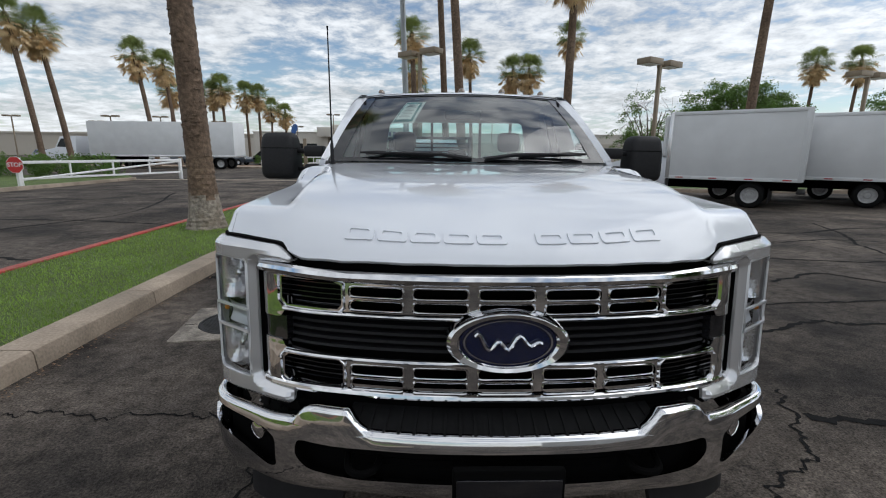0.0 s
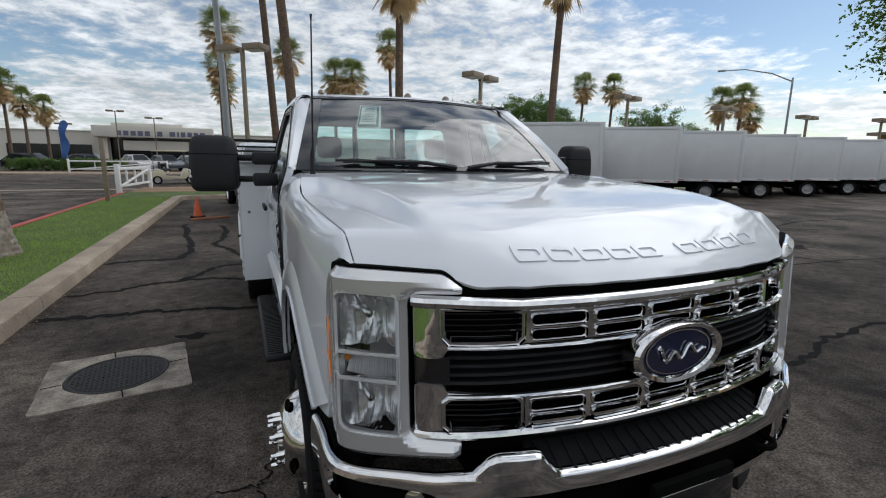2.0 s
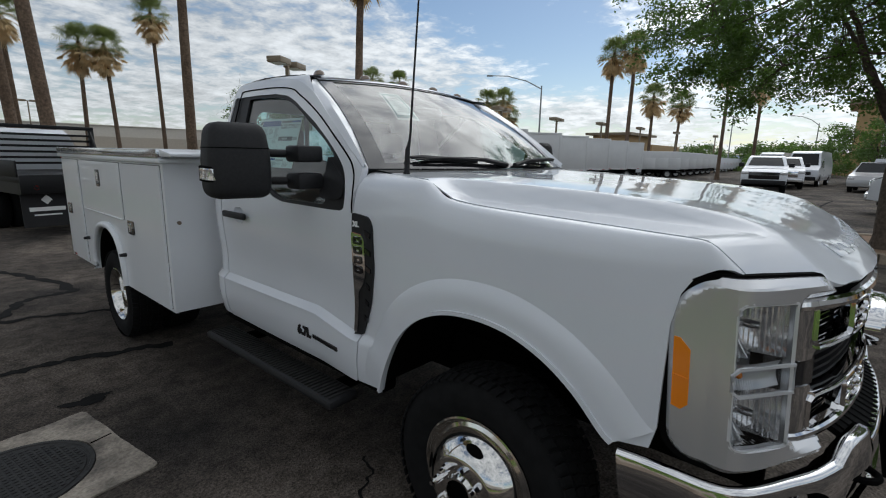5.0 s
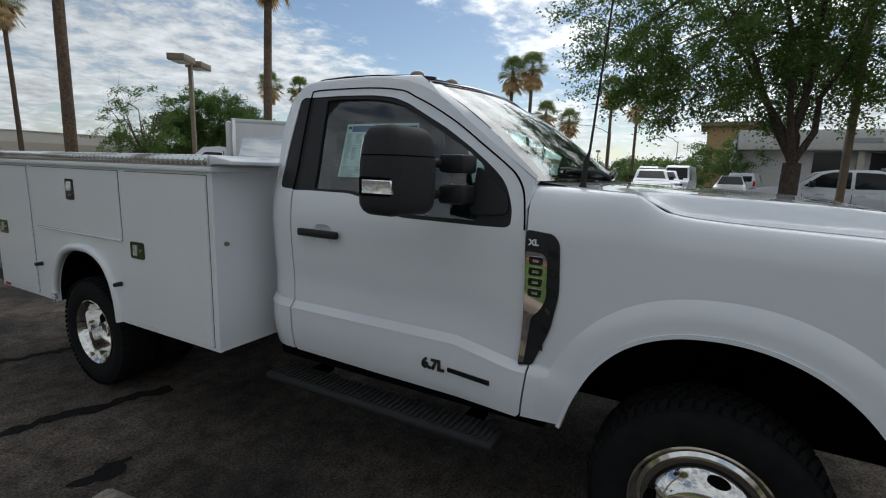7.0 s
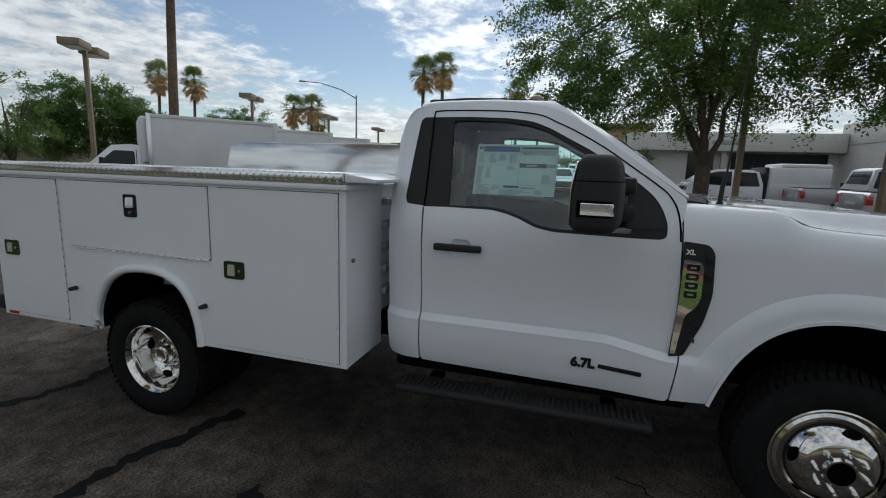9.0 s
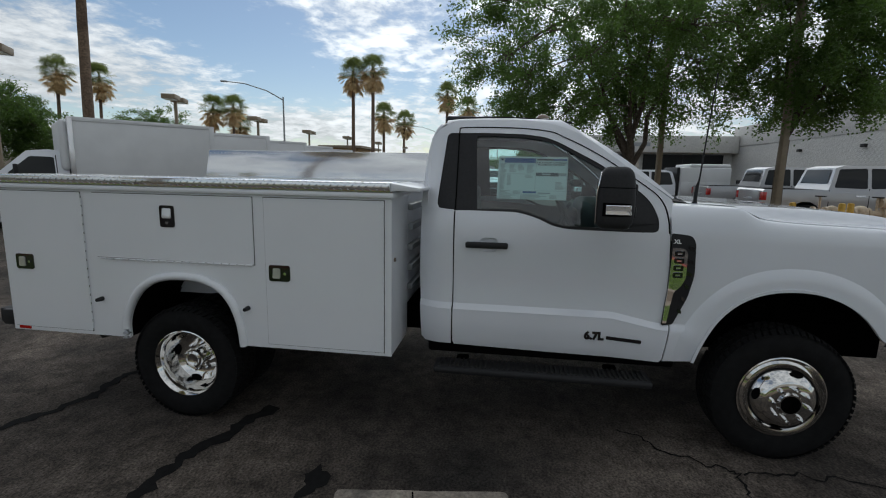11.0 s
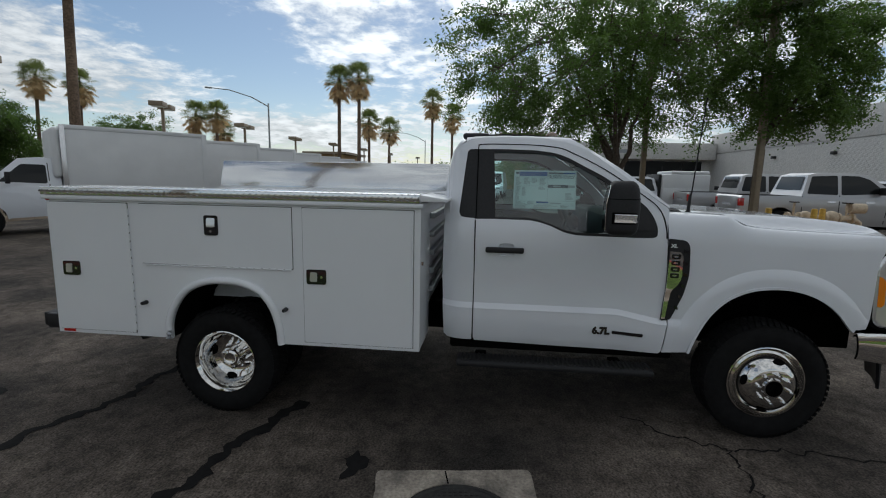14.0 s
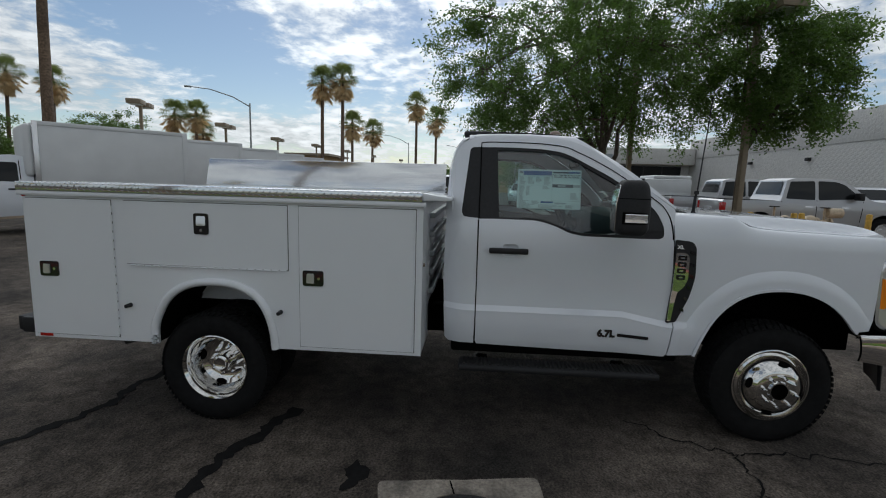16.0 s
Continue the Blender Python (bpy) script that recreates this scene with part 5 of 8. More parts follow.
# ribbed step pad behind the dropped centre
pad = part("step_pad", plate([(-0.47, 0.0), (0.47, 0.0), (0.47, 0.105), (-0.47, 0.105)], lambda s, q, d: front(s, 0.764 + q * 0.42, -0.052 + q * 0.95) + Vector((0, 0, -d)), 0.02, 0.08), "rubber", bumper)
for k in range(21):
    s = -0.44 + 0.044 * k
    part("step_rib", plate([(s - 0.004, 0.006), (s + 0.004, 0.006), (s + 0.004, 0.098), (s - 0.004, 0.098)], lambda s, q, d: front(s, 0.770 + q * 0.42, -0.052 + q * 0.95) + Vector((0, 0, -d)), 0.008, 0), "rubber", pad)
part("valance", plate([(-0.70, 0.79), (0.70, 0.79), (0.70, 0.85), (-0.70, 0.85)], nose(0.05), 0.01, 0.1), "gap", bumper)
# plate bracket and tow hooks
part("plate_bracket", box(-0.158, 0.158, -1.125, -1.10, 0.535, 0.712, 0.008), "gap", bumper)
part("plate_pad", box(-0.148, 0.148, -1.132, -1.124, 0.548, 0.685, 0.003), "gloss", bumper)
for sgn in (-1, 1):
    ring = [(sgn * 0.42 + 0.045 * math.cos(a), -1.02 + 0.05 * math.sin(a), 0.662) for a in np.linspace(math.pi, 2 * math.pi, 11)]
    part("tow_hook", tube([(sgn * 0.42 - 0.055, -0.94, 0.67)] + ring + [(sgn * 0.42 + 0.055, -0.94, 0.67)], [0.011] * 13, 8), "gap", bumper)
    part("air_dam", plate([(sgn * 0.55, 0.36), (sgn * 0.98, 0.36), (sgn * 1.02, 0.56), (sgn * 0.5, 0.56)], nose(0.06), 0.02, 0.06), "black", bumper)

# ---- wing vents with model plaque ----
for sgn in (-1, 1):
    vo = rounded([(0.705, 1.335), (0.60, 1.325), (0.575, 1.29), (0.565, 1.10), (0.59, 0.96), (0.655, 0.795), (0.715, 0.785), (0.70, 1.0)], [0.012, 0.02, 0.02, 0.03, 0.03, 0.012, 0.008, 0], 3)
    vent = part("wing_vent", plate(vo, side(sgn, 0.010), 0.02, 0.04), "black", truck, "black wing vent with a chrome plaque")
    po = rounded([(0.70, 1.255), (0.632, 1.250), (0.615, 1.225), (0.612, 1.08), (0.632, 1.03), (0.668, 0.995), (0.690, 0.80), (0.712, 0.798), (0.700, 1.0)], [0.01, 0.01, 0.01, 0.015, 0.02, 0.02, 0.004, 0.004, 0], 3)
    plaque = part("plaque", plate(po, side(sgn, 0.017), 0.01, 0.03), "chrome", vent)
    for k in range(4):
        z = 1.205 - 0.042 * k
        part("plaque_block", plate(rounded([(0.685, z), (0.632, z), (0.632, z + 0.032), (0.685, z + 0.032)], 0.008, 2), side(sgn, 0.021), 0.006, 0, [rounded([(0.672, z + 0.011), (0.645, z + 0.011), (0.645, z + 0.021), (0.672, z + 0.021)], 0.003, 2)]), "gloss", plaque)
    for k in range(6):
        z = 1.27 - 0.075 * k
        part("vent_fin", plate([(0.612 + 0.012 * max(0, k - 3), z), (0.580 + 0.012 * max(0, k - 2), z - 0.012), (0.580 + 0.012 * max(0, k - 2), z - 0.032), (0.612 + 0.012 * max(0, k - 3), z - 0.020)], side(sgn, 0.016), 0.01, 0), "gloss", vent)
    bm = text_mesh("XL", 0.032, 0.002, 0.0012)
    moved(bm, Matrix.Translation((sgn * (side_x(0.65, 1.285) + 0.0125), 0.674, 1.288)) @ pose(0, 0, 0, 90, 0, 90 * sgn))
    part("vent_lettering", bm, "white", vent, normals=False)
    # engine badge low on the door
    bm = text_mesh("6.7L", 0.064, 0.003, 0.004, 1.02)
    moved(bm, Matrix.Translation((sgn * (side_x(1.08, 0.69) + 0.004), 1.098, 0.698)) @ pose(0, 0, 0, 90, 0, 90 * sgn))
    part("engine_badge", bm, "gloss", truck, "black engine size badge", normals=False)
    part("engine_badge_bar", plate(rounded([(1.025, 0.682), (0.825, 0.668), (0.825, 0.690), (1.025, 0.703)], 0.004, 2), side(sgn, 0.005), 0.006, 0.05), "gloss", truck)

# ---- tow mirrors ----
for sgn in (-1, 1):
    def mx(x):
        return sgn * x
    bm = box(-0.125, 0.125, -0.115, 0.075, -0.160, 0.152, 0.045, seg=4)
    bmesh.ops.subdivide_edges(bm, edges=[e for e in bm.edges if abs(e.verts[0].co.z - e.verts[1].co.z) > 0.1], cuts=3)
    for v in bm.verts:      # front domed, the cap leaning in from a third below the top
        k = max(0, v.co.z - 0.02) / 0.13
        v.co.x *= 1 - 0.13 * k
        v.co.y *= 1 - (0.12 if v.co.y < 0 else 0.30) * k
        if v.co.y < 0:
            v.co.y *= 1.0 - 0.10 * abs(v.co.z / 0.160) ** 3 - 0.14 * max(0, v.co.x * sgn / 0.125) ** 2
    at = Matrix.Translation((mx(1.265), 1.115, 1.545)) @ pose(0, 0, 0, 0, 0, 8 * sgn)
    ring = bm.copy()
    for z, no in ((0.047, -1), (0.051, 1)):
        bmesh.ops.bisect_plane(ring, geom=ring.verts[:] + ring.edges[:] + ring.faces[:], plane_co=(0, 0, z), plane_no=(0, 0, no), clear_outer=True)
    moved(ring, at @ Matrix.Diagonal((1.012, 1.012, 1, 1)))
    moved(bm, at)
    head = part("mirror_head", bm, "matte", truck, "black tow mirror head", angle=40)
    bm = plate(rounded([(-0.10, -0.135), (0.10, -0.135), (0.10, 0.06), (0.092, 0.125), (-0.092, 0.125), (-0.10, 0.06)], 0.02), lambda a, b, d: Vector((a, d - 0.16 * max(0, b - 0.02), b)), 0.004, 0.05)
    moved(bm, at @ Matrix.Translation((0, 0.074, 0)))
    part("mirror_glass", bm, "chrome", head)
    # signal lamp in the outer flank, wrapping a little way on to the front
    wrap = spline([(0.070, -0.098), (0.103, -0.092), (0.122, -0.070), (0.128, -0.03), (0.128, 0.045)], 5)
    bezel = loft([[at @ Vector((sgn * (x + o), y, z - 0.057)) for x, y in wrap] for z, o in ((-0.034, -0.004), (-0.031, 0.003), (0.030, 0.003), (0.033, -0.004))])
    bz = part("mirror_lamp", bezel, "gap", head, "clear signal lamp in a dark bezel")
    inner = wrap[1:-1]
    part("lamp_strip", loft([[at @ Vector((sgn * (x + o), y, z - 0.057)) for x, y in inner] for z, o in ((-0.026, 0.002), (-0.023, 0.006), (-0.002, 0.0045), (0.019, 0.006), (0.023, 0.002))]), "lampchrome", bz)
    bm = ring
    part("mirror_seam", bm, "gap", head)
    for z, r in ((1.575, 0.018), (1.455, 0.018)):
        part("mirror_arm", rod((mx(1.20), 1.11, z), (mx(0.97), 1.0, z), r, n=12), "black", head)
        ab = box(mx(1.005) - 0.065, mx(1.005) + 0.065, 0.935, 1.045, z - 0.036, z + 0.036, 0.014)
        part("arm_sleeve", ab, "black", head)
    sail = rounded([(0.79, 1.385), (0.955, 1.375), (0.955, 1.57), (0.93, 1.55), (0.80, 1.46)], 0.03, 3)
    part("mirror_sail", plate(sail, side(sgn, 0.006), 0.03, 0.06), "black", head)

# ---- wipers and aerial ----
for x0, x1 in ((-0.62, 0.02), (0.10, 0.70)):
    a, b = Vector((x1 if x0 < 0 else x0, 0.585, 1.535)), Vector((x0 if x0 < 0 else x1, 0.665, 1.560))
    arm = part("wiper", tube([a, a.lerp(b, 0.3) + Vector((0, -0.01, 0.02)), a.lerp(b, 0.75) + Vector((0, -0.01, 0.015)), b], [0.014, 0.011, 0.007, 0.005], 6), "black", truck)
    part("wiper_blade", tube([a.lerp(b, 0.35) + Vector((0, 0.012, 0.008)), b.lerp(a, 0.1) + Vector((0, 0.012, 0.012)), b + (b - a) * 0.06 + Vector((0, 0.012, 0.008))], [0.010, 0.012, 0.006], 6), "black", arm)
aer = part("aerial", tube([(-0.80, 0.545, 1.49), (-0.80, 0.54, 1.60), (-0.797, 0.53, 1.64), (-0.79, 0.49, 2.21), (-0.79, 0.488, 2.24)], [0.012, 0.010, 0.005, 0.0035, 0.006], 8), "black", truck)
part("aerial_base", rod((-0.80, 0.545, 1.478), (-0.80, 0.545, 1.51), 0.022, 0.014), "black", aer)

# ---- running board ----
for sgn in (-1, 1):
    board = part("running_board", box(sgn * 0.985 - 0.085, sgn * 0.985 + 0.085, 0.76, 2.06, 0.425, 0.470, 0.018), "black", truck, "black ribbed running board")
    for k in range(44):
        y = 0.79 + 0.0285 * k
        part("tread_bar", box(sgn * 0.985 - 0.065, sgn * 0.985 + 0.065, y, y + 0.012, 0.468, 0.477), "iron", board)
    for y in (0.95, 1.9):
        part("board_bracket", box(min(sgn * 0.75, sgn * 0.98), max(sgn * 0.75, sgn * 0.98), y - 0.04, y + 0.04, 0.40, 0.44, 0.01), "gap", board)


# ---- wheels ----
def tyre(parent, cx, cy, cz, R, w, sgn, rimr):
    hw = w / 2
    prof = [(-hw * 0.80, rimr), (-hw * 0.98, rimr + 0.035), (-hw * 1.06, (rimr + R) / 2), (-hw * 0.98, R - 0.035), (-hw * 0.86, R - 0.010), (-hw * 0.6, R - 0.004), (-hw * 0.2, R), (hw * 0.2, R), (hw * 0.6, R - 0.004), (hw * 0.86, R - 0.010), (hw * 0.98, R - 0.035), (hw * 1.06, (rimr + R) / 2), (hw * 0.98, rimr + 0.035), (hw * 0.80, rimr)]
    bm, _ = lathe(prof, 56, "x", centre=(cx, cy, cz))
    out = part("tyre", bm, "rubber", parent)
    # tread blocks over the crown
    bm = bmesh.new()
    for i in range(62):
        a0, a1 = 2 * math.pi * i / 62, 2 * math.pi * (i + 0.68) / 62
        for k, (l, r) in enumerate(((-0.97, -0.62), (-0.52, -0.18), (-0.10, 0.10), (0.18, 0.52), (0.62, 0.97))):
            sh = (0.5 if k % 2 else 0) * 2 * math.pi / 62
            q = [(l, a0), (r, a0 + 0.02), (r, a1 + 0.02), (l, a1)]
            lo = [bm.verts.new((cx + x * hw, cy + (R - 0.012) * math.cos(a + sh), cz + (R - 0.012) * math.sin(a + sh))) for x, a in q]
            rr = R + 0.008
            hi = [bm.verts.new((cx + x * hw, cy + (rr - (0.012 if abs(x) > 0.9 else 0)) * math.cos(a + sh), cz + (rr - (0.012 if abs(x) > 0.9 else 0)) * math.sin(a + sh))) for x, a in q]
            bm.faces.new(hi)
            for j in range(4):
                bm.faces.new((lo[j], lo[(j + 1) % 4], hi[(j + 1) % 4], hi[j]))
    tagged(part("tread", bm, "rubber", out), kind="stuff")
    return out


def wheel(sgn, cx, cy, cz, dish, R=0.392, k=1.0):
    """dish > 0: convex steel front wheel; dish < 0: deep inset rear wheel."""
    ty = tyre(truck, sgn * cx, cy, cz, R, 0.235, sgn, 0.235 * k)
    o = cx + 0.105
    if dish > 0:
        prof = [(o - 0.03, 0.236), (o + 0.002, 0.243), (o + 0.004, 0.236), (o - 0.012, 0.226), (o - 0.02, 0.215), (o - 0.014, 0.20), (o + 0.02, 0.187), (o + 0.055, 0.165), (o + 0.078, 0.135), (o + 0.084, 0.125), (o + 0.084, 0.068), (o + 0.10, 0.060), (o + 0.10, 0.052), (o + 0.03, 0.05)]
    else:
        prof = [(o - 0.03, 0.236), (o + 0.002, 0.243), (o + 0.004, 0.236), (o - 0.010, 0.224), (o - 0.03, 0.212), (o - 0.07, 0.203), (o - 0.10, 0.198), (o - 0.135, 0.180), (o - 0.150, 0.15), (o - 0.158, 0.13), (o - 0.158, 0.072), (o - 0.09, 0.068), (o - 0.075, 0.06), (o - 0.070, 0.045), (o - 0.078, 0.03), (o - 0.078, 0.001)]
    bm, _ = lathe([(sgn * a, r * k) for a, r in prof], 64, "x", centre=(0, cy, cz))
    rim = part("rim", bm, "rim", ty, "polished steel wheel rim")
    if dish > 0:
        part("hub_bore", rod((sgn * (o + 0.03), cy, cz), (sgn * (o + 0.034), cy, cz), 0.051, n=24), "gap", rim)
    for q in range(4):
        a = radians(90 * q + 12)
        rr = (0.168 if dish > 0 else 0.172) * k
        xo = o + (0.052 if dish > 0 else -0.137)
        c = Vector((sgn * xo, cy + rr * math.cos(a), cz + rr * math.sin(a)))
        bm, _ = lathe([(-0.004, 0.001), (0, 0.85), (0.002, 1.0)], 18, "x")
        out = Vector((sgn * 0.8, 0.6 * math.cos(a), 0.6 * math.sin(a))) if dish > 0 else Vector((sgn * 0.75, -0.65 * math.cos(a), -0.65 * math.sin(a)))
        out.normalize()
        tang = Vector((0, -math.sin(a), math.cos(a)))
        rad = out.cross(tang)
        m = Matrix((out, tang, rad)).transposed().to_4x4()
        for v in bm.verts:
            v.co.y *= 0.036
            v.co.z *= 0.019
        moved(bm, Matrix.Translation(c + out * 0.004) @ m)
        part("hand_hole", bm, "gap", rim)
    for q in range(8):
        a = radians(45 * q + 8)
        x0 = o + (0.082 if dish > 0 else -0.158)
        c = Vector((sgn * x0, cy + 0.098 * k * math.cos(a), cz + 0.098 * k * math.sin(a)))
        bm = rod(c, c + Vector((sgn * 0.032, 0, 0)), 0.015, 0.013, 6)
        rod(c + Vector((sgn * 0.032, 0, 0)), c + Vector((sgn * 0.052, 0, 0)), 0.0085, 0.0075, 8, bm)
        part("lug_nut", bm, "chrome", rim)
    return ty


for sgn in (-1, 1):
    wheel(sgn, 0.855, 0.018, 0.398, 1)
    wheel(sgn, 1.005, 3.70, 0.372, -1, R=0.372, k=0.93)
    inner = tyre(truck, sgn * 0.70, 3.70, 0.372, 0.368, 0.225, sgn, 0.21)
    part("hub_disc", rod((sgn * 0.60, 3.70, 0.372), (sgn * 0.80, 3.70, 0.372), 0.21, n=24), "gap", inner)
    # brake drums, springs, arms seen in the wheel houses
    part("brake_hub", rod((sgn * 0.55, 0, 0.398), (sgn * 0.80, 0, 0.398), 0.16, n=20), "gap", truck)
    part("coil_spring", tube([(sgn * (0.52 + 0.06 * math.cos(t)), 0.02 + 0.06 * math.sin(t), 0.55 + t * 0.012) for t in np.linspace(0, 34, 90)], [0.011] * 90, 5), "gap", truck)
    part("shock", rod((sgn * 0.60, -0.10, 0.45), (sgn * 0.52, -0.14, 1.0), 0.03), "gap", truck)
part("front_axle", rod((-0.7, 0, 0.40), (0.7, 0, 0.40), 0.055, n=12), "gap", truck)
part("rear_axle", rod((-0.9, 3.705, 0.39), (0.9, 3.705, 0.39), 0.07, n=12), "gap", truck)
for x in (-0.43, 0.43):
    part("frame_rail", box(x - 0.045, x + 0.045, -0.80, 4.85, 0.50, 0.72, 0.01), "gap", truck)
part("engine_mass", box(-0.42, 0.42, -0.80, 0.60, 0.55, 1.18, 0.05), "gap", truck)
part("fuel_tank", box(0.45, 0.85, 2.3, 3.2, 0.42, 0.62, 0.05), "gap", truck)
part("exhaust_pipe", tube([(-0.55, 3.0, 0.46), (-0.66, 3.8, 0.64), (-0.92, 4.15, 0.58), (-1.04, 4.38, 0.52)], [0.045] * 4, 10), "iron", truck)

# ---- utility body on the truck ----
BH = 1.15          # half width
Y0, Y1 = 2.30, 4.93
ZB, ZT = 0.545, 1.535
arch_in = spline([(4.055, 0.545), (4.05, 0.66), (4.00, 0.78), (3.92, 0.875), (3.80, 0.935), (3.66, 0.952), (3.52, 0.94), (3.40, 0.885), (3.325, 0.79), (3.285, 0.67), (3.27, 0.545)], 4)
ubody = part("utility_body", box(-0.70, 0.70, Y0 + 0.02, Y1 - 0.02, 0.74, 0.80), "body", truck, "white steel utility body")
for sgn in (-1, 1):
    def flat_side(off=0.0):
        return lambda y, z, d: Vector((sgn * (BH + off - d), y, z))
    o = [(Y1, ZB)] + arch_in + [(Y0, ZB), (Y0, ZT), (Y1, ZT)]
    part("side_panel", plate(o, flat_side(0.0), 0.02, 0.25), "body", ubody)
    # top and inner wall of the side compartments, ends
    part("compartment_top", box(min(sgn * BH, sgn * 0.72), max(sgn * BH, sgn * 0.72), Y0, Y1, ZT - 0.01, ZT + 0.004), "body", ubody)
    part("bed_wall", box(min(sgn * 0.70, sgn * 0.72), max(sgn * 0.70, sgn * 0.72), Y0, Y1, 0.78, ZT), "body", ubody)
    for y, nm in ((Y0, "front_end_panel"), (Y1 - 0.012, "rear_end_panel")):
        part(nm, box(min(sgn * 0.71, sgn * (BH - 0.002)), max(sgn * 0.71, sgn * (BH - 0.002)), y + 0.001, y + 0.011, ZB + 0.002, ZT - 0.001), "body", ubody)
    part("compartment_floor", box(min(sgn * 0.72, sgn * (BH - 0.022)), max(sgn * 0.72, sgn * (BH - 0.022)), Y0 + 0.012, 3.26, ZB, ZB + 0.01), "body", ubody)
    part("compartment_floor", box(min(sgn * 0.72, sgn * (BH - 0.022)), max(sgn * 0.72, sgn * (BH - 0.022)), 4.06, Y1 - 0.013, ZB, ZB + 0.01), "body", ubody)
    # rear wheel box, with the shade inside given by a near-black colour
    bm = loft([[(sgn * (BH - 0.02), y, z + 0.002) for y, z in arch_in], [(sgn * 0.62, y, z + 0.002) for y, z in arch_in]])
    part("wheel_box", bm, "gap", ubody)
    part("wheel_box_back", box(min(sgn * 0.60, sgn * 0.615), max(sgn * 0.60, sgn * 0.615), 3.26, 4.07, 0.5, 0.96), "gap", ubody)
    # round fender lip
    prof = [(0.026 * math.cos(a), 0.026 * math.sin(a)) for a in [2 * math.pi * k / 10 for k in range(10)]]
    lip = [(sgn * (BH + 0.006), 3.665 + (y - 3.665) * 1.045, ZB + (z - ZB) * 1.055) for y, z in arch_in]
    part("fender_lip", sweep(lip, prof), "body", ubody, angle=60)
    # doors: front tall, middle over the wheel, rear tall
    for name, dd in (("compartment_door", [(3.085, 0.572), (2.345, 0.568), (2.345, 1.482), (3.085, 1.482)]), ("compartment_door", [(4.235, 1.075), (3.16, 1.07), (3.16, 1.482), (4.235, 1.482)]), ("compartment_door", [(4.905, 0.575), (4.325, 0.572), (4.325, 1.482), (4.905, 1.482)])):
        seam = [(y + (0.004 if y == max(p[0] for p in dd) else -0.004), z + (0.004 if z > 1.3 else -0.004)) for y, z in dd]
        part("door_seam", plate(seam, flat_side(0.0015), 0.003, 0), "seam", ubody)
        dr = part(name, plate(rounded(dd, 0.006, 2), flat_side(0.007), 0.008, 0.2), "body", ubody, angle=20)
        y0, y1, z0, z1 = min(p[0] for p in dd), max(p[0] for p in dd), min(p[1] for p in dd), max(p[1] for p in dd)
        tall = y1 - y0 < 0.9
        if tall:        # piano hinge on the edge away from the wheel-side jamb
            hy = y0 + 0.006 if y0 < 3 else y0 - 0.006
            for k in range(15):
                z = z0 + 0.02 + (z1 - z0 - 0.04) * k / 15
                part("hinge_knuckle", rod((sgn * (BH + 0.008), hy, z), (sgn * (BH + 0.008), hy, z + (z1 - z0) / 15 * 0.72), 0.006, n=6), "body", dr)
        else:
            for k in range(20):
                y = y0 + 0.01 + (y1 - y0 - 0.02) * k / 20
                part("hinge_knuckle", rod((sgn * (BH + 0.008), y, z0 - 0.004), (sgn * (BH + 0.008), y + (y1 - y0) / 20 * 0.72, z0 - 0.004), 0.006, n=6), "body", dr)
        cy, cz, w, h = (2.995, 1.027, 0.135, 0.10) if y0 < 3 and tall else ((4.775, 1.02, 0.13, 0.10) if tall else (3.72, 1.35, 0.098, 0.135))
        lt = part("latch", plate(rounded([(cy - w / 2, cz - h / 2), (cy + w / 2, cz - h / 2), (cy + w / 2, cz + h / 2), (cy - w / 2, cz + h / 2)], 0.016, 3), flat_side(0.013), 0.008, 0), "gloss", dr, "black paddle latch with a chrome paddle")
        if tall:
            pd = [(cy - 0.008, cz - 0.032), (cy + 0.045, cz - 0.032), (cy + 0.040, cz + 0.032), (cy - 0.008, cz + 0.032)]
            kc = (cy - 0.038, cz)
        else:
            pd = [(cy - 0.03, cz - 0.012), (cy + 0.03, cz - 0.012), (cy + 0.03, cz + 0.050), (cy - 0.03, cz + 0.050)]
            kc = (cy, cz - 0.04)
        part("paddle", plate(rounded(pd, 0.008, 2), lambda y, z, d: Vector((sgn * (BH + 0.019 - d - 0.10 * abs(y - cy) * (1 if tall else 0) - 0.12 * max(0, z - cz) * (0 if tall else 1)), y, z)), 0.008, 0.01), "silver", lt)
        part("lock_cylinder", rod((sgn * (BH + 0.012), kc[0], kc[1]), (sgn * (BH + 0.018), kc[0], kc[1]), 0.009, n=12), "chrome", lt)
    # rubber door pegs, lamp, reflector
    for y, z in ((4.235, 0.795), (3.215, 0.793)):
        part("door_peg", rod((sgn * BH, y, z), (sgn * (BH + 0.045), y, z), 0.015, 0.012, 12), "black", ubody)
    part("rear_reflector", box(min(sgn * BH, sgn * (BH + 0.005)), max(sgn * BH, sgn * (BH + 0.005)), 4.80, 4.89, 0.552, 0.578, 0.002), "red", ubody, "small red reflector")
    part("side_marker_dot", rod((sgn * 1.085, Y0 + 0.002, 1.13), (sgn * 1.085, Y0 - 0.010, 1.13), 0.012, n=14), "smoke", ubody, "small brown round marker")
    part("marker_stud", rod((sgn * BH, 4.915, 1.505), (sgn * (BH + 0.012), 4.915, 1.505), 0.014, n=12), "red", ubody)
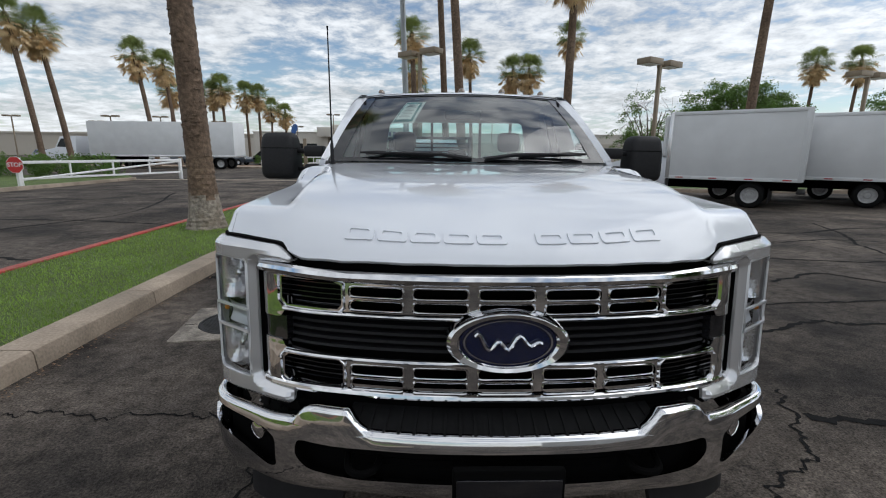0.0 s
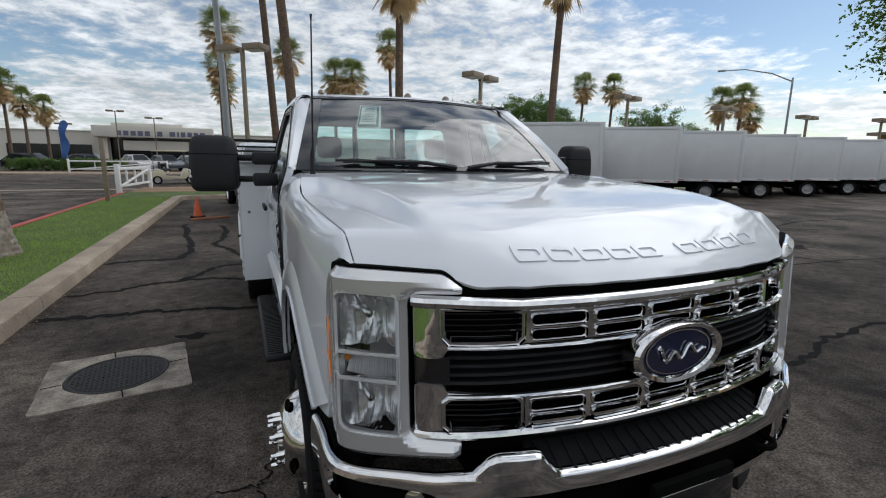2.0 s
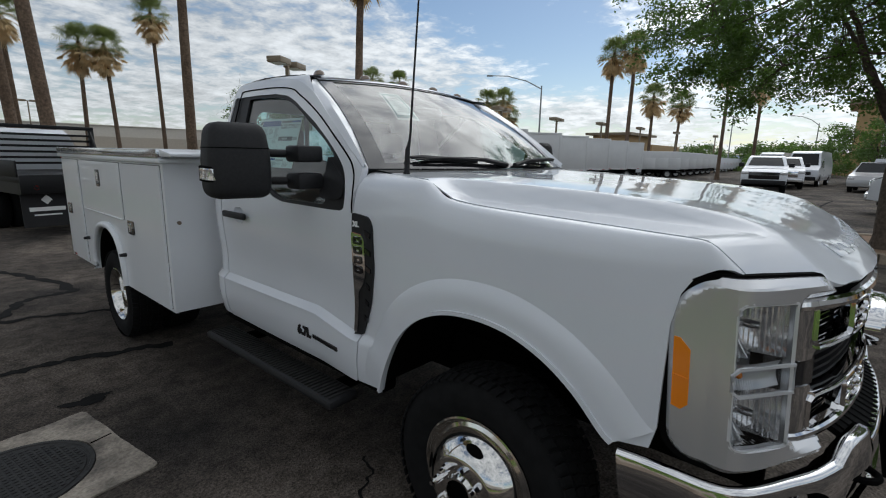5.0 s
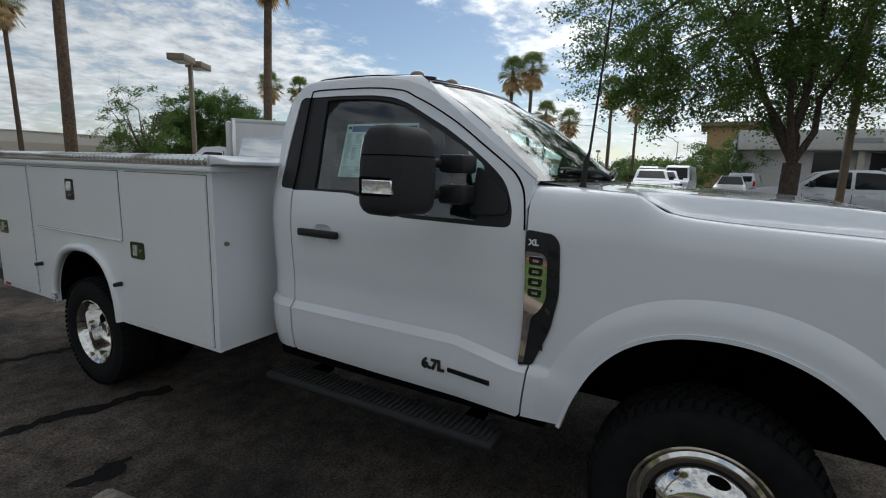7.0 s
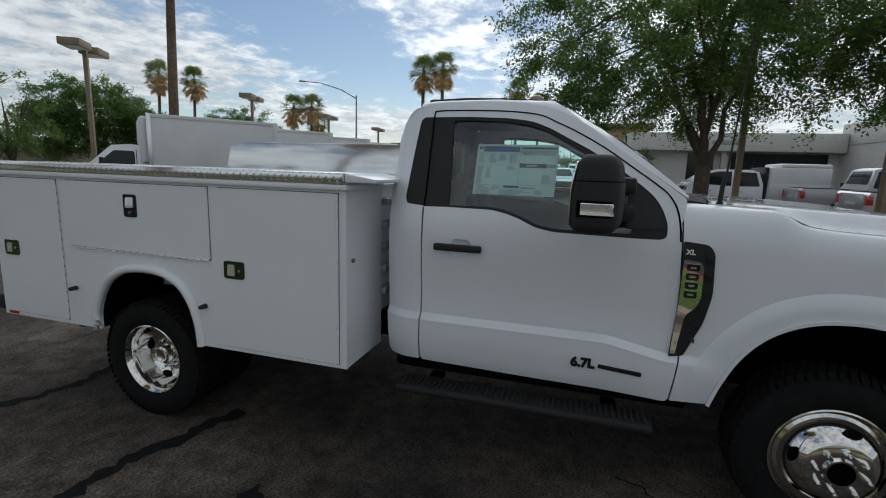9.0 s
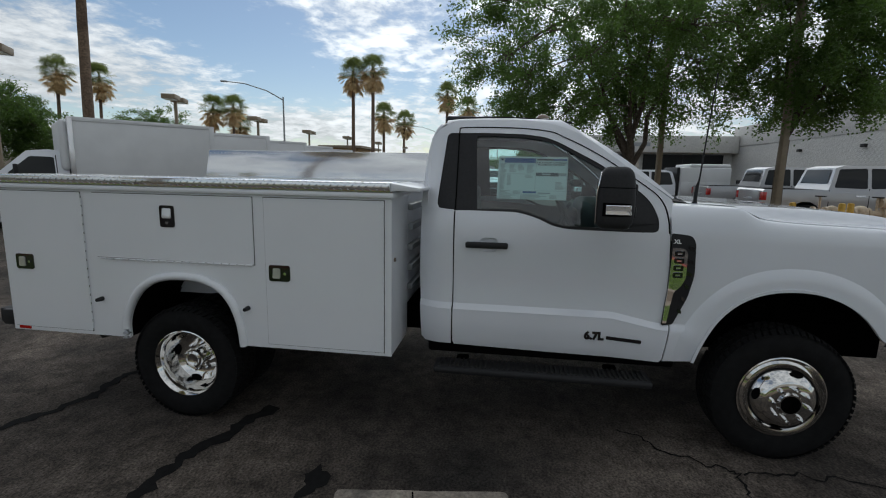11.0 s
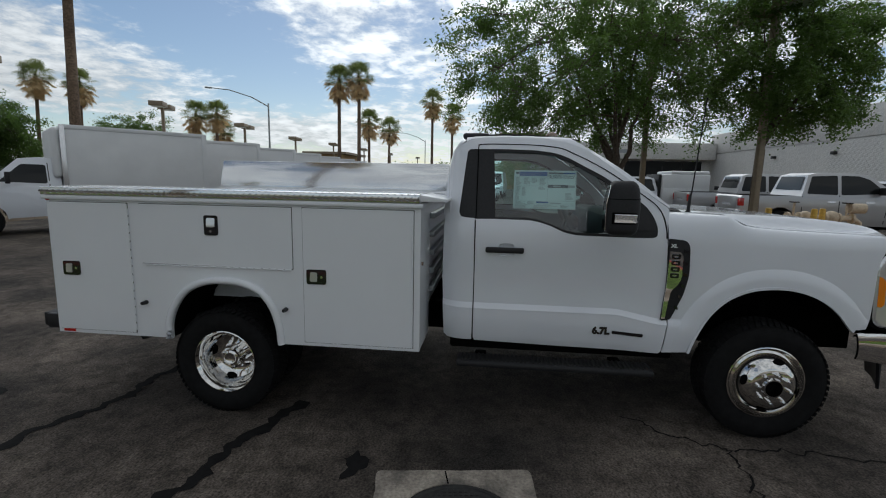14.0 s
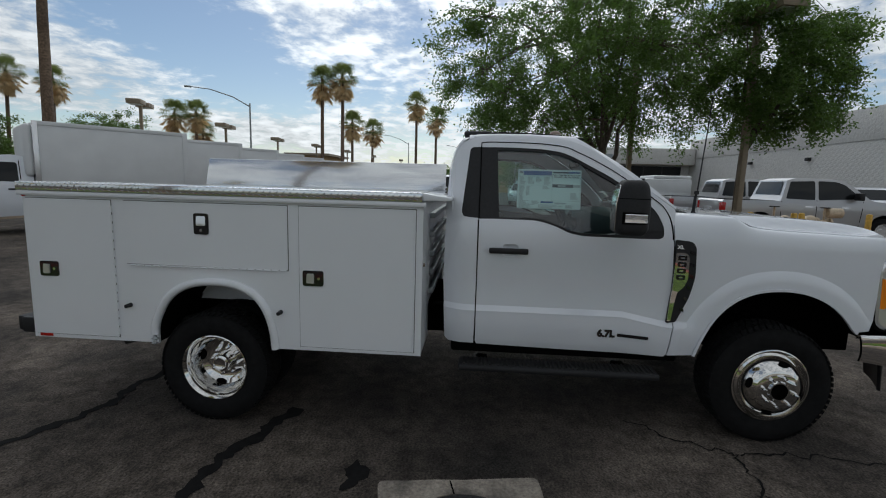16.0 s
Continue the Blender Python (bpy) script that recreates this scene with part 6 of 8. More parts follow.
# near-side lid closed, tread plate with a turned-down edge; far-side lid stood open
lid = part("lid_frame", box(-BH - 0.025, -0.70, Y0 - 0.015, Y1 + 0.02, ZT - 0.034, ZT - 0.006, 0.004), "body", ubody)
part("lid_skin", box(-BH - 0.027, -0.70, Y0 + 0.005, Y1 + 0.018, ZT - 0.004, ZT + 0.052, 0.004), "diamond", lid, "bright diamond tread plate lid")
bm = box(-BH - 0.01, -0.71, Y0 - 0.17, Y0 + 0.004, ZT + 0.006, ZT + 0.05, 0.004)
for v in bm.verts:
    if v.co.y < Y0 - 0.1 and v.co.z > ZT + 0.03:
        v.co.z -= 0.025
part("lid_end", bm, "body", lid)
bm = box(BH - 0.008, BH + 0.008, Y0 + 0.02, Y1 + 0.11, ZT + 0.02, ZT + 0.315, 0.003)
for v in bm.verts:
    k = (v.co.z - ZT) / 0.36
    v.co.x += 0.11 * k
part("open_lid", bm, "diamond", ubody, "opened diamond tread plate lid standing upright")
part("open_lid_edge", box(BH - 0.03, BH + 0.01, Y0 + 0.02, Y1 + 0.11, ZT + 0.004, ZT + 0.02), "body", ubody)
# slatted headboard between cab and body
hb = part("bulkhead", box(-0.70, 0.70, Y0 + 0.004, Y0 + 0.02, 0.80, 1.52), "body", ubody)
for k in range(5):
    part("bulkhead_louvre", box(-0.72, 0.72, Y0 - 0.035, Y0 + 0.004, 0.86 + 0.135 * k, 0.90 + 0.135 * k, 0.004), "greypole", hb)
part("tailgate", box(-0.70, 0.70, Y1 - 0.04, Y1 - 0.01, 0.80, 1.36, 0.008), "body", ubody)
part("rear_step_bumper", box(-BH + 0.05, BH - 0.05, Y1, Y1 + 0.17, 0.565, 0.665, 0.01), "black", ubody)
part("bumper_end", box(-BH + 0.01, -BH + 0.05, Y1 - 0.002, Y1 + 0.10, 0.565, 0.67, 0.006), "black", ubody)

# papers in the cab glass
price = thing("price_sheet", "printed white price sheet stuck inside the passenger window", "paper sheet", pose(CX, 0, 0))


def sheet_map(off):
    """u runs forward from the rear edge, v down from the top edge of the sheet."""
    def f(u, v, d):
        y, z = 1.712 - 0.006 * (1 - v / 0.257) - u, 1.757 - v
        return Vector((-(side_x(y, z) - 0.030 + off - d), y, z))
    return f


def sheet_block(name, u0, u1, v0, v1, material, off=0.0012, step=0.1):
    part(name, plate([(u0, v1), (u1, v1), (u1, v0), (u0, v0)], sheet_map(off), 0, step), material, price)


part("paper", plate([(0, 0.257), (0.415, 0.257), (0.415, 0), (0, 0)], sheet_map(0.0), 0.0015, 0.1), "paper", price)
rnd = random.Random(4)
for u0, u1, v0, v1, mm in ((0.035, 0.222, 0.010, 0.038, "inkblue"), (0.010, 0.032, 0.012, 0.026, "navy"), (0.230, 0.330, 0.012, 0.022, "ink"), (0.330, 0.408, 0.012, 0.022, "inkblue"), (0.228, 0.362, 0.095, 0.116, "ink"), (0.362, 0.408, 0.097, 0.114, "inkgrey"), (0.155, 0.235, 0.208, 0.219, "inkblue"), (0.245, 0.318, 0.214, 0.221, "inkgrey"), (0.262, 0.315, 0.100, 0.110, "inkgrey")):
    sheet_block("print_block", u0, u1, v0, v1, mm, 0.0012 if mm != "inkgrey" else 0.0018)
for u0, u1, v0, v1 in ((0.226, 0.410, 0.024, 0.0255), (0.226, 0.410, 0.2025, 0.204), (0.2255, 0.2270, 0.008, 0.204), (0.4090, 0.4105, 0.008, 0.204), (0.006, 0.226, 0.104, 0.1052), (0.006, 0.410, 0.226, 0.2272), (0.006, 0.226, 0.044, 0.0452)):
    sheet_block("print_rule", u0, u1, v0, v1, "inkgrey", 0.0014)
# columns of small print
for u, width, v0, v1 in ((0.012, 0.040, 0.050, 0.100), (0.066, 0.044, 0.050, 0.092), (0.118, 0.040, 0.050, 0.086), (0.172, 0.046, 0.050, 0.100), (0.012, 0.036, 0.110, 0.200), (0.056, 0.030, 0.112, 0.170), (0.165, 0.052, 0.110, 0.128), (0.345, 0.055, 0.150, 0.196), (0.012, 0.070, 0.206, 0.222), (0.095, 0.050, 0.206, 0.222), (0.012, 0.110, 0.231, 0.252), (0.140, 0.160, 0.231, 0.252), (0.315, 0.060, 0.231, 0.250)):
    v = v0
    while v < v1:
        sheet_block("print_line", u, u + width * rnd.uniform(0.55, 1.0), v, v + 0.0026, "inkgrey", 0.0012, 0)
        v += 0.0052
for words, u, v in (("FUEL ECONOMY RATINGS NOT", 0.318, 0.036), ("REQUIRED ON THIS VEHICLE", 0.318, 0.048)):
    bm = text_mesh(words, 0.0125, 0, 0.0003)
    for q in bm.verts:
        q.co = sheet_map(0.0016)(u + q.co.x, v - q.co.y, 0)
    part("sheet_lettering", bm, "ink", price, normals=False)


def ws_at(u, t, off=0.012):
    i = (u + 1) * 30
    a, b = ws(int(i), t), ws(min(60, int(i) + 1), t)
    p = a.lerp(b, i - int(i))
    return p + Vector((0, off * 0.55, -off * 0.8)) + Vector((CX, 0, 0))


def on_shield(u0, u1, t0, t1, off, skew=0.0):
    return loft([[ws_at(u0 + (u1 - u0) * i / 4 + skew * (k / 3), t0 + (t1 - t0) * k / 3, off) for i in range(5)] for k in range(4)])


notice = tagged(part("notice_card", on_shield(-0.63, -0.44, 0.50, 0.87, 0.012, 0.07), "paper"), "printed teal-bordered notice card behind the windscreen", "paper sheet")
part("notice_border", on_shield(-0.615, -0.455, 0.52, 0.85, 0.009, 0.06), "teal", notice)
part("notice_field", on_shield(-0.600, -0.47, 0.55, 0.82, 0.006, 0.05), "paper", notice)
for k in range(9):
    t = 0.58 + 0.026 * k
    part("notice_line", on_shield(-0.585 + 0.05 * (t - 0.55) / 0.27 + 0.01 * (k % 3), -0.485 + 0.05 * (t - 0.55) / 0.27 - 0.012 * (k % 2), t, t + 0.010, 0.003), "ink" if k > 6 else "inkgrey", notice)
tag_card = tagged(part("stock_tag", on_shield(0.80, 0.92, 0.07, 0.17, 0.010, -0.02), "paper"), "small printed stock tag low behind the windscreen", "paper sheet")
for k in range(3):
    part("tag_line", on_shield(0.815, 0.905, 0.09 + 0.025 * k, 0.10 + 0.025 * k, 0.006), "ink", tag_card)

# ---- palms ----
def fan_crown(seed, dry=False):
    """A fan palm's head: stalks that each end in a spread of narrow leaflets."""
    r = random.Random(seed)
    verts, faces = [], []

    def quad(a, b, c, d):
        k = len(verts)
        verts.extend((a, b, c, d))
        faces.append((k, k + 1, k + 2, k + 3))
    n = 66 if not dry else 90
    for i in range(n):
        az = r.uniform(0, 2 * math.pi)
        el = radians(r.uniform(-30, 84) if not dry else r.uniform(-88, -10))
        L = r.uniform(0.62, 0.98) if not dry else r.uniform(0.55, 1.15)
        d = Vector((math.cos(az) * math.cos(el), math.sin(az) * math.cos(el), math.sin(el)))
        side_v = Vector((-math.sin(az), math.cos(az), 0))
        up_v = side_v.cross(d) * -1
        tip = d * L + Vector((0, 0, -0.10 * L))
        w = 0.018
        quad(tuple(-side_v * w), tuple(side_v * w), tuple(tip + side_v * w * 0.6), tuple(tip - side_v * w * 0.6))
        m = 15 if not dry else 9
        fan = r.uniform(0.55, 0.80) if not dry else r.uniform(0.35, 0.6)
        for j in range(m):
            a = radians(-112 + 224 * j / (m - 1)) * (1 if not dry else 0.42)
            dirv = (d * math.cos(a) + side_v * math.sin(a) + up_v * 0.10 * math.cos(a)).normalized()
            droop = Vector((0, 0, -0.22 - 0.18 * r.random())) * fan * (1 if not dry else 0.4)
            e1 = tip + dirv * fan * 0.55
            e2 = tip + dirv * fan + droop
            wv = dirv.cross(up_v).normalized() * (0.024 if not dry else 0.032)
            quad(tuple(tip), tuple(e1 - wv), tuple(e2), tuple(e1 + wv))
    me = bpy.data.meshes.new("dry_fronds" if dry else "fronds")
    me.from_pydata(verts, [], faces)
    me.materials.append(M["deadfrond" if dry else "frond"])
    return me


CROWNS = [(fan_crown(s), fan_crown(s + 50, True)) for s in (1, 2, 3)]
rp = random.Random(21)


def palm(x, y, h, r=0.22, lean=(0, 0), scale=1.0, ground=0.0, label="tall fan palm with a skirt of dry tan fronds", flare=1.5, skirt=1.35):
    top = thing("fan_palm", label, "palm tree", pose(x, y, ground), group="fan palms")
    n = 14
    pts, rad = [], []
    for i in range(n + 1):
        t = i / n
        pts.append((lean[0] * t ** 1.3, lean[1] * t ** 1.3, h * t))
        rad.append(r * (1 + (flare - 1) * max(0, 1 - t * h / 0.9) ** 2) * (1.06 - 0.25 * t))
    part("trunk", tube(pts, rad, 12, wob=0.06), "bark", top)
    g, dr = CROWNS[rp.randrange(3)]
    for nm, me, sc in (("crown", g, 1.0), ("dry_skirt", dr, skirt)):
        if not sc:
            continue
        o = new(nm, me)
        o.parent = top
        o.matrix_basis = Matrix.Translation((lean[0], lean[1], h)) @ Matrix.Rotation(rp.uniform(0, 6.28), 4, "Z") @ Matrix.Diagonal((0.9 * scale, 0.9 * scale, 0.9 * scale * (1 if nm == "crown" else sc), 1))
    return top


# the stout palm on the lawn strip beside the truck, with its scarred bark in rings
near = thing("fan_palm", "stout palm with scarred brown bark and pale flared foot", "palm tree", pose(-4.50, 6.80, 0.12), group="fan palms")
pts, rad = [], []
rb = random.Random(5)
nseg = 150
H = 10.5
for i in range(nseg + 1):
    t = i / nseg
    z = H * t ** 1.25
    step_r = 0.022 * ((i * 0.5) % 1)
    pts.append((-0.028 * z - 0.002 * z * z, 0.01 * z, z - 0.05))
    rad.append(0.225 + 0.17 * math.exp(-z / 0.40) + step_r - 0.006 * z)
bm = tube(pts, rad, 28, wob=0.05)
for f in bm.faces:
    f.material_index = 1 if f.calc_center_median().z < 0.62 + 0.18 * noise.noise(f.calc_center_median() * 4) else 0
part("trunk", bm, ["bark", "palebark"], near, angle=25)
# torn leaf bases
for k in range(90):
    z = 1.0 + 6.5 * rb.random()
    a = rb.uniform(0, 6.28)
    px, py = -0.028 * z - 0.002 * z * z, 0.01 * z
    rr = 0.225 - 0.006 * z + 0.012
    c = Vector((px + rr * math.cos(a), py + rr * math.sin(a), z))
    part("leaf_scar", moved(box(-0.05, 0.05, -0.008, 0.008, -0.012, 0.012), Matrix.Translation(c) @ pose(0, 0, 0, rb.uniform(-20, 20), 0, math.degrees(a) + 90)), "bark", near)
for me, nm in zip(CROWNS[0], ("crown", "dry_skirt")):
    o = new(nm, me)
    o.parent = near
    o.matrix_basis = Matrix.Translation((-0.5, 0.1, H)) @ Matrix.Diagonal((1.5, 1.5, 1.5, 1))

for x, y, h, r, ln, sc in (
        (0.5, 19.5, 10.6, 0.15, (-0.5, 0.2), 1.2), (1.1, 17.6, 11.2, 0.19, (-0.7, 0.3), 1.25), (5.85, 19.6, 10.2, 0.19, (0.15, 0.2), 1.25), (13.5, 18.6, 11.2, 0.20, (0.6, 0.2), 1.25),
        (-1.45, 36.0, 10.5, 0.30, (-0.3, 0), 1.3), (-2.4, 57.6, 11.6, 0.30, (0, 0), 1.6), (-2.2, 65.0, 10.2, 0.30, (0, 0), 1.6),
        (3.0, 36.5, 9.2, 0.20, (-0.3, 0), 1.15), (5.7, 34.4, 7.7, 0.17, (0.1, 0), 1.1), (7.2, 33.9, 7.7, 0.17, (-0.3, 0), 1.1), (11.2, 38.0, 11.0, 0.19, (-0.2, 0), 1.2),
        (33.9, 41.6, 9.9, 0.21, (0.4, 0), 1.35), (36.4, 39.8, 9.8, 0.20, (0.4, 0), 1.3),
        (53.7, 39.8, 9.3, 0.25, (0, 0), 1.7), (52.7, 36.5, 9.3, 0.25, (0.2, 0), 1.6), (56.5, 38.0, 7.5, 0.25, (0.2, 0), 1.5),
        (40.2, 16.6, 10.8, 0.24, (0.5, 0.1), 1.35), (39.2, 14.4, 10.9, 0.24, (0.6, 0.1), 1.35), (55.9, 17.9, 8.8, 0.25, (0, 0), 1.5), (63.0, 17.0, 8.8, 0.25, (0.8, 0), 1.6), (45.0, 8.35, 9.5, 0.2, (0, 0), 1.2), (52.8, 7.0, 9.2, 0.22, (0, 0), 1.3), 
        (-29.5, 34.6, 11.2, 0.28, (-1.2, 0), 1.5), (-29.0, 36.8, 10.8, 0.3, (-1.4, 0), 1.6), (-27.0, 45.2, 10.6, 0.3, (-1.2, 0), 1.5), (-27.6, 50.6, 10.6, 0.28, (-0.9, 0), 1.5),
        (-26.0, 59.2, 9.6, 0.25, (-0.3, 0), 1.6), (-27.8, 60.0, 8.9, 0.25, (0, 0), 1.5), (-25.8, 66.0, 9.6, 0.25, (-0.2, 0), 1.6), (-24.9, 68.0, 9.6, 0.25, (0, 0), 1.5), (-25.8, 76.0, 8.6, 0.25, (0, 0), 1.6), (-24.5, 79, 8.0, 0.25, (0, 0), 1.6), (-33, 60, 9.3, 0.25, (0, 0), 1.6)):
    far = y > 24 or x > 25
    palm(x, y, h, r * (0.72 if far else 1), ln, sc * (0.9 if far else 1))


# ---- leafy trees ----
def leaf_mesh(seed, tips, n, spread, size, bottom):
    r = random.Random(seed)
    verts, faces = [], []
    for _ in range(n):
        c = tips[r.randrange(len(tips))]
        q = Vector((r.gauss(0, 1), r.gauss(0, 1), r.gauss(0, 0.75))) * spread
        p = c + q
        if p.z < bottom:
            p.z = bottom + 0.5 * r.random()
        a, b = r.uniform(0, 6.28), r.uniform(-1.0, 1.0)
        d = Vector((math.cos(a) * math.cos(b), math.sin(a) * math.cos(b), math.sin(b) - 0.4)).normalized()
        s = d.orthogonal().normalized()
        s = (s * math.cos(a * 3) + d.cross(s) * math.sin(a * 3)).normalized()
        L, w = size * r.uniform(0.7, 1.3), size * 0.30
        k = len(verts)
        verts.extend((tuple(p), tuple(p + d * L * 0.5 + s * w), tuple(p + d * L), tuple(p + d * L * 0.5 - s * w)))
        faces.append((k, k + 1, k + 2, k + 3))
    me = bpy.data.meshes.new("leaves")
    me.from_pydata(verts, [], faces)
    me.materials.append(M["leaf"])
    return me


def tree(x, y, lobes, n, per, seed, label, trunk_r=0.2, fork=(0, 0, 1.6), size=0.085, ground=0.0, spread=0.11, limbs=7, bottom=None, bare=0.0, reach=0.7, name="shade_tree"):
    """Tapered trunk, limbs and boughs that end in hanging sprays of leaves; lobes are (centre, radii) of the crown's masses."""
    r = random.Random(seed)
    top = thing(name, label, "tree", pose(x, y, ground))
    fork = Vector(fork)
    vol = [a[1][0] * a[1][1] * a[1][2] for a in lobes]
    mid = sum((Vector(a[0]) * v for a, v in zip(lobes, vol)), Vector()) / sum(vol)
    low = min(a[0][2] - a[1][2] for a in lobes) if bottom is None else bottom
    shift = Vector((seed * 3.1, seed * 1.7, 0))
    starts = []
    while len(starts) < n:
        c, R = lobes[r.choices(range(len(lobes)), vol)[0]]
        v = Vector((r.gauss(0, 1), r.gauss(0, 1), r.gauss(0, 1))).normalized() * r.uniform(0.12, 1.0) ** 0.45
        v *= 1 + 0.20 * noise.noise(v * 2.3 + shift)
        p = Vector(c) + Vector((v.x * R[0], v.y * R[1], v.z * R[2]))
        if p.z < low + 0.25 * reach or noise.noise(p * (0.85 / max(reach, 0.5)) + shift) < -0.20:
            continue
        starts.append(p)
    part("trunk", tube([(0, 0, -0.05), (0.01, 0, 0.25), tuple(fork * 0.6 + Vector((0, 0.02, 0))), tuple(fork)], [trunk_r * 1.35, trunk_r * 1.05, trunk_r * 0.95, trunk_r * 0.9], 14, wob=0.06), "wood", top)
    boughs, nodes = [], []
    for k in range(limbs):
        a = 2 * math.pi * k / limbs + r.uniform(-0.3, 0.3)
        R = Vector(lobes[0][1])
        e = mid + Vector((math.cos(a) * R.x * r.uniform(0.35, 0.6), math.sin(a) * R.y * r.uniform(0.35, 0.6), R.z * r.uniform(-0.1, 0.55)))
        c1 = fork.lerp(e, 0.35) + Vector((0, 0, 0.10 * R.z))
        pts = [fork + (c1 - fork) * t * 2 * (1 - t) + (e - fork) * t * t + Vector((r.gauss(0, 0.05), r.gauss(0, 0.05), 0)) * (1 if 0 < t < 1 else 0) for t in (0, 0.2, 0.4, 0.6, 0.8, 1.0)]
        w = trunk_r * r.uniform(0.40, 0.62)
        boughs.append(tube(pts, [w, w * 0.85, w * 0.68, w * 0.5, w * 0.35, w * 0.2], 8))
        nodes += [(q, k) for q in pts[1:]]
    hubs = []
    for q in starts[::9]:
        b, k = min(nodes, key=lambda z: (z[0] - q).length_squared)
        h = q.lerp(b, 0.30)
        m = b.lerp(h, 0.5) + Vector((r.gauss(0, 0.08), r.gauss(0, 0.08), 0.10))
        tube([b, m, h], [trunk_r * 0.16, trunk_r * 0.11, trunk_r * 0.06], 5, boughs[k])
        hubs.append((h, k))
    verts, faces = [], []
    for q in starts:
        h, k = min(hubs, key=lambda z: (z[0] - q).length_squared)
        out = (q - mid)
        out.z *= 0.4
        d = (out.normalized() * 0.75 + Vector((r.gauss(0, 0.45), r.gauss(0, 0.45), r.uniform(-1.0, 0.25)))).normalized()
        L = reach * r.uniform(0.6, 1.25)
        e = q + d * L + Vector((0, 0, -0.18 * L))
        if e.z < low:
            e.z = low + 0.25 * r.random()
        tube([h, h.lerp(q, 0.5) + Vector((0, 0, 0.05)), q, e], [trunk_r * 0.055, trunk_r * 0.045, trunk_r * 0.03, 0.003], 4, boughs[k])
        if r.random() < bare * (1 if q.z > mid.z else 0.25):
            continue
        side_w = d.orthogonal().normalized()
        for _ in range(per):
            t = r.random() ** 0.8
            g = spread * (0.55 + 0.8 * t) * reach / 0.7
            p = q.lerp(e, t) + Vector((r.gauss(0, g), r.gauss(0, g), r.gauss(0, g * 0.8) - 0.25 * g))
            a, b = r.uniform(0, 6.283), r.uniform(-1.1, 0.5)
            ld = Vector((math.cos(a) * math.cos(b), math.sin(a) * math.cos(b), math.sin(b)))
            w = ld.cross(Vector((r.gauss(0, 1), r.gauss(0, 1), r.gauss(0, 1) + 0.8))).normalized() * (size * 0.27)
            ll = size * r.uniform(0.65, 1.3)
            m = p + ld * ll * 0.45
            i = len(verts)
            verts.extend((p, m + w, p + ld * ll, m - w))
            faces.append((i, i + 1, i + 2, i + 3))
    for bm in boughs:
        part("limb", bm, "wood", top)
    me = bpy.data.meshes.new("leaves")
    me.from_pydata([tuple(v) for v in verts], [], faces)
    me.materials.append(M["leaf"])
    o = new("crown", me)
    o.parent = top
    return top


tree(9.05, -1.43, [((0.3, 1.15, 4.75), (3.3, 3.2, 2.3)), ((0.2, -0.9, 5.1), (3.0, 2.3, 2.3)), ((-0.6, 2.6, 3.6), (1.8, 1.6, 1.0))], 500, 185, 3, "shade tree with a forked brown trunk and drooping green leaves", 0.175, (0.02, 0.03, 1.75), 0.082, 0.13, bottom=2.35)
tree(8.2, -4.5, [((0.0, -0.35, 4.7), (1.7, 1.7, 1.75)), ((0.2, -0.9, 4.1), (1.3, 1.15, 1.1))], 220, 215, 8, "green leafy shade tree on the island", 0.11, (0.02, 0.0, 2.4), 0.082, 0.13, limbs=6, bottom=2.55, reach=0.6)
tree(28.0, 42.3, [((0, 0, 5.4), (4.3, 3.8, 3.1)), ((2.6, -1.6, 4.2), (2.6, 2.6, 2.3)), ((-3.0, 0.6, 4.0), (2.4, 2.4, 2.2))], 430, 150, 12, "dense dark green tree behind the parked lorries", 0.28, (0, 0, 1.6), 0.19, 0.0, spread=0.15, reach=1.0, bottom=1.3)
tree(15.5, 32.2, [((-0.3, 0, 4.2), (2.3, 2.2, 2.5)), ((-0.8, 0, 2.8), (1.9, 1.8, 1.5))], 190, 60, 17, "thin green tree with bare grey upper twigs", 0.18, (0, 0, 1.2), 0.15, 0.0, bare=0.75, bottom=1.0, reach=0.8)
tree(37.2, 35.0, [((0, 0, 5.2), (3.0, 2.8, 2.0)), ((2.0, -2.2, 4.4), (2.4, 2.4, 1.4))], 170, 110, 22, "rounded dark green tree behind the box lorries", 0.25, (0, 0, 2.0), 0.17, 0.0, spread=0.14, reach=0.9)
tree(47.5, -2.0, [((0, 0, 3.3), (3.6, 3.6, 2.0))], 110, 80, 26, "light green tree at the far side of the car park", 0.2, (0, 0, 1.2), 0.2, 0.0, spread=0.15, reach=0.9)
tree(70, 2.0, [((0, 0, 2.6), (3.6, 3.6, 2.0))], 60, 60, 27, "dark green tree at the end of the car park", 0.2, (0, 0, 1.0), 0.28, 0.0, spread=0.2, reach=0.9)
for i, (x, y, k) in enumerate(((78, 6, 1.0), (86, 9, 1.1), (95, 12, 1.2), (104, 14, 1.3), (100, 22, 1.3), (112, 24, 1.4), (118, 30, 1.3))):
    tree(x, y, [((0, 0, 2.4), (6.0 * k, 4.0, 2.0 * k))], 60, 45, 40 + i, "dusty green scrub tree on the horizon", 0.2, (0, 0, 1.0), 0.45, 0.0, spread=0.28, reach=1.0)


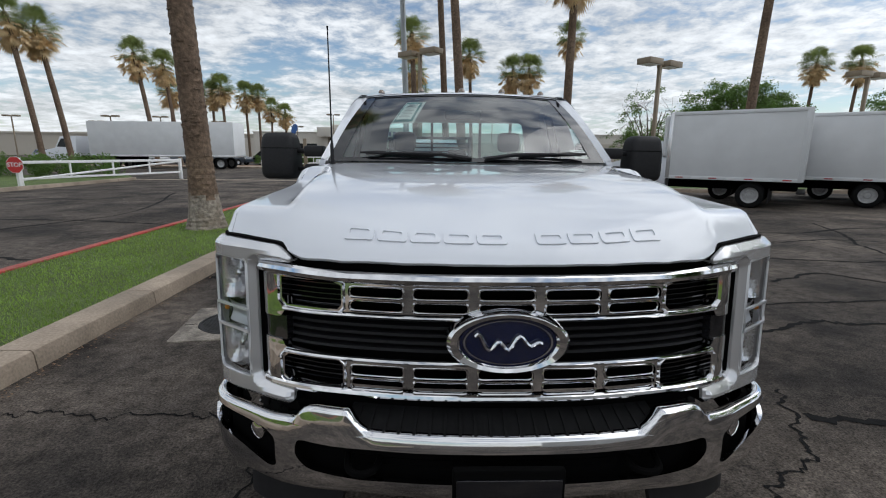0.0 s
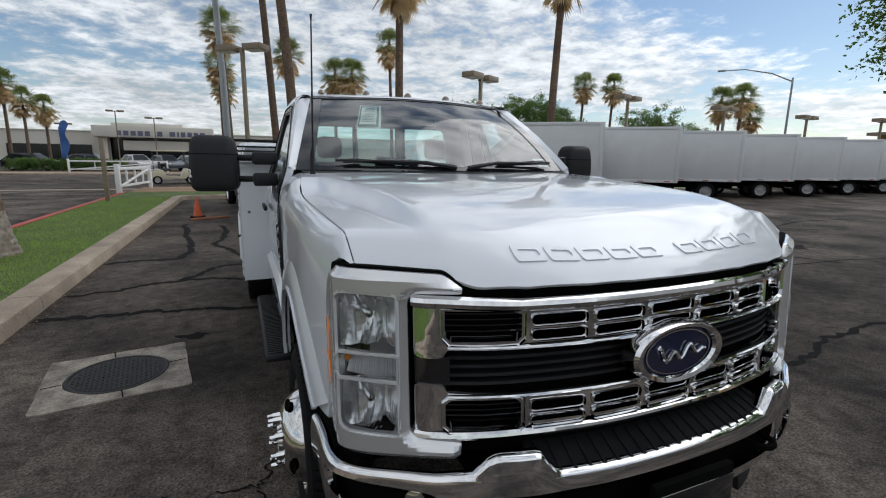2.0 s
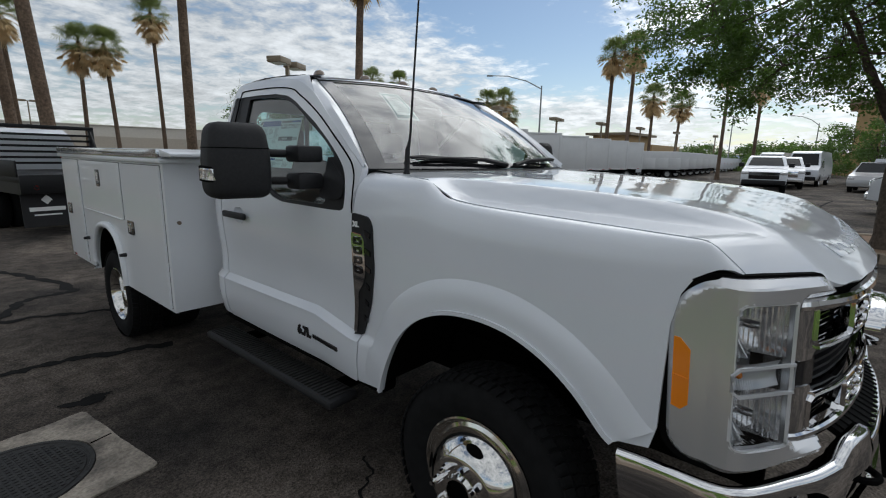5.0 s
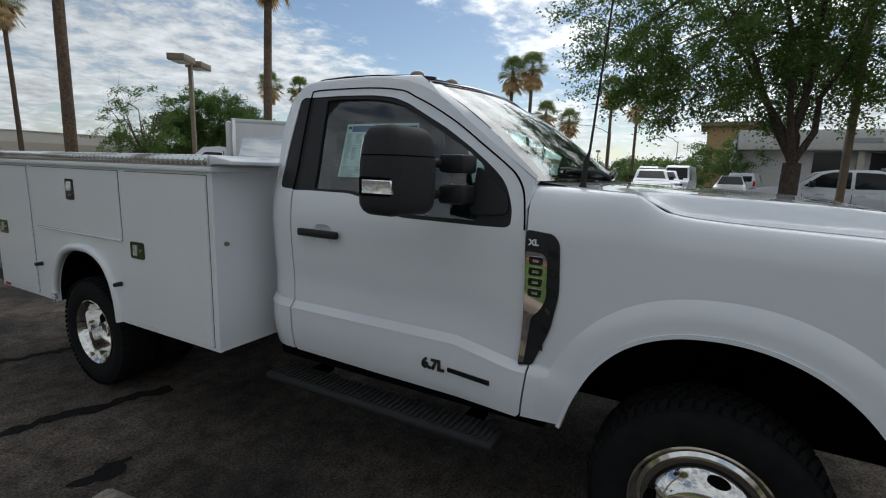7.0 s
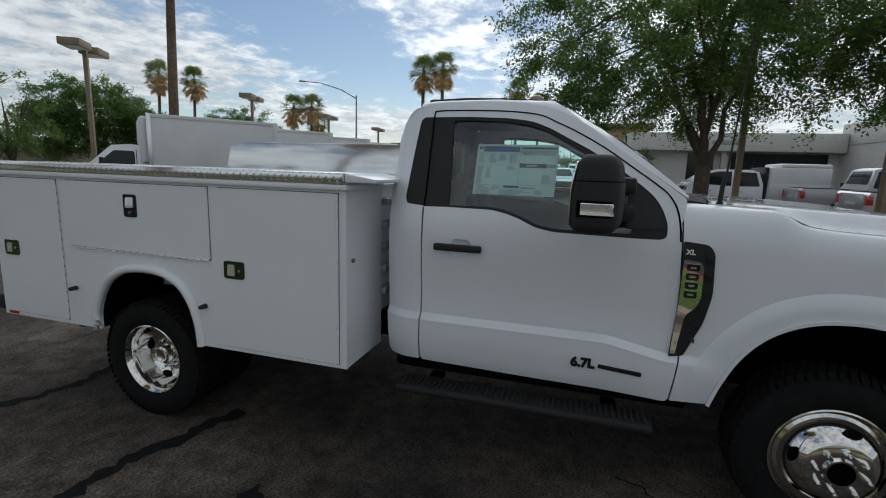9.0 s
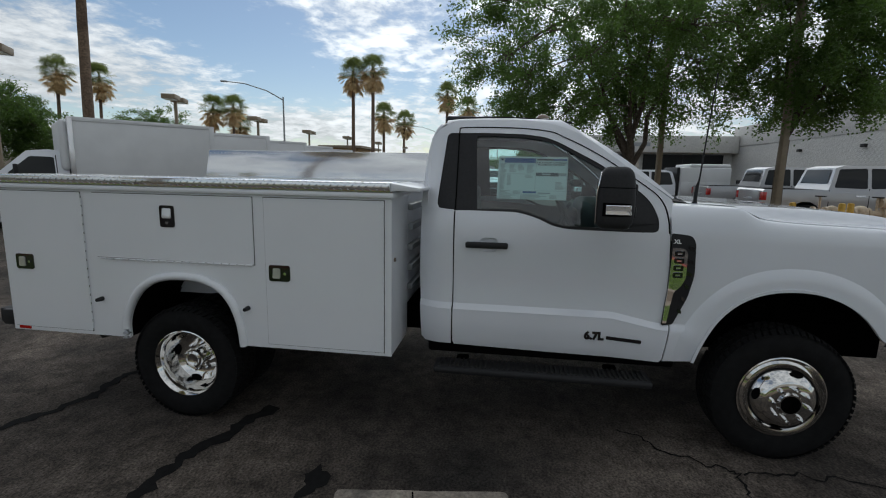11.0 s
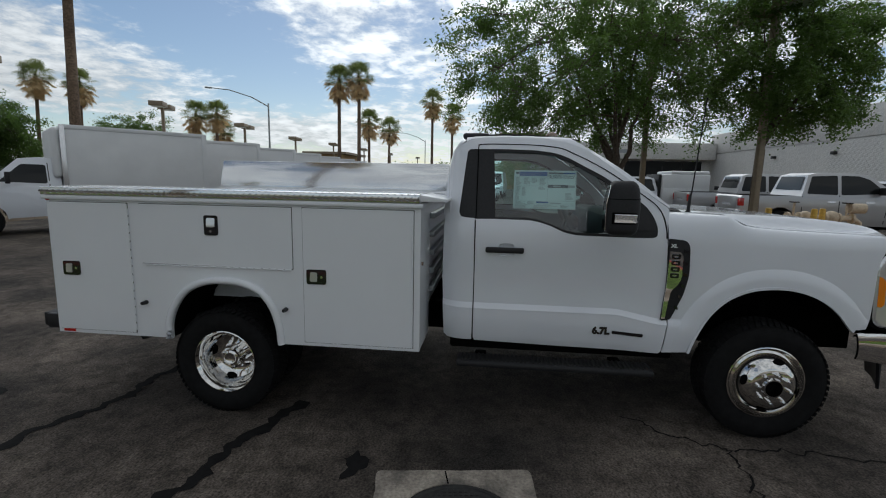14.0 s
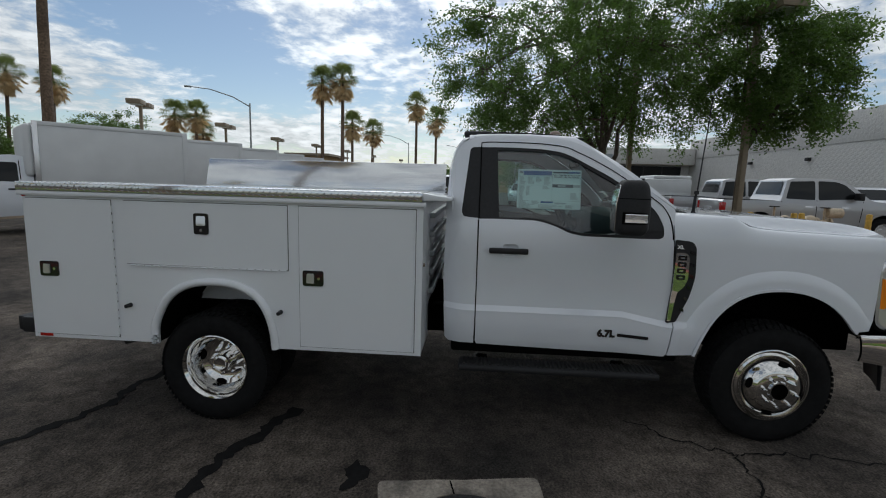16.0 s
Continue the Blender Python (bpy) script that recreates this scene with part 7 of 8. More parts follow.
# ---- lamp posts ----
def lamp_post(x, y, h, turn=0.0, heads=(-1, 1), base=True, label="tan car park lamp post with two flat box heads"):
    top = thing("lamp_post", label, "lamp post", pose(x, y, 0, 0, 0, turn), group="lamp posts")
    part("pole", box(-0.065, 0.065, -0.065, 0.065, 0.5 if base else 0.0, h - 0.05, 0.01), "pole", top)
    if base:
        part("footing", rod((0, 0, 0), (0, 0, 0.5), 0.26, n=18), "concrete", top)
    for s in heads:
        part("head", box(s * 0.62 - 0.40, s * 0.62 + 0.40, -0.30, 0.30, h - 0.16, h + 0.06, 0.015), "pole", top)
        part("lens", box(s * 0.62 - 0.33, s * 0.62 + 0.33, -0.24, 0.24, h - 0.168, h - 0.158), "paper", top)
        part("bracket", box(min(0, s * 0.24), max(0, s * 0.24), -0.04, 0.04, h - 0.12, h - 0.04), "pole", top)
    return top


lamp_post(8.75, 17.05, 5.15, 30)
lamp_post(-0.70, 18.85, 5.75, -40)
lamp_post(18.2, 18.2, 5.0, 20)
for x, y, h in ((25.2, 17.8, 4.77), (33.1, 17.85, 4.65), (40.6, 17.3, 4.75), (48.5, 16.5, 4.75), (58.0, 15.6, 4.75), (68.0, 13.6, 4.75)):
    lamp_post(x, y, h, 10)
for x, y, h in ((-42, 62, 6.0), (-52, 74, 6.0), (-40, 70, 6.5), (-36, 80, 6.5), (-16, 76, 7.5), (-11, 72, 6.5), (-58, 66, 6.2), (10, 80, 7.5), (-24, 84, 6.0)):
    lamp_post(x, y, h, 5, base=False, label="dark car park lamp post across the street")
lamp_post(7.75, -4.25, 5.6, 10, label="tan lamp post rising into the tree on the island")
lamp_post(4.9 + 6.0, -2.6, 6.0, 10, heads=(1,), label="tan lamp post with one box head behind the tree")


def street_light(x, y, h, reach):
    top = thing("street_lamp", "tall grey street lamp with a long curved arm", "street lamp", pose(x, y, 0))
    part("pole", tube([(0, 0, 0), (0, 0, h * 0.5), (0, 0, h)], [0.11, 0.09, 0.07], 10), "greypole", top)
    n = Vector(reach)
    part("arm", tube([(0, 0, h - 0.3), tuple(n * 0.3 + Vector((0, 0, h + 0.45))), tuple(n * 0.7 + Vector((0, 0, h + 0.95))), tuple(n + Vector((0, 0, h + 1.0)))], [0.06, 0.05, 0.045, 0.04], 8), "greypole", top)
    bm = box(-0.3, 0.3, -0.13, 0.13, -0.07, 0.07, 0.04)
    part("head", moved(bm, Matrix.Translation(n * 1.06 + Vector((0, 0, h + 1.0))) @ pose(0, 0, 0, 0, 0, math.degrees(math.atan2(n.y, n.x)))), "greypole", top)


street_light(40.6, 23.7, 8.5, (-2.4, 4.2, 0))
street_light(84.0, 14.8, 8.6, (-3.4, 4.2, 0))
street_light(92.0, 4.6, 7.6, (-3.0, 3.0, 0))
pole_g = thing("utility_pole", "plain grey steel pole behind the lawn", "pole", pose(-1.45, 21.9, 0))
part("pole", tube([(0, 0, 0), (-0.05, 0, 5), (-0.25, 0, 12)], [0.16, 0.14, 0.11], 14), "greypole", pole_g)

# ---- vehicles ----
WHEEL = {}


def road_wheel(parent, x, y, z, r, w, rim="silver", side_s=1):
    key = (round(r, 2), round(w, 2), rim)
    if key not in WHEEL:
        bm, _ = lathe([(-w / 2, r * 0.62), (-w / 2 * 1.02, r * 0.85), (-w / 2 * 0.8, r), (w / 2 * 0.8, r), (w / 2 * 1.02, r * 0.85), (w / 2, r * 0.62)], 28, "y")
        tm = bpy.data.meshes.new("tyre")
        for f in bm.faces:
            f.smooth = True
        bm.to_mesh(tm)
        bm.free()
        tm.materials.append(M["rubber"])
        bm, _ = lathe([(w / 2 * 0.98, r * 0.64), (w / 2 * 0.9, r * 0.60), (w / 2 * 0.4, r * 0.5), (w / 2 * 0.35, r * 0.28), (w / 2 * 0.7, r * 0.22), (w / 2 * 0.7, 0.001)], 24, "y")
        for k in range(6):
            a = 2 * math.pi * k / 6
            c = Vector((r * 0.4 * math.cos(a), w / 2 * 0.40, r * 0.4 * math.sin(a)))
            bmesh.ops.create_cone(bm, cap_ends=True, segments=10, radius1=r * 0.07, radius2=r * 0.07, depth=0.02, matrix=Matrix.Translation(c) @ Matrix.Rotation(math.pi / 2, 4, "X"))
        rm = bpy.data.meshes.new("rim")
        bm.to_mesh(rm)
        bm.free()
        rm.materials.append(M[rim])
        WHEEL[key] = (tm, rm)
    tm, rm = WHEEL[key]
    t = new("wheel", tm)
    t.parent = parent
    t.matrix_basis = Matrix.Translation((x, y, z))
    q = new("rim", rm)
    q.parent = t
    q.matrix_basis = Matrix.Rotation(0 if side_s > 0 else math.pi, 4, "Z")


def hull(outline, half, step=0.25):
    """A body with the given side outline (x along, z up), half width by height."""
    return plate(outline, lambda u, v, d: Vector((u, half(v) if d == 0 else -half(v), v)), 1.0, step)


def both_sides(name, outline, half, mat_name, parent, off=0.006, step=0.3):
    for s in (1, -1):
        part(name, plate(outline, lambda u, v, d: Vector((u, s * (half(v) + off - d), v)), 0.01, step), mat_name, parent)


def cross_pane(name, x0, z0, x1, z1, hw0, hw1, mat_name, parent, off=0.01):
    """A pane that runs across the vehicle between two heights."""
    n = Vector((z1 - z0, 0, x0 - x1)).normalized() * off
    if n.x * (1 if x0 > 0 else -1) < 0 and abs(n.x) > abs(n.z):
        n = -n
    if n.z < 0 and abs(n.z) >= abs(n.x):
        n = -n
    rows = [[(x0, -hw0, z0), (x0, hw0, z0)], [(x1, -hw1, z1), (x1, hw1, z1)]]
    bm = loft([[Vector(p) + n for p in r] for r in rows])
    part(name, bm, mat_name, parent)


def arch_pts(cx, r, z0, n=8):
    return [(cx + r * math.cos(a), z0 + r * math.sin(a)) for a in np.linspace(math.pi, 0, n)]


def pickup(name, label, paint, m, bed=True, tail="red", group="", grille="gloss", flares=False):
    """Crew-cab pickup, front towards +x, rear axle behind."""
    top = thing(name, label, "pickup truck", m, group)
    half = smooth_table([(0.3, 0.93), (0.6, 0.985), (1.0, 0.995), (1.2, 0.975), (1.35, 0.945), (1.85, 0.82), (1.95, 0.76)])
    L = 5.9
    o = [(-L / 2, 0.55), (-L / 2, 1.18), (-L / 2 + 0.05, 1.24), (-1.18, 1.25), (-1.12, 1.40), (-0.98, 1.86), (-0.70, 1.94), (0.40, 1.93), (0.75, 1.86), (1.45, 1.36), (1.6, 1.30), (2.55, 1.22), (2.85, 1.10), (2.93, 0.9), (2.95, 0.5), (2.45, 0.42)] + arch_pts(1.93, 0.50, 0.42)[::-1] + [(1.4, 0.42), (-1.25, 0.42)] + arch_pts(-1.75, 0.50, 0.42)[::-1] + [(-2.3, 0.5)]
    part("body", hull(o, half), paint, top)
    both_sides("side_glass", rounded([(-1.02, 1.32), (-0.88, 1.83), (-0.15, 1.86), (-0.15, 1.30)], 0.05), half, "darkglass", top)
    both_sides("side_glass", rounded([(-0.05, 1.30), (-0.05, 1.86), (0.45, 1.85), (0.74, 1.76), (1.22, 1.36)], 0.05), half, "darkglass", top)
    both_sides("shut_line", [(-0.11, 0.5), (-0.11, 1.3), (-0.09, 1.3), (-0.09, 0.5)], half, "gap", top, 0.003)
    both_sides("shut_line", [(1.18, 0.5), (1.25, 1.3), (1.27, 1.3), (1.20, 0.5)], half, "gap", top, 0.003)
    both_sides("shut_line", [(-1.14, 0.55), (-1.14, 1.25), (-1.16, 1.25), (-1.16, 0.55)], half, "gap", top, 0.003)
    both_sides("handle", [(-0.45, 1.08), (-0.20, 1.08), (-0.20, 1.12), (-0.45, 1.12)], half, "silver", top, 0.02)
    both_sides("handle", [(0.62, 1.08), (0.86, 1.08), (0.86, 1.12), (0.62, 1.12)], half, "silver", top, 0.02)
    if flares:
        both_sides("wheel_flare", arch_pts(1.93, 0.56, 0.42) + arch_pts(1.93, 0.49, 0.42)[::-1], half, "black", top, 0.03)
        both_sides("wheel_flare", arch_pts(-1.75, 0.56, 0.42) + arch_pts(-1.75, 0.49, 0.42)[::-1], half, "black", top, 0.03)
    cross_pane("windscreen", 1.40, 1.39, 0.82, 1.82, 0.80, 0.66, "darkglass", top, 0.012)
    cross_pane("rear_glass", -1.11, 1.42, -1.0, 1.82, 0.76, 0.66, "darkglass", top, 0.014)
    for s in (1, -1):
        part("tail_lamp", box(-L / 2 - 0.012, -L / 2 + 0.12, min(s * 0.78, s * 1.0), max(s * 0.78, s * 1.0), 0.92, 1.16, 0.02), tail, top)
        part("head_lamp", box(2.62, 2.93, min(s * 0.66, s * 0.985), max(s * 0.66, s * 0.985), 0.95, 1.10, 0.02), "silver", top)
        bm = box(-0.06, 0.10, -0.13, 0.13, -0.10, 0.12, 0.03)
        part("mirror", moved(bm, Matrix.Translation((1.0, s * 1.13, 1.42))), "black", top)
    part("tailgate_panel", box(-L / 2 - 0.008, -L / 2 + 0.01, -0.72, 0.72, 0.80, 1.20, 0.006), paint, top)
    part("tailgate_mark", box(-L / 2 - 0.012, -L / 2 - 0.006, -0.32, 0.32, 0.92, 0.99), "silver", top)
    part("rear_bumper", box(-L / 2 - 0.12, -L / 2 + 0.05, -0.95, 0.95, 0.50, 0.66, 0.03), "silver", top)
    part("front_bumper", box(2.80, 3.03, -0.95, 0.95, 0.45, 0.68, 0.05), "silver" if grille != "gloss" else "black", top)
    part("grille", box(2.88, 2.965, -0.66, 0.66, 0.72, 1.08, 0.02), grille, top)
    # near-black sheet across the open bed, standing in for the shade inside
    part("tonneau_shadow", box(-2.85, -1.25, -0.80, 0.80, 1.245, 1.252), "gap", top)
    part("underbody", box(-2.7, 2.7, -0.75, 0.75, 0.32, 0.5), "gap", top)
    for x in (1.93, -1.75):
        for s in (1, -1):
            road_wheel(top, x, s * 0.86, 0.41, 0.41, 0.26, "silver", s)
    return top


def heading(x, y, h, z=0.0):
    """Pose of a vehicle (front +x) whose nose points to compass heading h (from +y towards +x)."""
    return pose(x, y, z, 0, 0, 90 - h)


pickup("pickup_truck", "silver crew-cab pickup with red tail lamps, parked in a row", "silverpaint", heading(12.9, -9.05, 183) @ Matrix.Diagonal((1, 1, 1.08, 1)), flares=False, group="parked pickups")
pickup("pickup_truck", "silver crew-cab pickup with red tail lamps, parked in a row", "silverpaint", heading(16.4, -8.8, 183) @ Matrix.Diagonal((1, 1, 1.08, 1)), group="parked pickups")
pickup("pickup_truck", "white crew-cab pickup facing across the car park", "paint", heading(21.5, -13.5, 300), group="parked pickups", grille="chrome")
pickup("pickup_truck", "white crew-cab pickup facing across the car park", "paint", heading(18.5, -15.5, 300), group="parked pickups", grille="chrome")
pickup("pickup_truck", "white crew-cab pickup facing across the car park", "paint", heading(26.0, -12.8, 300), group="parked pickups", grille="chrome")
pickup("pickup_truck", "white pickup with a black grille standing in the lane", "paint", heading(29.8, 3.0, 264), group="parked pickups")
pickup("pickup_truck", "white pickup with a chrome grille standing in the lane", "paint", heading(35.6, 2.7, 264), group="parked pickups", grille="chrome")


def box_lorry(m, k):
    """Cutaway van with a square box body; front +x; the box's rear end at x = 0."""
    top = thing("box_lorry", "white box lorry with a plain square body and van cab", "box truck", m, "box lorries")
    W = 1.12
    bx = part("box_body", box(0.02, 3.66, -W, W, 0.86, 2.90, 0.01), "boxwhite", top)
    for s in (1, -1):
        part("top_rail", box(0, 3.68, min(s * (W - 0.02), s * (W + 0.018)), max(s * (W - 0.02), s * (W + 0.018)), 2.82, 2.93, 0.01), "boxwhite", bx)
        part("bottom_rail", box(0, 3.68, min(s * (W - 0.02), s * (W + 0.016)), max(s * (W - 0.02), s * (W + 0.016)), 0.82, 0.92, 0.008), "boxwhite", bx)
        for x0 in (0.0, 3.56):
            part("corner_post", box(x0, x0 + 0.12, min(s * (W - 0.02), s * (W + 0.02)), max(s * (W - 0.02), s * (W + 0.02)), 0.84, 2.92, 0.01), "boxwhite" if x0 == 0 else "silver", bx)
        for i in range(7):
            x = 0.25 + i * 0.48
            part("reflector_tape", box(x, x + 0.22, min(s * (W + 0.014), s * (W + 0.019)), max(s * (W + 0.014), s * (W + 0.019)), 0.855, 0.885), "red" if i % 2 == 0 else "white", bx)
    part("roll_door", box(-0.012, 0.02, -W + 0.14, W - 0.14, 0.94, 2.66, 0.004), "boxwhite", bx)
    for j in range(1, 6):
        part("door_joint", box(-0.015, -0.010, -W + 0.15, W - 0.15, 0.94 + j * 0.29, 0.946 + j * 0.29), "inkgrey", bx)
    for s in (1, -1):
        part("door_jamb", box(-0.03, 0.02, min(s * (W - 0.13), s * W), max(s * (W - 0.13), s * W), 0.84, 2.92, 0.006), "boxwhite", bx)
    part("nose_cone", box(3.66, 3.86, -W + 0.05, W - 0.05, 1.5, 2.86, 0.10, seg=3), "boxwhite", bx)
    half = smooth_table([(0.4, 0.93), (0.8, 1.0), (1.2, 1.0), (1.4, 0.95), (2.05, 0.72)])
    o = [(3.7, 0.5), (3.7, 2.0), (4.1, 2.05), (4.55, 2.0), (5.15, 1.42), (5.30, 1.36), (6.0, 1.18), (6.08, 0.9), (6.08, 0.48), (5.75, 0.45)] + arch_pts(5.3, 0.45, 0.42)[::-1] + [(4.8, 0.45)]
    part("cab", hull(o, half), "paint", top)
    both_sides("cab_glass", rounded([(4.0, 1.35), (4.0, 1.85), (4.50, 1.86), (4.98, 1.40)], 0.06), half, "darkglass", top)
    cross_pane("windscreen", 5.10, 1.46, 4.60, 1.95, 0.82, 0.68, "darkglass", top, 0.012)
    both_sides("cab_door_line", [(3.95, 0.55), (3.95, 1.9), (3.97, 1.9), (3.97, 0.55)], half, "gap", top, 0.003)
    both_sides("cab_handle", [(4.05, 1.15), (4.22, 1.15), (4.22, 1.19), (4.05, 1.19)], half, "black", top, 0.015)
    part("front_bumper", box(5.95, 6.16, -0.95, 0.95, 0.44, 0.62, 0.03), "silver", top)
    part("grille", box(6.03, 6.10, -0.55, 0.55, 0.72, 1.05, 0.01), "black", top)
    for s in (1, -1):
        part("mirror", box(4.75, 4.85, min(s * 1.05, s * 1.25), max(s * 1.05, s * 1.25), 1.35, 1.65, 0.02), "black", top)
        road_wheel(top, 5.3, s * 0.86, 0.385, 0.385, 0.23, "rimwhite", s)
        road_wheel(top, 1.25, s * 0.92, 0.385, 0.385, 0.24, "rimwhite", s)
        road_wheel(top, 1.25, s * 0.64, 0.385, 0.385, 0.24, "rimwhite", s)
        part("frame_rail", box(0.1, 4.9, min(s * 0.36, s * 0.46), max(s * 0.36, s * 0.46), 0.52, 0.80), "gap", top)
    for x in (0.5, 2.0, 3.0):
        part("cross_member", box(x, x + 0.08, -1.0, 1.0, 0.74, 0.84), "gap", top)
    part("rear_step", box(-0.10, 0.12, -0.85, 0.85, 0.46, 0.54, 0.01), "black", top)
    part("mudflap", box(0.78, 0.79, -1.05, 1.05, 0.15, 0.6), "black", top)
    return top


H0 = -51.0
for k in range(8):
    # near rear corner of each box stands on a line, one behind another
    cx, cy = 10.45 + 3.88 * k, 11.1 + 0.18 * k
    hd = radians(H0)
    fwd, lft = Vector((math.sin(hd), math.cos(hd))), Vector((-math.cos(hd), math.sin(hd)))
    c = Vector((cx, cy)) - lft * 1.12
    if k == 0:
        lorry0 = box_lorry(heading(c.x, c.y, H0), k)
    else:
        copy_thing(lorry0, heading(c.x, c.y, H0))


def cargo_van(m, label="white cargo van with dark windscreen", group="white vans", paint="paint", high=2.1):
    top = thing("cargo_van", label, "van", m, group)
    half = smooth_table([(0.3, 0.95), (0.8, 1.0), (1.2, 0.99), (high, 0.80)])
    o = rounded([(-2.8, 0.45), (-2.85, 1.2), (-2.75, high - 0.05), (1.2, high), (1.75, high - 0.15), (2.35, 1.40), (2.95, 1.12), (3.0, 0.5), (2.5, 0.4)] + arch_pts(2.0, 0.43, 0.4)[::-1] + [(1.4, 0.4), (-1.3, 0.4)] + arch_pts(-1.75, 0.43, 0.4)[::-1] + [(-2.3, 0.45)], 0.03, 2)
    part("body", hull(o, half), paint, top)
    both_sides("side_glass", rounded([(0.95, 1.28), (0.95, 1.75), (1.55, 1.75), (2.10, 1.30)], 0.05), half, "darkglass", top)
    cross_pane("windscreen", 2.33, 1.42, 1.80, high - 0.2, 0.85, 0.72, "darkglass", top, 0.014)
    both_sides("shut_line", [(0.80, 0.5), (0.80, 1.9), (0.82, 1.9), (0.82, 0.5)], half, "gap", top, 0.003)
    part("rear_door_seam", box(-2.87, -2.82, -0.006, 0.006, 0.55, 1.95), "gap", top)
    for s in (1, -1):
        part("rear_glass", box(-2.87, -2.80, min(s * 0.12, s * 0.72), max(s * 0.12, s * 0.72), 1.30, 1.72, 0.02), "darkglass", top)
        part("tail_lamp", box(-2.87, -2.72, min(s * 0.82, s * 0.98), max(s * 0.82, s * 0.98), 0.95, 1.35, 0.02), "red", top)
        for x in (2.0, -1.75):
            road_wheel(top, x, s * 0.87, 0.36, 0.36, 0.22, "silver", s)
    part("rear_bumper", box(-2.95, -2.78, -0.92, 0.92, 0.42, 0.56, 0.03), "black", top)
    part("front_bumper", box(2.75, 3.05, -0.9, 0.9, 0.42, 0.68, 0.05), "black", top)
    part("grille", box(2.9, 3.0, -0.6, 0.6, 0.78, 1.0, 0.02), "black", top)
    return top


def service_van(m):
    """Van chassis with a tall white utility box."""
    top = thing("service_van", "white utility box van seen from behind", "van", m, "white vans")
    bx = part("utility_box", box(-2.6, 0.9, -1.05, 1.05, 0.75, 2.35, 0.04), "boxwhite", top)
    for s in (1, -1):
        for x in (-2.5, -1.4, -0.3):
            part("locker_door", box(x, x + 1.0, min(s * 1.04, s * 1.062), max(s * 1.04, s * 1.062), 0.85, 1.75, 0.008), "boxwhite", bx)
        part("rear_door", box(-2.62, -2.58, min(s * 0.02, s * 0.6), max(s * 0.02, s * 0.6), 0.85, 2.15, 0.008), "boxwhite", bx)
        part("rear_lamp", box(-2.62, -2.58, min(s * 0.85, s * 0.98), max(s * 0.85, s * 0.98), 0.95, 1.12, 0.01), "red", bx)
        for x in (2.0, -1.5):
            road_wheel(top, x, s * 0.87, 0.36, 0.36, 0.22, "rimwhite", s)
    half = smooth_table([(0.3, 0.95), (0.8, 1.0), (1.2, 0.99), (2.0, 0.80)])
    part("cab", hull([(0.85, 0.45), (0.85, 1.95), (1.5, 1.95), (2.2, 1.4), (2.95, 1.15), (3.0, 0.5)], half), "paint", top)
    both_sides("side_glass", [(1.0, 1.28), (1.0, 1.75), (1.5, 1.75), (2.05, 1.30)], half, "darkglass", top)
    part("frame_rail", box(-2.5, 2.6, -0.5, 0.5, 0.42, 0.76), "gap", top)
    part("rear_bumper", box(-2.85, -2.6, -0.95, 0.95, 0.45, 0.58, 0.02), "black", top)
    return top


for j in range(7):
    m = heading(43.2 + 3.5 * j, 13.8 + 0.2 * j, -40)
    sv = service_van(m) if j == 0 else copy_thing(sv, m)
for j in range(9):
    m = heading(70 + 3.4 * j, 16.0 + 0.2 * j, -38)
    cv = cargo_van(m) if j == 0 else copy_thing(cv, m)
cargo_van(heading(41.0, 1.8, 275), "white cargo van standing across the car park", high=2.4)
cargo_van(heading(48.0, 4.6, 275), "white cargo van standing across the car park", high=2.4)
cargo_van(heading(44.0, -3.0, 100), "white cargo van beside the white building", high=2.0)


def car(m, paint, label, group="parked cars"):
    top = thing("car", label, "car", m, group)
    half = smooth_table([(0.25, 0.86), (0.6, 0.92), (0.95, 0.90), (1.62, 0.60)])
    o = [(-2.3, 0.4), (-2.35, 0.95), (-2.2, 1.05), (-1.6, 1.60), (-1.2, 1.68), (0.3, 1.68), (1.0, 1.08), (2.2, 0.92), (2.35, 0.7), (2.35, 0.35), (1.95, 0.3)] + arch_pts(1.45, 0.38, 0.32)[::-1] + [(1.0, 0.28), (-1.0, 0.28)] + arch_pts(-1.45, 0.38, 0.32)[::-1] + [(-1.95, 0.35)]
    part("body", hull(o, half), paint, top)
    both_sides("side_glass", rounded([(-1.85, 1.12), (-1.5, 1.56), (-0.45, 1.60), (-0.45, 1.08)], 0.05), half, "darkglass", top)
    both_sides("side_glass", rounded([(-0.35, 1.08), (-0.35, 1.60), (0.25, 1.58), (0.85, 1.10)], 0.05), half, "darkglass", top)
    cross_pane("windscreen", 0.95, 1.12, 0.35, 1.64, 0.74, 0.56, "darkglass", top, 0.012)
    cross_pane("rear_glass", -2.15, 1.10, -1.65, 1.56, 0.72, 0.56, "darkglass", top, 0.012)
    for s in (1, -1):
        part("tail_lamp", box(-2.37, -2.2, min(s * 0.6, s * 0.9), max(s * 0.6, s * 0.9), 0.8, 0.95, 0.02), "red", top)
        part("head_lamp", box(2.1, 2.34, min(s * 0.6, s * 0.88), max(s * 0.6, s * 0.88), 0.7, 0.85, 0.02), "silver", top)
        for x in (1.45, -1.45):
            road_wheel(top, x, s * 0.80, 0.34, 0.34, 0.21, "silver", s)
    return top


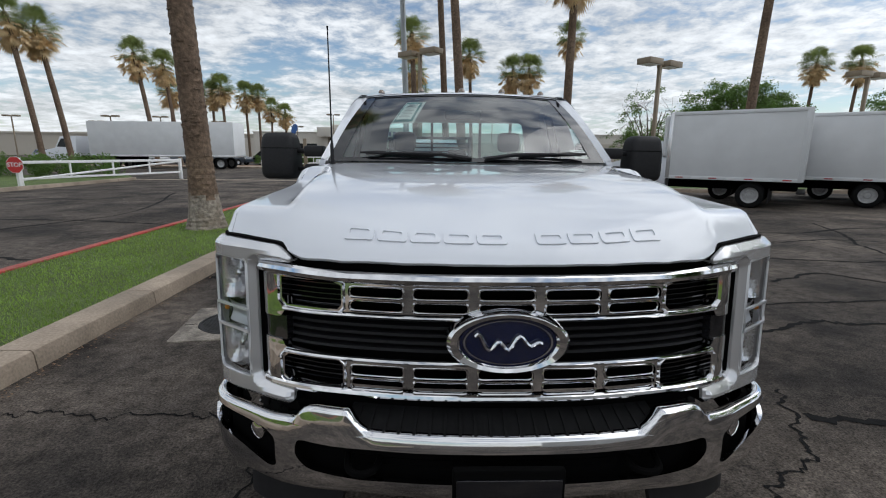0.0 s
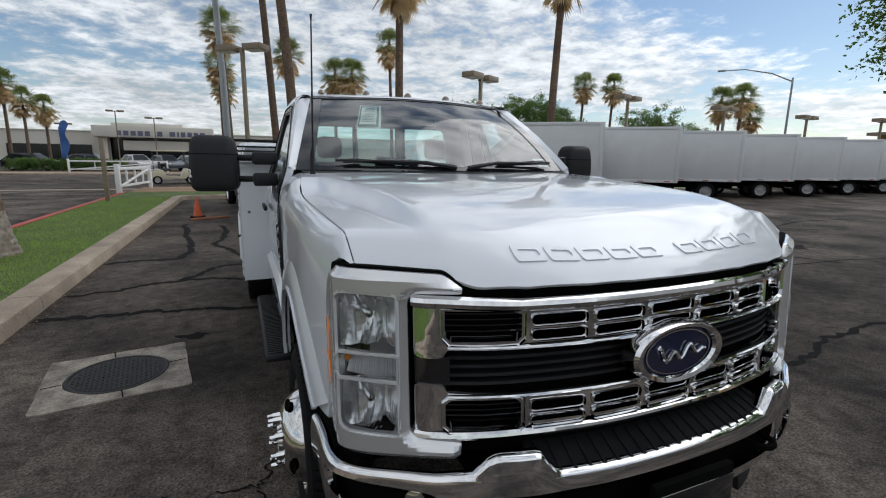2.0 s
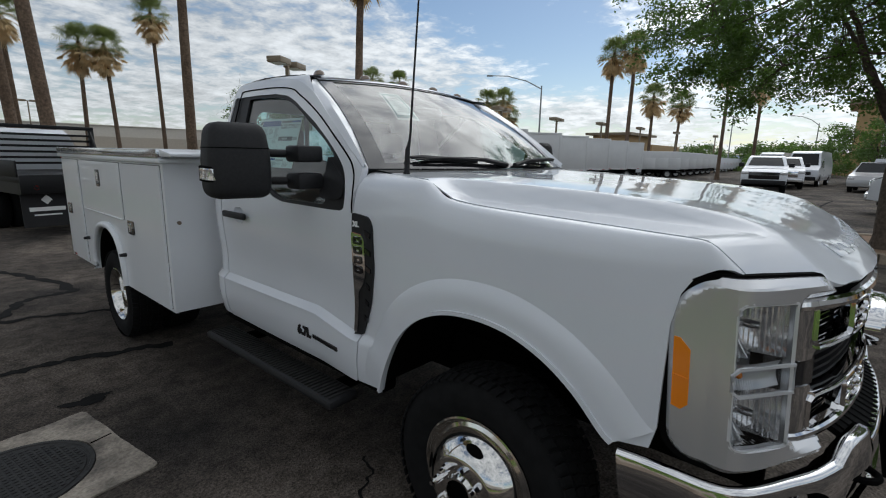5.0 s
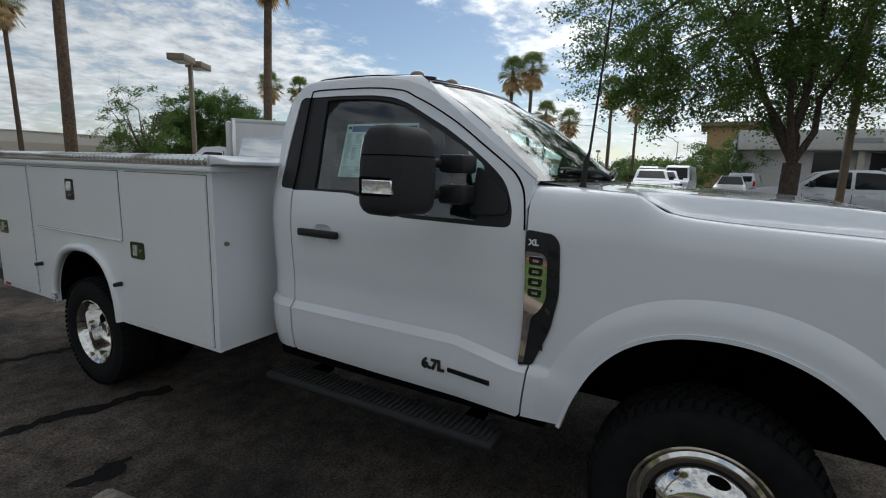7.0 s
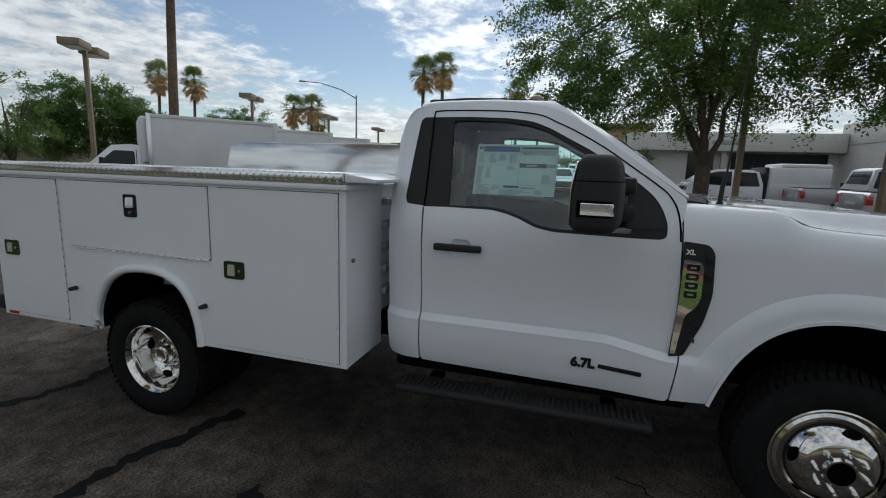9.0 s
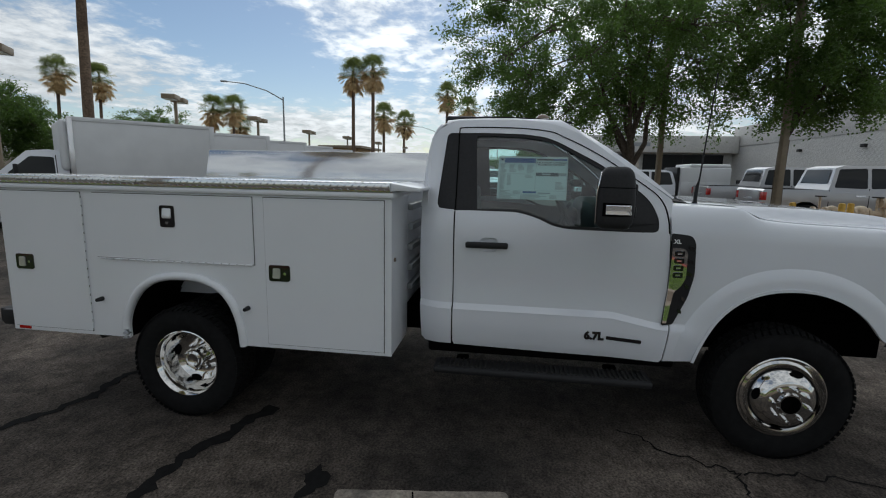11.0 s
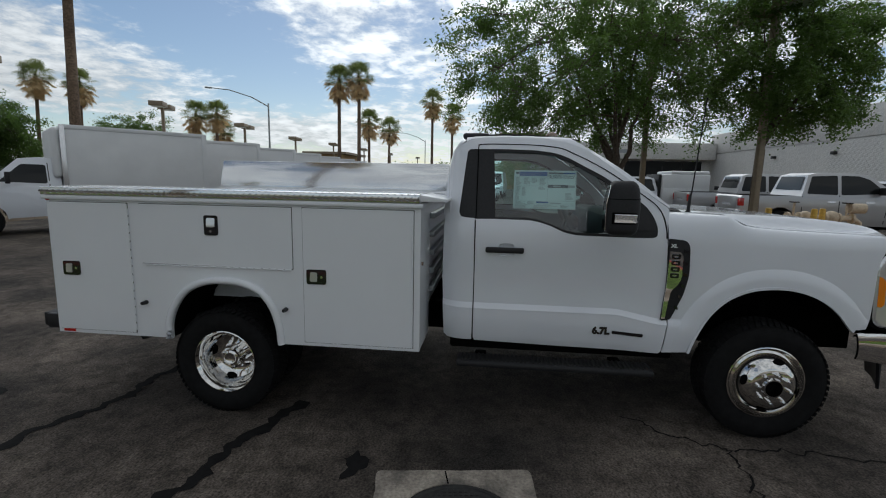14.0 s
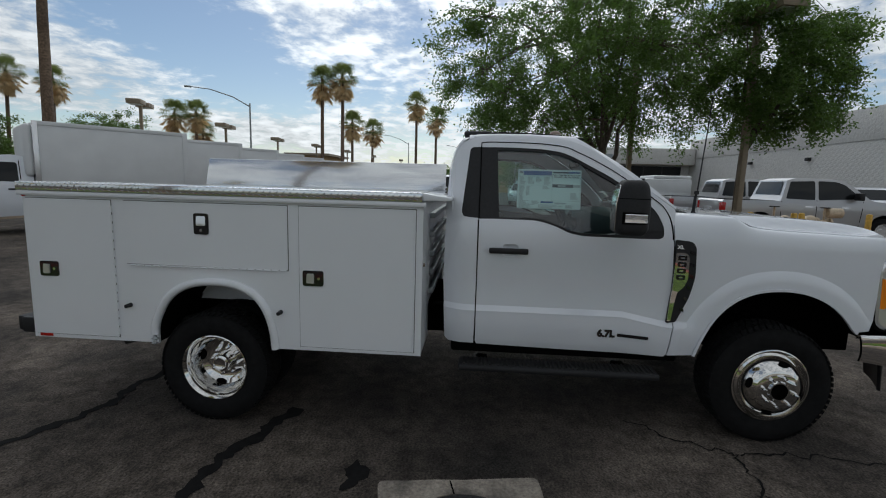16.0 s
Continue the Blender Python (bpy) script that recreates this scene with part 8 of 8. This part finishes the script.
car(heading(35.0, -1.6, 275), "silverpaint", "grey-green sport utility car across the car park")
for i, (x, y, h, p) in enumerate(((-24, 55, 100, "darkpaint"), (-19.5, 57, 100, "gloss"), (-14.5, 56, 95, "darkpaint"), (-10.8, 57, 150, "silverpaint"), (-8.2, 57, 150, "darkpaint"), (-5.6, 57, 150, "silverpaint"), (-3.0, 57, 150, "gloss"), (-30, 58, 100, "darkpaint"), (-36, 60, 120, "silverpaint"), (-42, 62, 120, "darkpaint"), (-48, 64, 120, "paint"), (-54, 66, 120, "darkpaint"), (2, 57, 150, "gloss"), (5, 57, 150, "silverpaint"))):
    car(heading(x, y, h), p, "dark parked car in the lot across the street" if p in ("darkpaint", "gloss") else "pale parked car in the lot across the street")

# white crew-cab service truck behind the tree
svc = pickup("crew_cab_truck", "white crew-cab truck with black flares and a white utility box", "paint", heading(18.6, -4.2, 2), flares=True, grille="chrome")
ub = part("utility_box", box(-3.2, -1.25, -1.12, 1.12, 0.75, 2.05, 0.06), "boxwhite", svc)
part("utility_roof", box(-3.2, -1.6, -1.05, 1.05, 2.05, 2.2, 0.07), "boxwhite", ub)
part("head_rack", box(-1.24, -1.12, -1.0, 1.0, 0.7, 2.05, 0.02), "black", ub)
for s in (1, -1):
    for x in (-3.15, -2.2):
        part("locker_door", box(x, x + 0.9, min(s * 1.115, s * 1.13), max(s * 1.115, s * 1.13), 0.85, 1.45, 0.006), "boxwhite", ub)

# ---- flatbed lorry behind the truck ----
fb = thing("flatbed_truck", "white chassis-cab truck with a black steel flatbed body and mudflaps", "truck", heading(0.0, 12.37, -8))
half = smooth_table([(0.3, 0.93), (0.8, 1.0), (1.25, 0.98), (1.4, 0.94), (2.0, 0.72)])
part("cab", hull([(0.9, 0.55), (0.9, 1.9), (1.1, 2.0), (2.1, 2.0), (2.4, 1.9), (3.05, 1.45), (4.1, 1.36), (4.55, 1.2), (4.6, 0.5), (4.2, 0.5)] + arch_pts(3.6, 0.5, 0.5)[::-1] + [(3.0, 0.5)], half), "paint", fb)
both_sides("side_glass", rounded([(1.25, 1.42), (1.25, 1.9), (2.15, 1.9), (2.85, 1.45)], 0.06), half, "darkglass", fb)
both_sides("wheel_flare", arch_pts(3.6, 0.56, 0.5) + arch_pts(3.6, 0.49, 0.5)[::-1], half, "gloss", fb, 0.03)
both_sides("shut_line", [(1.15, 0.6), (1.15, 1.9), (1.17, 1.9), (1.17, 0.6)], half, "gap", fb, 0.003)
bed = part("flatbed", box(-2.5, 0.75, -1.20, 1.20, 0.98, 1.10, 0.01), "blacksteel", fb, "black steel flatbed")
part("side_skirt", box(-2.4, 0.6, 1.12, 1.18, 0.78, 0.99), "blacksteel", bed)
for s in (1, -1):
    part("tool_box", box(-0.6, 0.5, min(s * 0.7, s * 1.19), max(s * 0.7, s * 1.19), 0.5, 0.96, 0.02), "blacksteel", bed)
    part("stake_rail", box(-2.45, 0.7, min(s * 1.19, s * 1.22), max(s * 1.19, s * 1.22), 1.08, 1.36, 0.008), "blacksteel", bed)
    part("headboard_post", box(0.62, 0.72, min(s * 1.08, s * 1.18), max(s * 1.08, s * 1.18), 1.1, 2.08, 0.01), "blacksteel", bed)
    part("head_brace", tube([(0.1, s * 1.1, 1.10), (0.66, s * 1.1, 2.0)], [0.03, 0.03], 6), "blacksteel", bed)
    fl = part("mudflap", box(-2.36, -2.34, min(s * 0.45, s * 1.18), max(s * 0.45, s * 1.18), 0.20, 0.98), "matte", fb, "black mudflap with pale print")
    part("mudflap_mark", moved(box(-0.004, 0.0, -0.06, 0.06, -0.06, 0.06), Matrix.Translation((-2.365, s * 0.82, 0.68)) @ pose(0, 0, 0, 45, 0, 0)), "white", fl)
    part("mudflap_bar", box(-2.368, -2.362, min(s * 0.56, s * 1.08), max(s * 0.56, s * 1.08), 0.48, 0.55), "white", fl)
    part("mudflap_bar", box(-2.368, -2.362, min(s * 0.62, s * 1.02), max(s * 0.62, s * 1.02), 0.40, 0.425), "white", fl)
    part("tail_lamp", rod((-2.52, s * 0.98, 0.90), (-2.47, s * 0.98, 0.90), 0.045, n=12), "red", fb)
    part("mirror", box(2.6, 2.72, min(s * 1.1, s * 1.32), max(s * 1.1, s * 1.32), 1.40, 1.75, 0.03), "matte", fb)
    road_wheel(fb, 3.6, s * 0.90, 0.41, 0.41, 0.25, "silver", s)
    road_wheel(fb, -0.35 - 0.05, s * 1.02, 0.41, 0.41, 0.24, "silver", s)
    road_wheel(fb, -0.35 - 0.05, s * 0.74, 0.41, 0.41, 0.24, "silver", s)
    part("frame_rail", box(-2.4, 4.4, min(s * 0.38, s * 0.48), max(s * 0.38, s * 0.48), 0.6, 0.85), "gap", fb)
part("headboard_top", box(0.62, 0.72, -1.18, 1.18, 2.0, 2.08, 0.01), "blacksteel", bed)
for k in range(6):
    part("headboard_slat", box(0.655, 0.685, -1.08, 1.08, 1.22 + 0.125 * k, 1.27 + 0.125 * k), "blacksteel", bed)
part("tail_board", box(-2.52, -2.46, -1.2, 1.2, 0.80, 1.12, 0.01), "blacksteel", bed)
part("plate_bar", box(-2.56, -2.52, -0.16, 0.16, 0.62, 0.78), "white", fb)

# ---- traffic cone and board ----
cone = thing("traffic_cone", "faded orange traffic cone standing on the asphalt", "traffic cone", pose(-2.16, 11.86, 0.0))
part("base", box(-0.17, 0.17, -0.17, 0.17, 0.0, 0.05, 0.012), "rubber", cone, "black rubber base")
bm, _ = lathe([(0.045, 0.125), (0.07, 0.115), (0.28, 0.07), (0.52, 0.028), (0.53, 0.02)], 24, "z")
part("body", bm, "cone", cone)
brd = thing("board", "weathered orange-brown timber board lying on the asphalt", "timber board", pose(-1.86, 11.52, 0, 0, 0, 20))
part("board_plank", box(-0.45, 0.45, -0.07, 0.07, 0.0, 0.04, 0.004), "plank", brd)

# ---- semi lorry across the street ----
semi = thing("semi_lorry", "white articulated lorry with a long plain trailer, in the street", "lorry", pose(-30.0, 41.5, 0))
tr = part("trailer_body", box(0.0, 12.5, -1.25, 1.25, 1.15, 4.05, 0.02), "boxwhite", semi)
part("trailer_rail", box(0.0, 12.5, -1.27, 1.27, 1.05, 1.2, 0.01), "silver", semi)
half = smooth_table([(0.4, 1.0), (1.2, 1.05), (1.8, 1.0), (2.8, 0.85)])
part("tractor_cab", hull([(-4.6, 0.6), (-4.65, 1.2), (-4.3, 1.5), (-3.1, 1.75), (-2.65, 2.75), (-1.3, 2.8), (-1.3, 0.8), (-2.4, 0.6)], half), "paint", semi)
both_sides("side_glass", rounded([(-2.95, 1.85), (-2.6, 2.55), (-1.75, 2.55), (-1.75, 1.80)], 0.05), half, "darkglass", semi)
cross_pane("windscreen", -3.12, 1.80, -2.7, 2.70, 0.9, 0.8, "darkglass", semi, -0.015)
for s in (1, -1):
    for x in (-3.9, 0.6, 1.9, 10.0, 11.2):
        road_wheel(semi, x, s * 1.05, 0.5, 0.5, 0.3, "rimwhite", s)
part("chassis", box(-4.2, 4.0, -0.5, 0.5, 0.6, 1.1), "gap", semi)
part("landing_leg", box(3.6, 3.75, -0.9, 0.9, 0.1, 1.1), "gap", semi)

# ---- entry gates, signs, bushes, cart ----


def gate(p, q, label, leg=1.25):
    p, q = Vector((*p, 0)), Vector((*q, 0))
    top = thing("swing_gate", label, "gate", pose(p.x, p.y, 0, 0, 0, math.degrees(math.atan2(q.y - p.y, q.x - p.x))))
    L = (q - p).length
    part("top_rail", box(0, L, -0.04, 0.04, 1.0, 1.12, 0.01), "gatewhite", top)
    part("brace", tube([(0, 0, 0.35), (L, 0, 1.0)], [0.05, 0.05], 6), "gatewhite", top)
    part("post", box(-0.08, 0.08, -0.08, 0.08, 0.0, leg, 0.01), "gatewhite", top)
    part("post", box(L - 0.07, L + 0.07, -0.07, 0.07, 0.0, 1.15, 0.01), "gatewhite", top)
    part("low_rail", box(0, L, -0.035, 0.035, 0.35, 0.44, 0.01), "gatewhite", top)
    for k in range(1, 4):
        part("strut", box(L * k / 4 - 0.035, L * k / 4 + 0.035, -0.03, 0.03, 0.4, 1.0), "gatewhite", top)
    return top


gate((-16.9, 17.4), (-14.6, 25.4), "white-painted tube swing gate beside the drive")
gate((-5.4, 19.8), (-4.9, 23.6), "white-painted swing gate at the end of the lawn")
gate((-14.0, 46.5), (-7.0, 47.5), "white-painted swing gate across the street")
stop = thing("stop_sign", "red octagonal stop sign with white letters on a white post", "stop sign", pose(-16.75, 17.1, 0))
part("post", box(-0.05, 0.05, 0.02, 0.10, 0, 1.25), "gatewhite", stop)
octo = [(0.33 * math.cos(radians(22.5 + 45 * k)), 0.33 * math.sin(radians(22.5 + 45 * k))) for k in range(8)]
part("rim_panel", plate([(a * 1.06, b * 1.06) for a, b in octo], lambda a, b, d: Vector((a, d - 0.02, 0.97 + b)), 0.01, 0), "white", stop)
part("panel", plate(octo, lambda a, b, d: Vector((a, d - 0.026, 0.97 + b)), 0.004, 0), "stopred", stop)
bm = text_mesh("STOP", 0.24, 0.002, 0.004)
part("letters", moved(bm, Matrix.Translation((0, -0.032, 0.97)) @ pose(0, 0, 0, 90, 0, 0)), "white", stop, normals=False)
post = thing("timber_post", "brown timber sign post standing in the lawn", "post", pose(-5.0, 16.1, 0.12))
part("post_board", box(-0.06, 0.06, -0.05, 0.05, 0, 1.95, 0.008), "pole", post)


def bush(x, y, r, h, seed):
    top = thing("hedge_bush", "clipped dark green bush", "bush", pose(x, y, 0.1), group="clipped bushes")
    rr = random.Random(seed)
    tips = []
    for _ in range(60):
        a, b = rr.uniform(0, 6.28), rr.random()
        tips.append(Vector((r * math.cos(a) * (0.55 + 0.4 * rr.random()), r * math.sin(a) * (0.55 + 0.4 * rr.random()), h * (0.15 + 0.8 * b))))
    o = new("foliage", leaf_mesh(seed, tips, 2200, 0.12 * r, 0.13, 0.0))
    o.parent = top
    bm = bmesh.new()
    for k in range(5):
        a = k * 1.26
        tube([(0, 0, 0), (0.3 * r * math.cos(a), 0.3 * r * math.sin(a), 0.4 * h), (0.6 * r * math.cos(a), 0.6 * r * math.sin(a), 0.75 * h)], [0.03, 0.02, 0.01], 5, bm)
    part("stem", bm, "wood", top)


for i, (x, y, r, h) in enumerate(((-23.5, 25.0, 1.3, 1.25), (-21.2, 25.2, 1.2, 1.2), (-18.9, 24.4, 1.3, 1.2), (-26, 25.4, 1.2, 1.2), (-19.5, 52.8, 0.9, 1.1), (-17.8, 53, 0.9, 1.1), (-16.2, 53, 0.8, 1.1), (-14.6, 53.2, 0.9, 1.2), (-13.2, 53.4, 0.8, 1.1), (-11.8, 53.4, 0.8, 1.0), (-4, 48, 0.6, 0.7), (-2, 48, 0.6, 0.7), (0.5, 48, 0.6, 0.7))):
    bush(x, y, r, h, 60 + i)

cart = thing("golf_cart", "cream golf cart with a tan roof, beside the gate", "golf cart", heading(-4.6, 29.5, 82))
half = lerp_table([(0.2, 0.55), (0.6, 0.60), (1.0, 0.55)])
part("cart_body", hull([(-1.15, 0.32), (-1.2, 0.75), (-0.5, 0.80), (-0.35, 0.45), (0.35, 0.42), (0.55, 0.9), (0.85, 0.85), (1.2, 0.55), (1.2, 0.32)], half), "cream", cart)
part("roof", box(-1.0, 0.75, -0.58, 0.58, 1.82, 1.90, 0.03), "cream", cart)
part("cart_seat", box(-0.6, -0.1, -0.52, 0.52, 0.75, 0.88, 0.04), "dash", cart)
part("cart_seat_back", box(-0.72, -0.6, -0.52, 0.52, 0.85, 1.25, 0.04), "dash", cart)
for x, y in ((-0.95, -0.53), (-0.95, 0.53), (0.62, -0.53), (0.62, 0.53)):
    part("roof_post", rod((x, y, 0.75), (x, y, 1.84), 0.018, n=6), "dash", cart)
for x in (-0.8, 0.85):
    for s in (1, -1):
        road_wheel(cart, x, s * 0.5, 0.24, 0.24, 0.18, "rimwhite", s)
flag = thing("feather_flag", "tall blue feather flag on a pole", "flag", pose(-16.0, 52.5, 0))
part("pole", tube([(0, 0, 0), (0, 0, 4.0), (0.5, 0, 4.7)], [0.03, 0.02, 0.01], 6), "greypole", flag)
part("cloth", plate(spline([(0.02, 1.0), (0.03, 4.0), (0.4, 4.65), (0.75, 4.3), (0.45, 3.4), (0.7, 2.4), (0.3, 1.2)], 4), lambda a, b, d: Vector((a, 0.06 * math.sin(b * 3) + d, b)), 0.01, 0.2), "inkblue", flag)

# ---- island with trees, pipes and bollards ----
isl = rounded([(8.1, -10.6), (11.0, -10.6), (11.0, -0.85), (8.1, -0.85)], 0.8, 5)
slab("tree_island", isl, 0.0, 0.13, "dirt", "tan gravel bed of the tree island", "dirt")
kerb_run("island_kerb", isl[::-1] + [isl[-1]], 0.16, 0.16, "concrete", "pale concrete kerb round the tree island")


def bollard(x, y, h=0.95):
    top = thing("bollard", "faded yellow steel bollard", "bollard", pose(x, y, 0.12), group="yellow bollards")
    bm, _ = lathe([(0, 0.075), (h - 0.04, 0.075), (h - 0.01, 0.06), (h, 0.001)], 18, "z")
    part("post_tube", bm, "yellow", top)


for x, y in ((10.35, -9.3), (9.9, -7.15), (9.75, -6.85), (9.6, -5.6), (8.6, -9.2)):
    bollard(x, y)
pipes = thing("gas_pipes", "tan-painted gas pipes with valves and flanges behind bollards", "pipework", pose(10.4, -7.3, 0.12))
part("main_pipe", tube([(0, 1.15, 0.0), (0, 1.15, 0.45), (0, 1.0, 0.62), (0, 0.5, 0.66), (0, -1.0, 0.66), (0, -1.15, 0.55), (0, -1.15, 0.0)], [0.08] * 7, 12), "pipe", pipes)
for y in (0.75, 0.45, 0.1, -0.25, -0.6, -0.95):
    part("flange", rod((0, y - 0.03, 0.66), (0, y + 0.03, 0.66), 0.15, n=16), "pipe", pipes)
for y, r in ((0.28, 0.17), (-0.42, 0.19)):
    bm = bmesh.new()
    bmesh.ops.create_uvsphere(bm, u_segments=16, v_segments=10, radius=r)
    part("valve_body", moved(bm, Matrix.Translation((0, y, 0.68))), "pipe", pipes)
for y in (0.6, -0.8):
    part("riser", rod((0, y, 0.66), (0, y, 1.10), 0.03), "pipe", pipes)
    part("hand_wheel", rod((0, y - 0.0, 1.08), (0, y, 1.11), 0.13, n=16), "iron", pipes)
part("regulator", rod((0.0, -0.85, 0.95), (0.0, -1.25, 0.95), 0.14, n=16), "pipe", pipes)

# ---- white block building to the south-east ----
wall = thing("block_building", "long white-painted block building with a smooth parapet band", "building", pose(0, 0, 0), kind="structure")
WY = -19.4
part("block_wall", box(10, 46, WY - 0.4, WY, 0, 4.55), "bwall", wall)
part("parapet_band", box(9.98, 46, WY - 0.42, WY + 0.05, 4.56, 6.35, 0.01), "bwall", wall, "smooth pale parapet band")
part("side_wall", box(9.98, 10.0, WY - 20, WY - 0.4, 0, 6.3), "bwall", wall)
# courses of painted block, nearest stretch
course = bpy.data.meshes.new("block")
cb = box(-0.2005, 0.2005, 0, 0.012, -0.1000, 0.1000, 0.003, seg=1)
cb.to_mesh(course)
cb.free()
course.materials.append(M["bwall"])
rw = random.Random(9)
for r in range(9, 22):
    for c in range(23):
        x = 20.2 + c * 0.405 + (0.2 if r % 2 else 0)
        o = new("block", course)
        o.parent = wall
        o.matrix_basis = pose(x, WY - 0.002 + rw.uniform(0, 0.005), 0.1 + r * 0.203)
for x in (16, 22, 28.5, 35):
    part("wall_lamp", box(x - 0.18, x + 0.18, WY, WY + 0.22, 3.65, 3.85, 0.03), "iron", wall)

wing_b = thing("office_wing", "low white office wing with a dark ribbon window and deep fascia", "building", pose(0, 0, 0), kind="structure")
part("wing_wall", box(46.0, 46.4, -19.4, -2.4, 0, 3.95), "bwall", wing_b)
part("fascia", box(44.6, 48, -19.3, -2.2, 3.95, 5.5, 0.02), "bwall", wing_b)
part("soffit", box(44.7, 48, -19.2, -2.3, 3.90, 3.95), "stucco", wing_b)
part("window_recess", box(45.95, 46.01, -18.6, -11.2, 1.75, 3.8), "darkglass", wing_b, "dark ribbon window")
for k in range(1, 4):
    part("mullion", box(45.92, 45.96, -18.6 + 1.85 * k - 0.04, -18.6 + 1.85 * k + 0.04, 1.75, 3.8), "black", wing_b)
part("door_glass", box(45.95, 46.01, -9.8, -7.6, 0.1, 3.8), "darkglass", wing_b)
part("column", box(45.0, 45.4, -10.6, -10.2, 0, 3.95), "stucco", wing_b)
part("wing_end", box(46, 60, -2.4, -2.2, 0, 5.4), "bwall", wing_b)
sgn_b = part("sign_bar", box(44.55, 44.6, -11.4, -9.2, 4.5, 4.85), "greypole", wing_b)

tan = thing("tan_building", "tan stucco building with a flat brown roof slab", "building", pose(88, -3, 0), kind="structure")
part("tower", box(-4, 6, -5, 3.2, 0, 9.4), "tan", tan)
part("roof_slab", box(-5, 7, -6, 4.2, 9.4, 10.0), "pole", tan)
part("low_block", box(-6, 12, 3.2, 12, 0, 3.0), "tan", tan)
tan2 = thing("tan_building", "far tan stucco shop with a flat roof slab", "building", pose(84, 32, 0), kind="structure")
part("tower", box(-5, 6, -3, 3, 0, 5.6), "tan", tan2)
part("roof_slab", box(-6, 7, -4, 4, 5.6, 6.0), "pole", tan2)
part("low_block", box(8, 26, -3, 3, 0, 4.4), "tan", tan2)

# ---- showroom across the street ----
deal = thing("showroom", "low cream showroom with a deep fascia, balcony and dark glazing", "building", pose(0, 0, 0), kind="structure")
part("main_wall", box(-40, 60, 106.4, 126, 0, 5.85), "cream_wall", deal)
part("parapet", box(-40.1, 60, 106.2, 126, 5.85, 6.0), "cream_wall", deal)
part("wing_wall", box(-64, -40, 108, 126, 0, 4.6), "cream_wall", deal)
part("fascia", box(-24.9, -5.3, 102.2, 106.3, 4.85, 6.85, 0.05), "cream_wall", deal, "deep cream fascia with a sign")
part("upper_storey", box(-22.1, -10.6, 103.4, 112, 6.85, 7.45, 0.05), "cream_wall", deal)
part("balcony", box(-20.5, -9.8, 103.4, 105.6, 2.5, 4.3, 0.05), "cream_wall", deal)
part("porch_floor", box(-24.9, -5.3, 102.0, 106.3, 0.0, 0.16), "concrete", deal)
for x0, x1 in ((-24.4, -23.0), (-8.4, -7.3)):
    part("column", box(x0, x1, 103.8, 105.0, 0.15, 4.86), "cream_wall", deal)
part("porch_glass", box(-23.0, -8.4, 106.25, 106.36, 0.2, 4.7), "darkglass", deal)
for x0, x1 in ((-38.5, -26.0), (-5.7, 14.0), (17.0, 40.0)):
    part("window_band", box(x0, x1, 106.25, 106.36, 0.5, 3.45), "darkglass", deal, "dark showroom glazing")
    n = int((x1 - x0) / 2.2)
    for k in range(1, n):
        part("mullion", box(x0 + (x1 - x0) * k / n - 0.05, x0 + (x1 - x0) * k / n + 0.05, 106.18, 106.25, 0.5, 3.45), "iron", deal)
x = -21.1
for w in (0.7, 0.8, 0.8, 0.8, 0.8, 0, 0.85, 0, 0.95, 0.3, 0.75, 0.75, 0.75, 0.85):
    if w:
        part("sign_bar", box(x, x + w, 102.1, 102.19, 5.15, 6.0), "signblue", deal)
    x += (w or 0.5) + 0.33
long_b = thing("long_building", "very long low beige building beyond the car lots", "building", pose(0, 0, 0), kind="structure")
part("long_wall", box(-190, -36, 140, 180, 0, 6.2), "stucco", long_b)
part("parapet", box(-190.2, -35.8, 139.7, 180, 6.2, 6.7), "stucco", long_b)
east_b = thing("yard_wall", "low tan block wall behind the lorries", "wall", pose(0, 0, 0), kind="structure")
part("wall_run", box(4, 34, 46.5, 46.8, 0.1, 2.6), "stucco", east_b)

# unseen wall added west of the drive to darken reflections near the horizon
west_b = thing("boundary_wall", "added plain tan wall, out of view, that darkens reflections", "wall", pose(0, 0, 0), kind="structure")
part("wall_run", box(-40.4, -40.0, -70, 22, 0, 4.2), "stucco", west_b)
part("coping", box(-40.5, -39.9, -70, 22, 4.2, 4.35), "concrete", west_b)

# distant hills, the air's haze painted into their blue colour
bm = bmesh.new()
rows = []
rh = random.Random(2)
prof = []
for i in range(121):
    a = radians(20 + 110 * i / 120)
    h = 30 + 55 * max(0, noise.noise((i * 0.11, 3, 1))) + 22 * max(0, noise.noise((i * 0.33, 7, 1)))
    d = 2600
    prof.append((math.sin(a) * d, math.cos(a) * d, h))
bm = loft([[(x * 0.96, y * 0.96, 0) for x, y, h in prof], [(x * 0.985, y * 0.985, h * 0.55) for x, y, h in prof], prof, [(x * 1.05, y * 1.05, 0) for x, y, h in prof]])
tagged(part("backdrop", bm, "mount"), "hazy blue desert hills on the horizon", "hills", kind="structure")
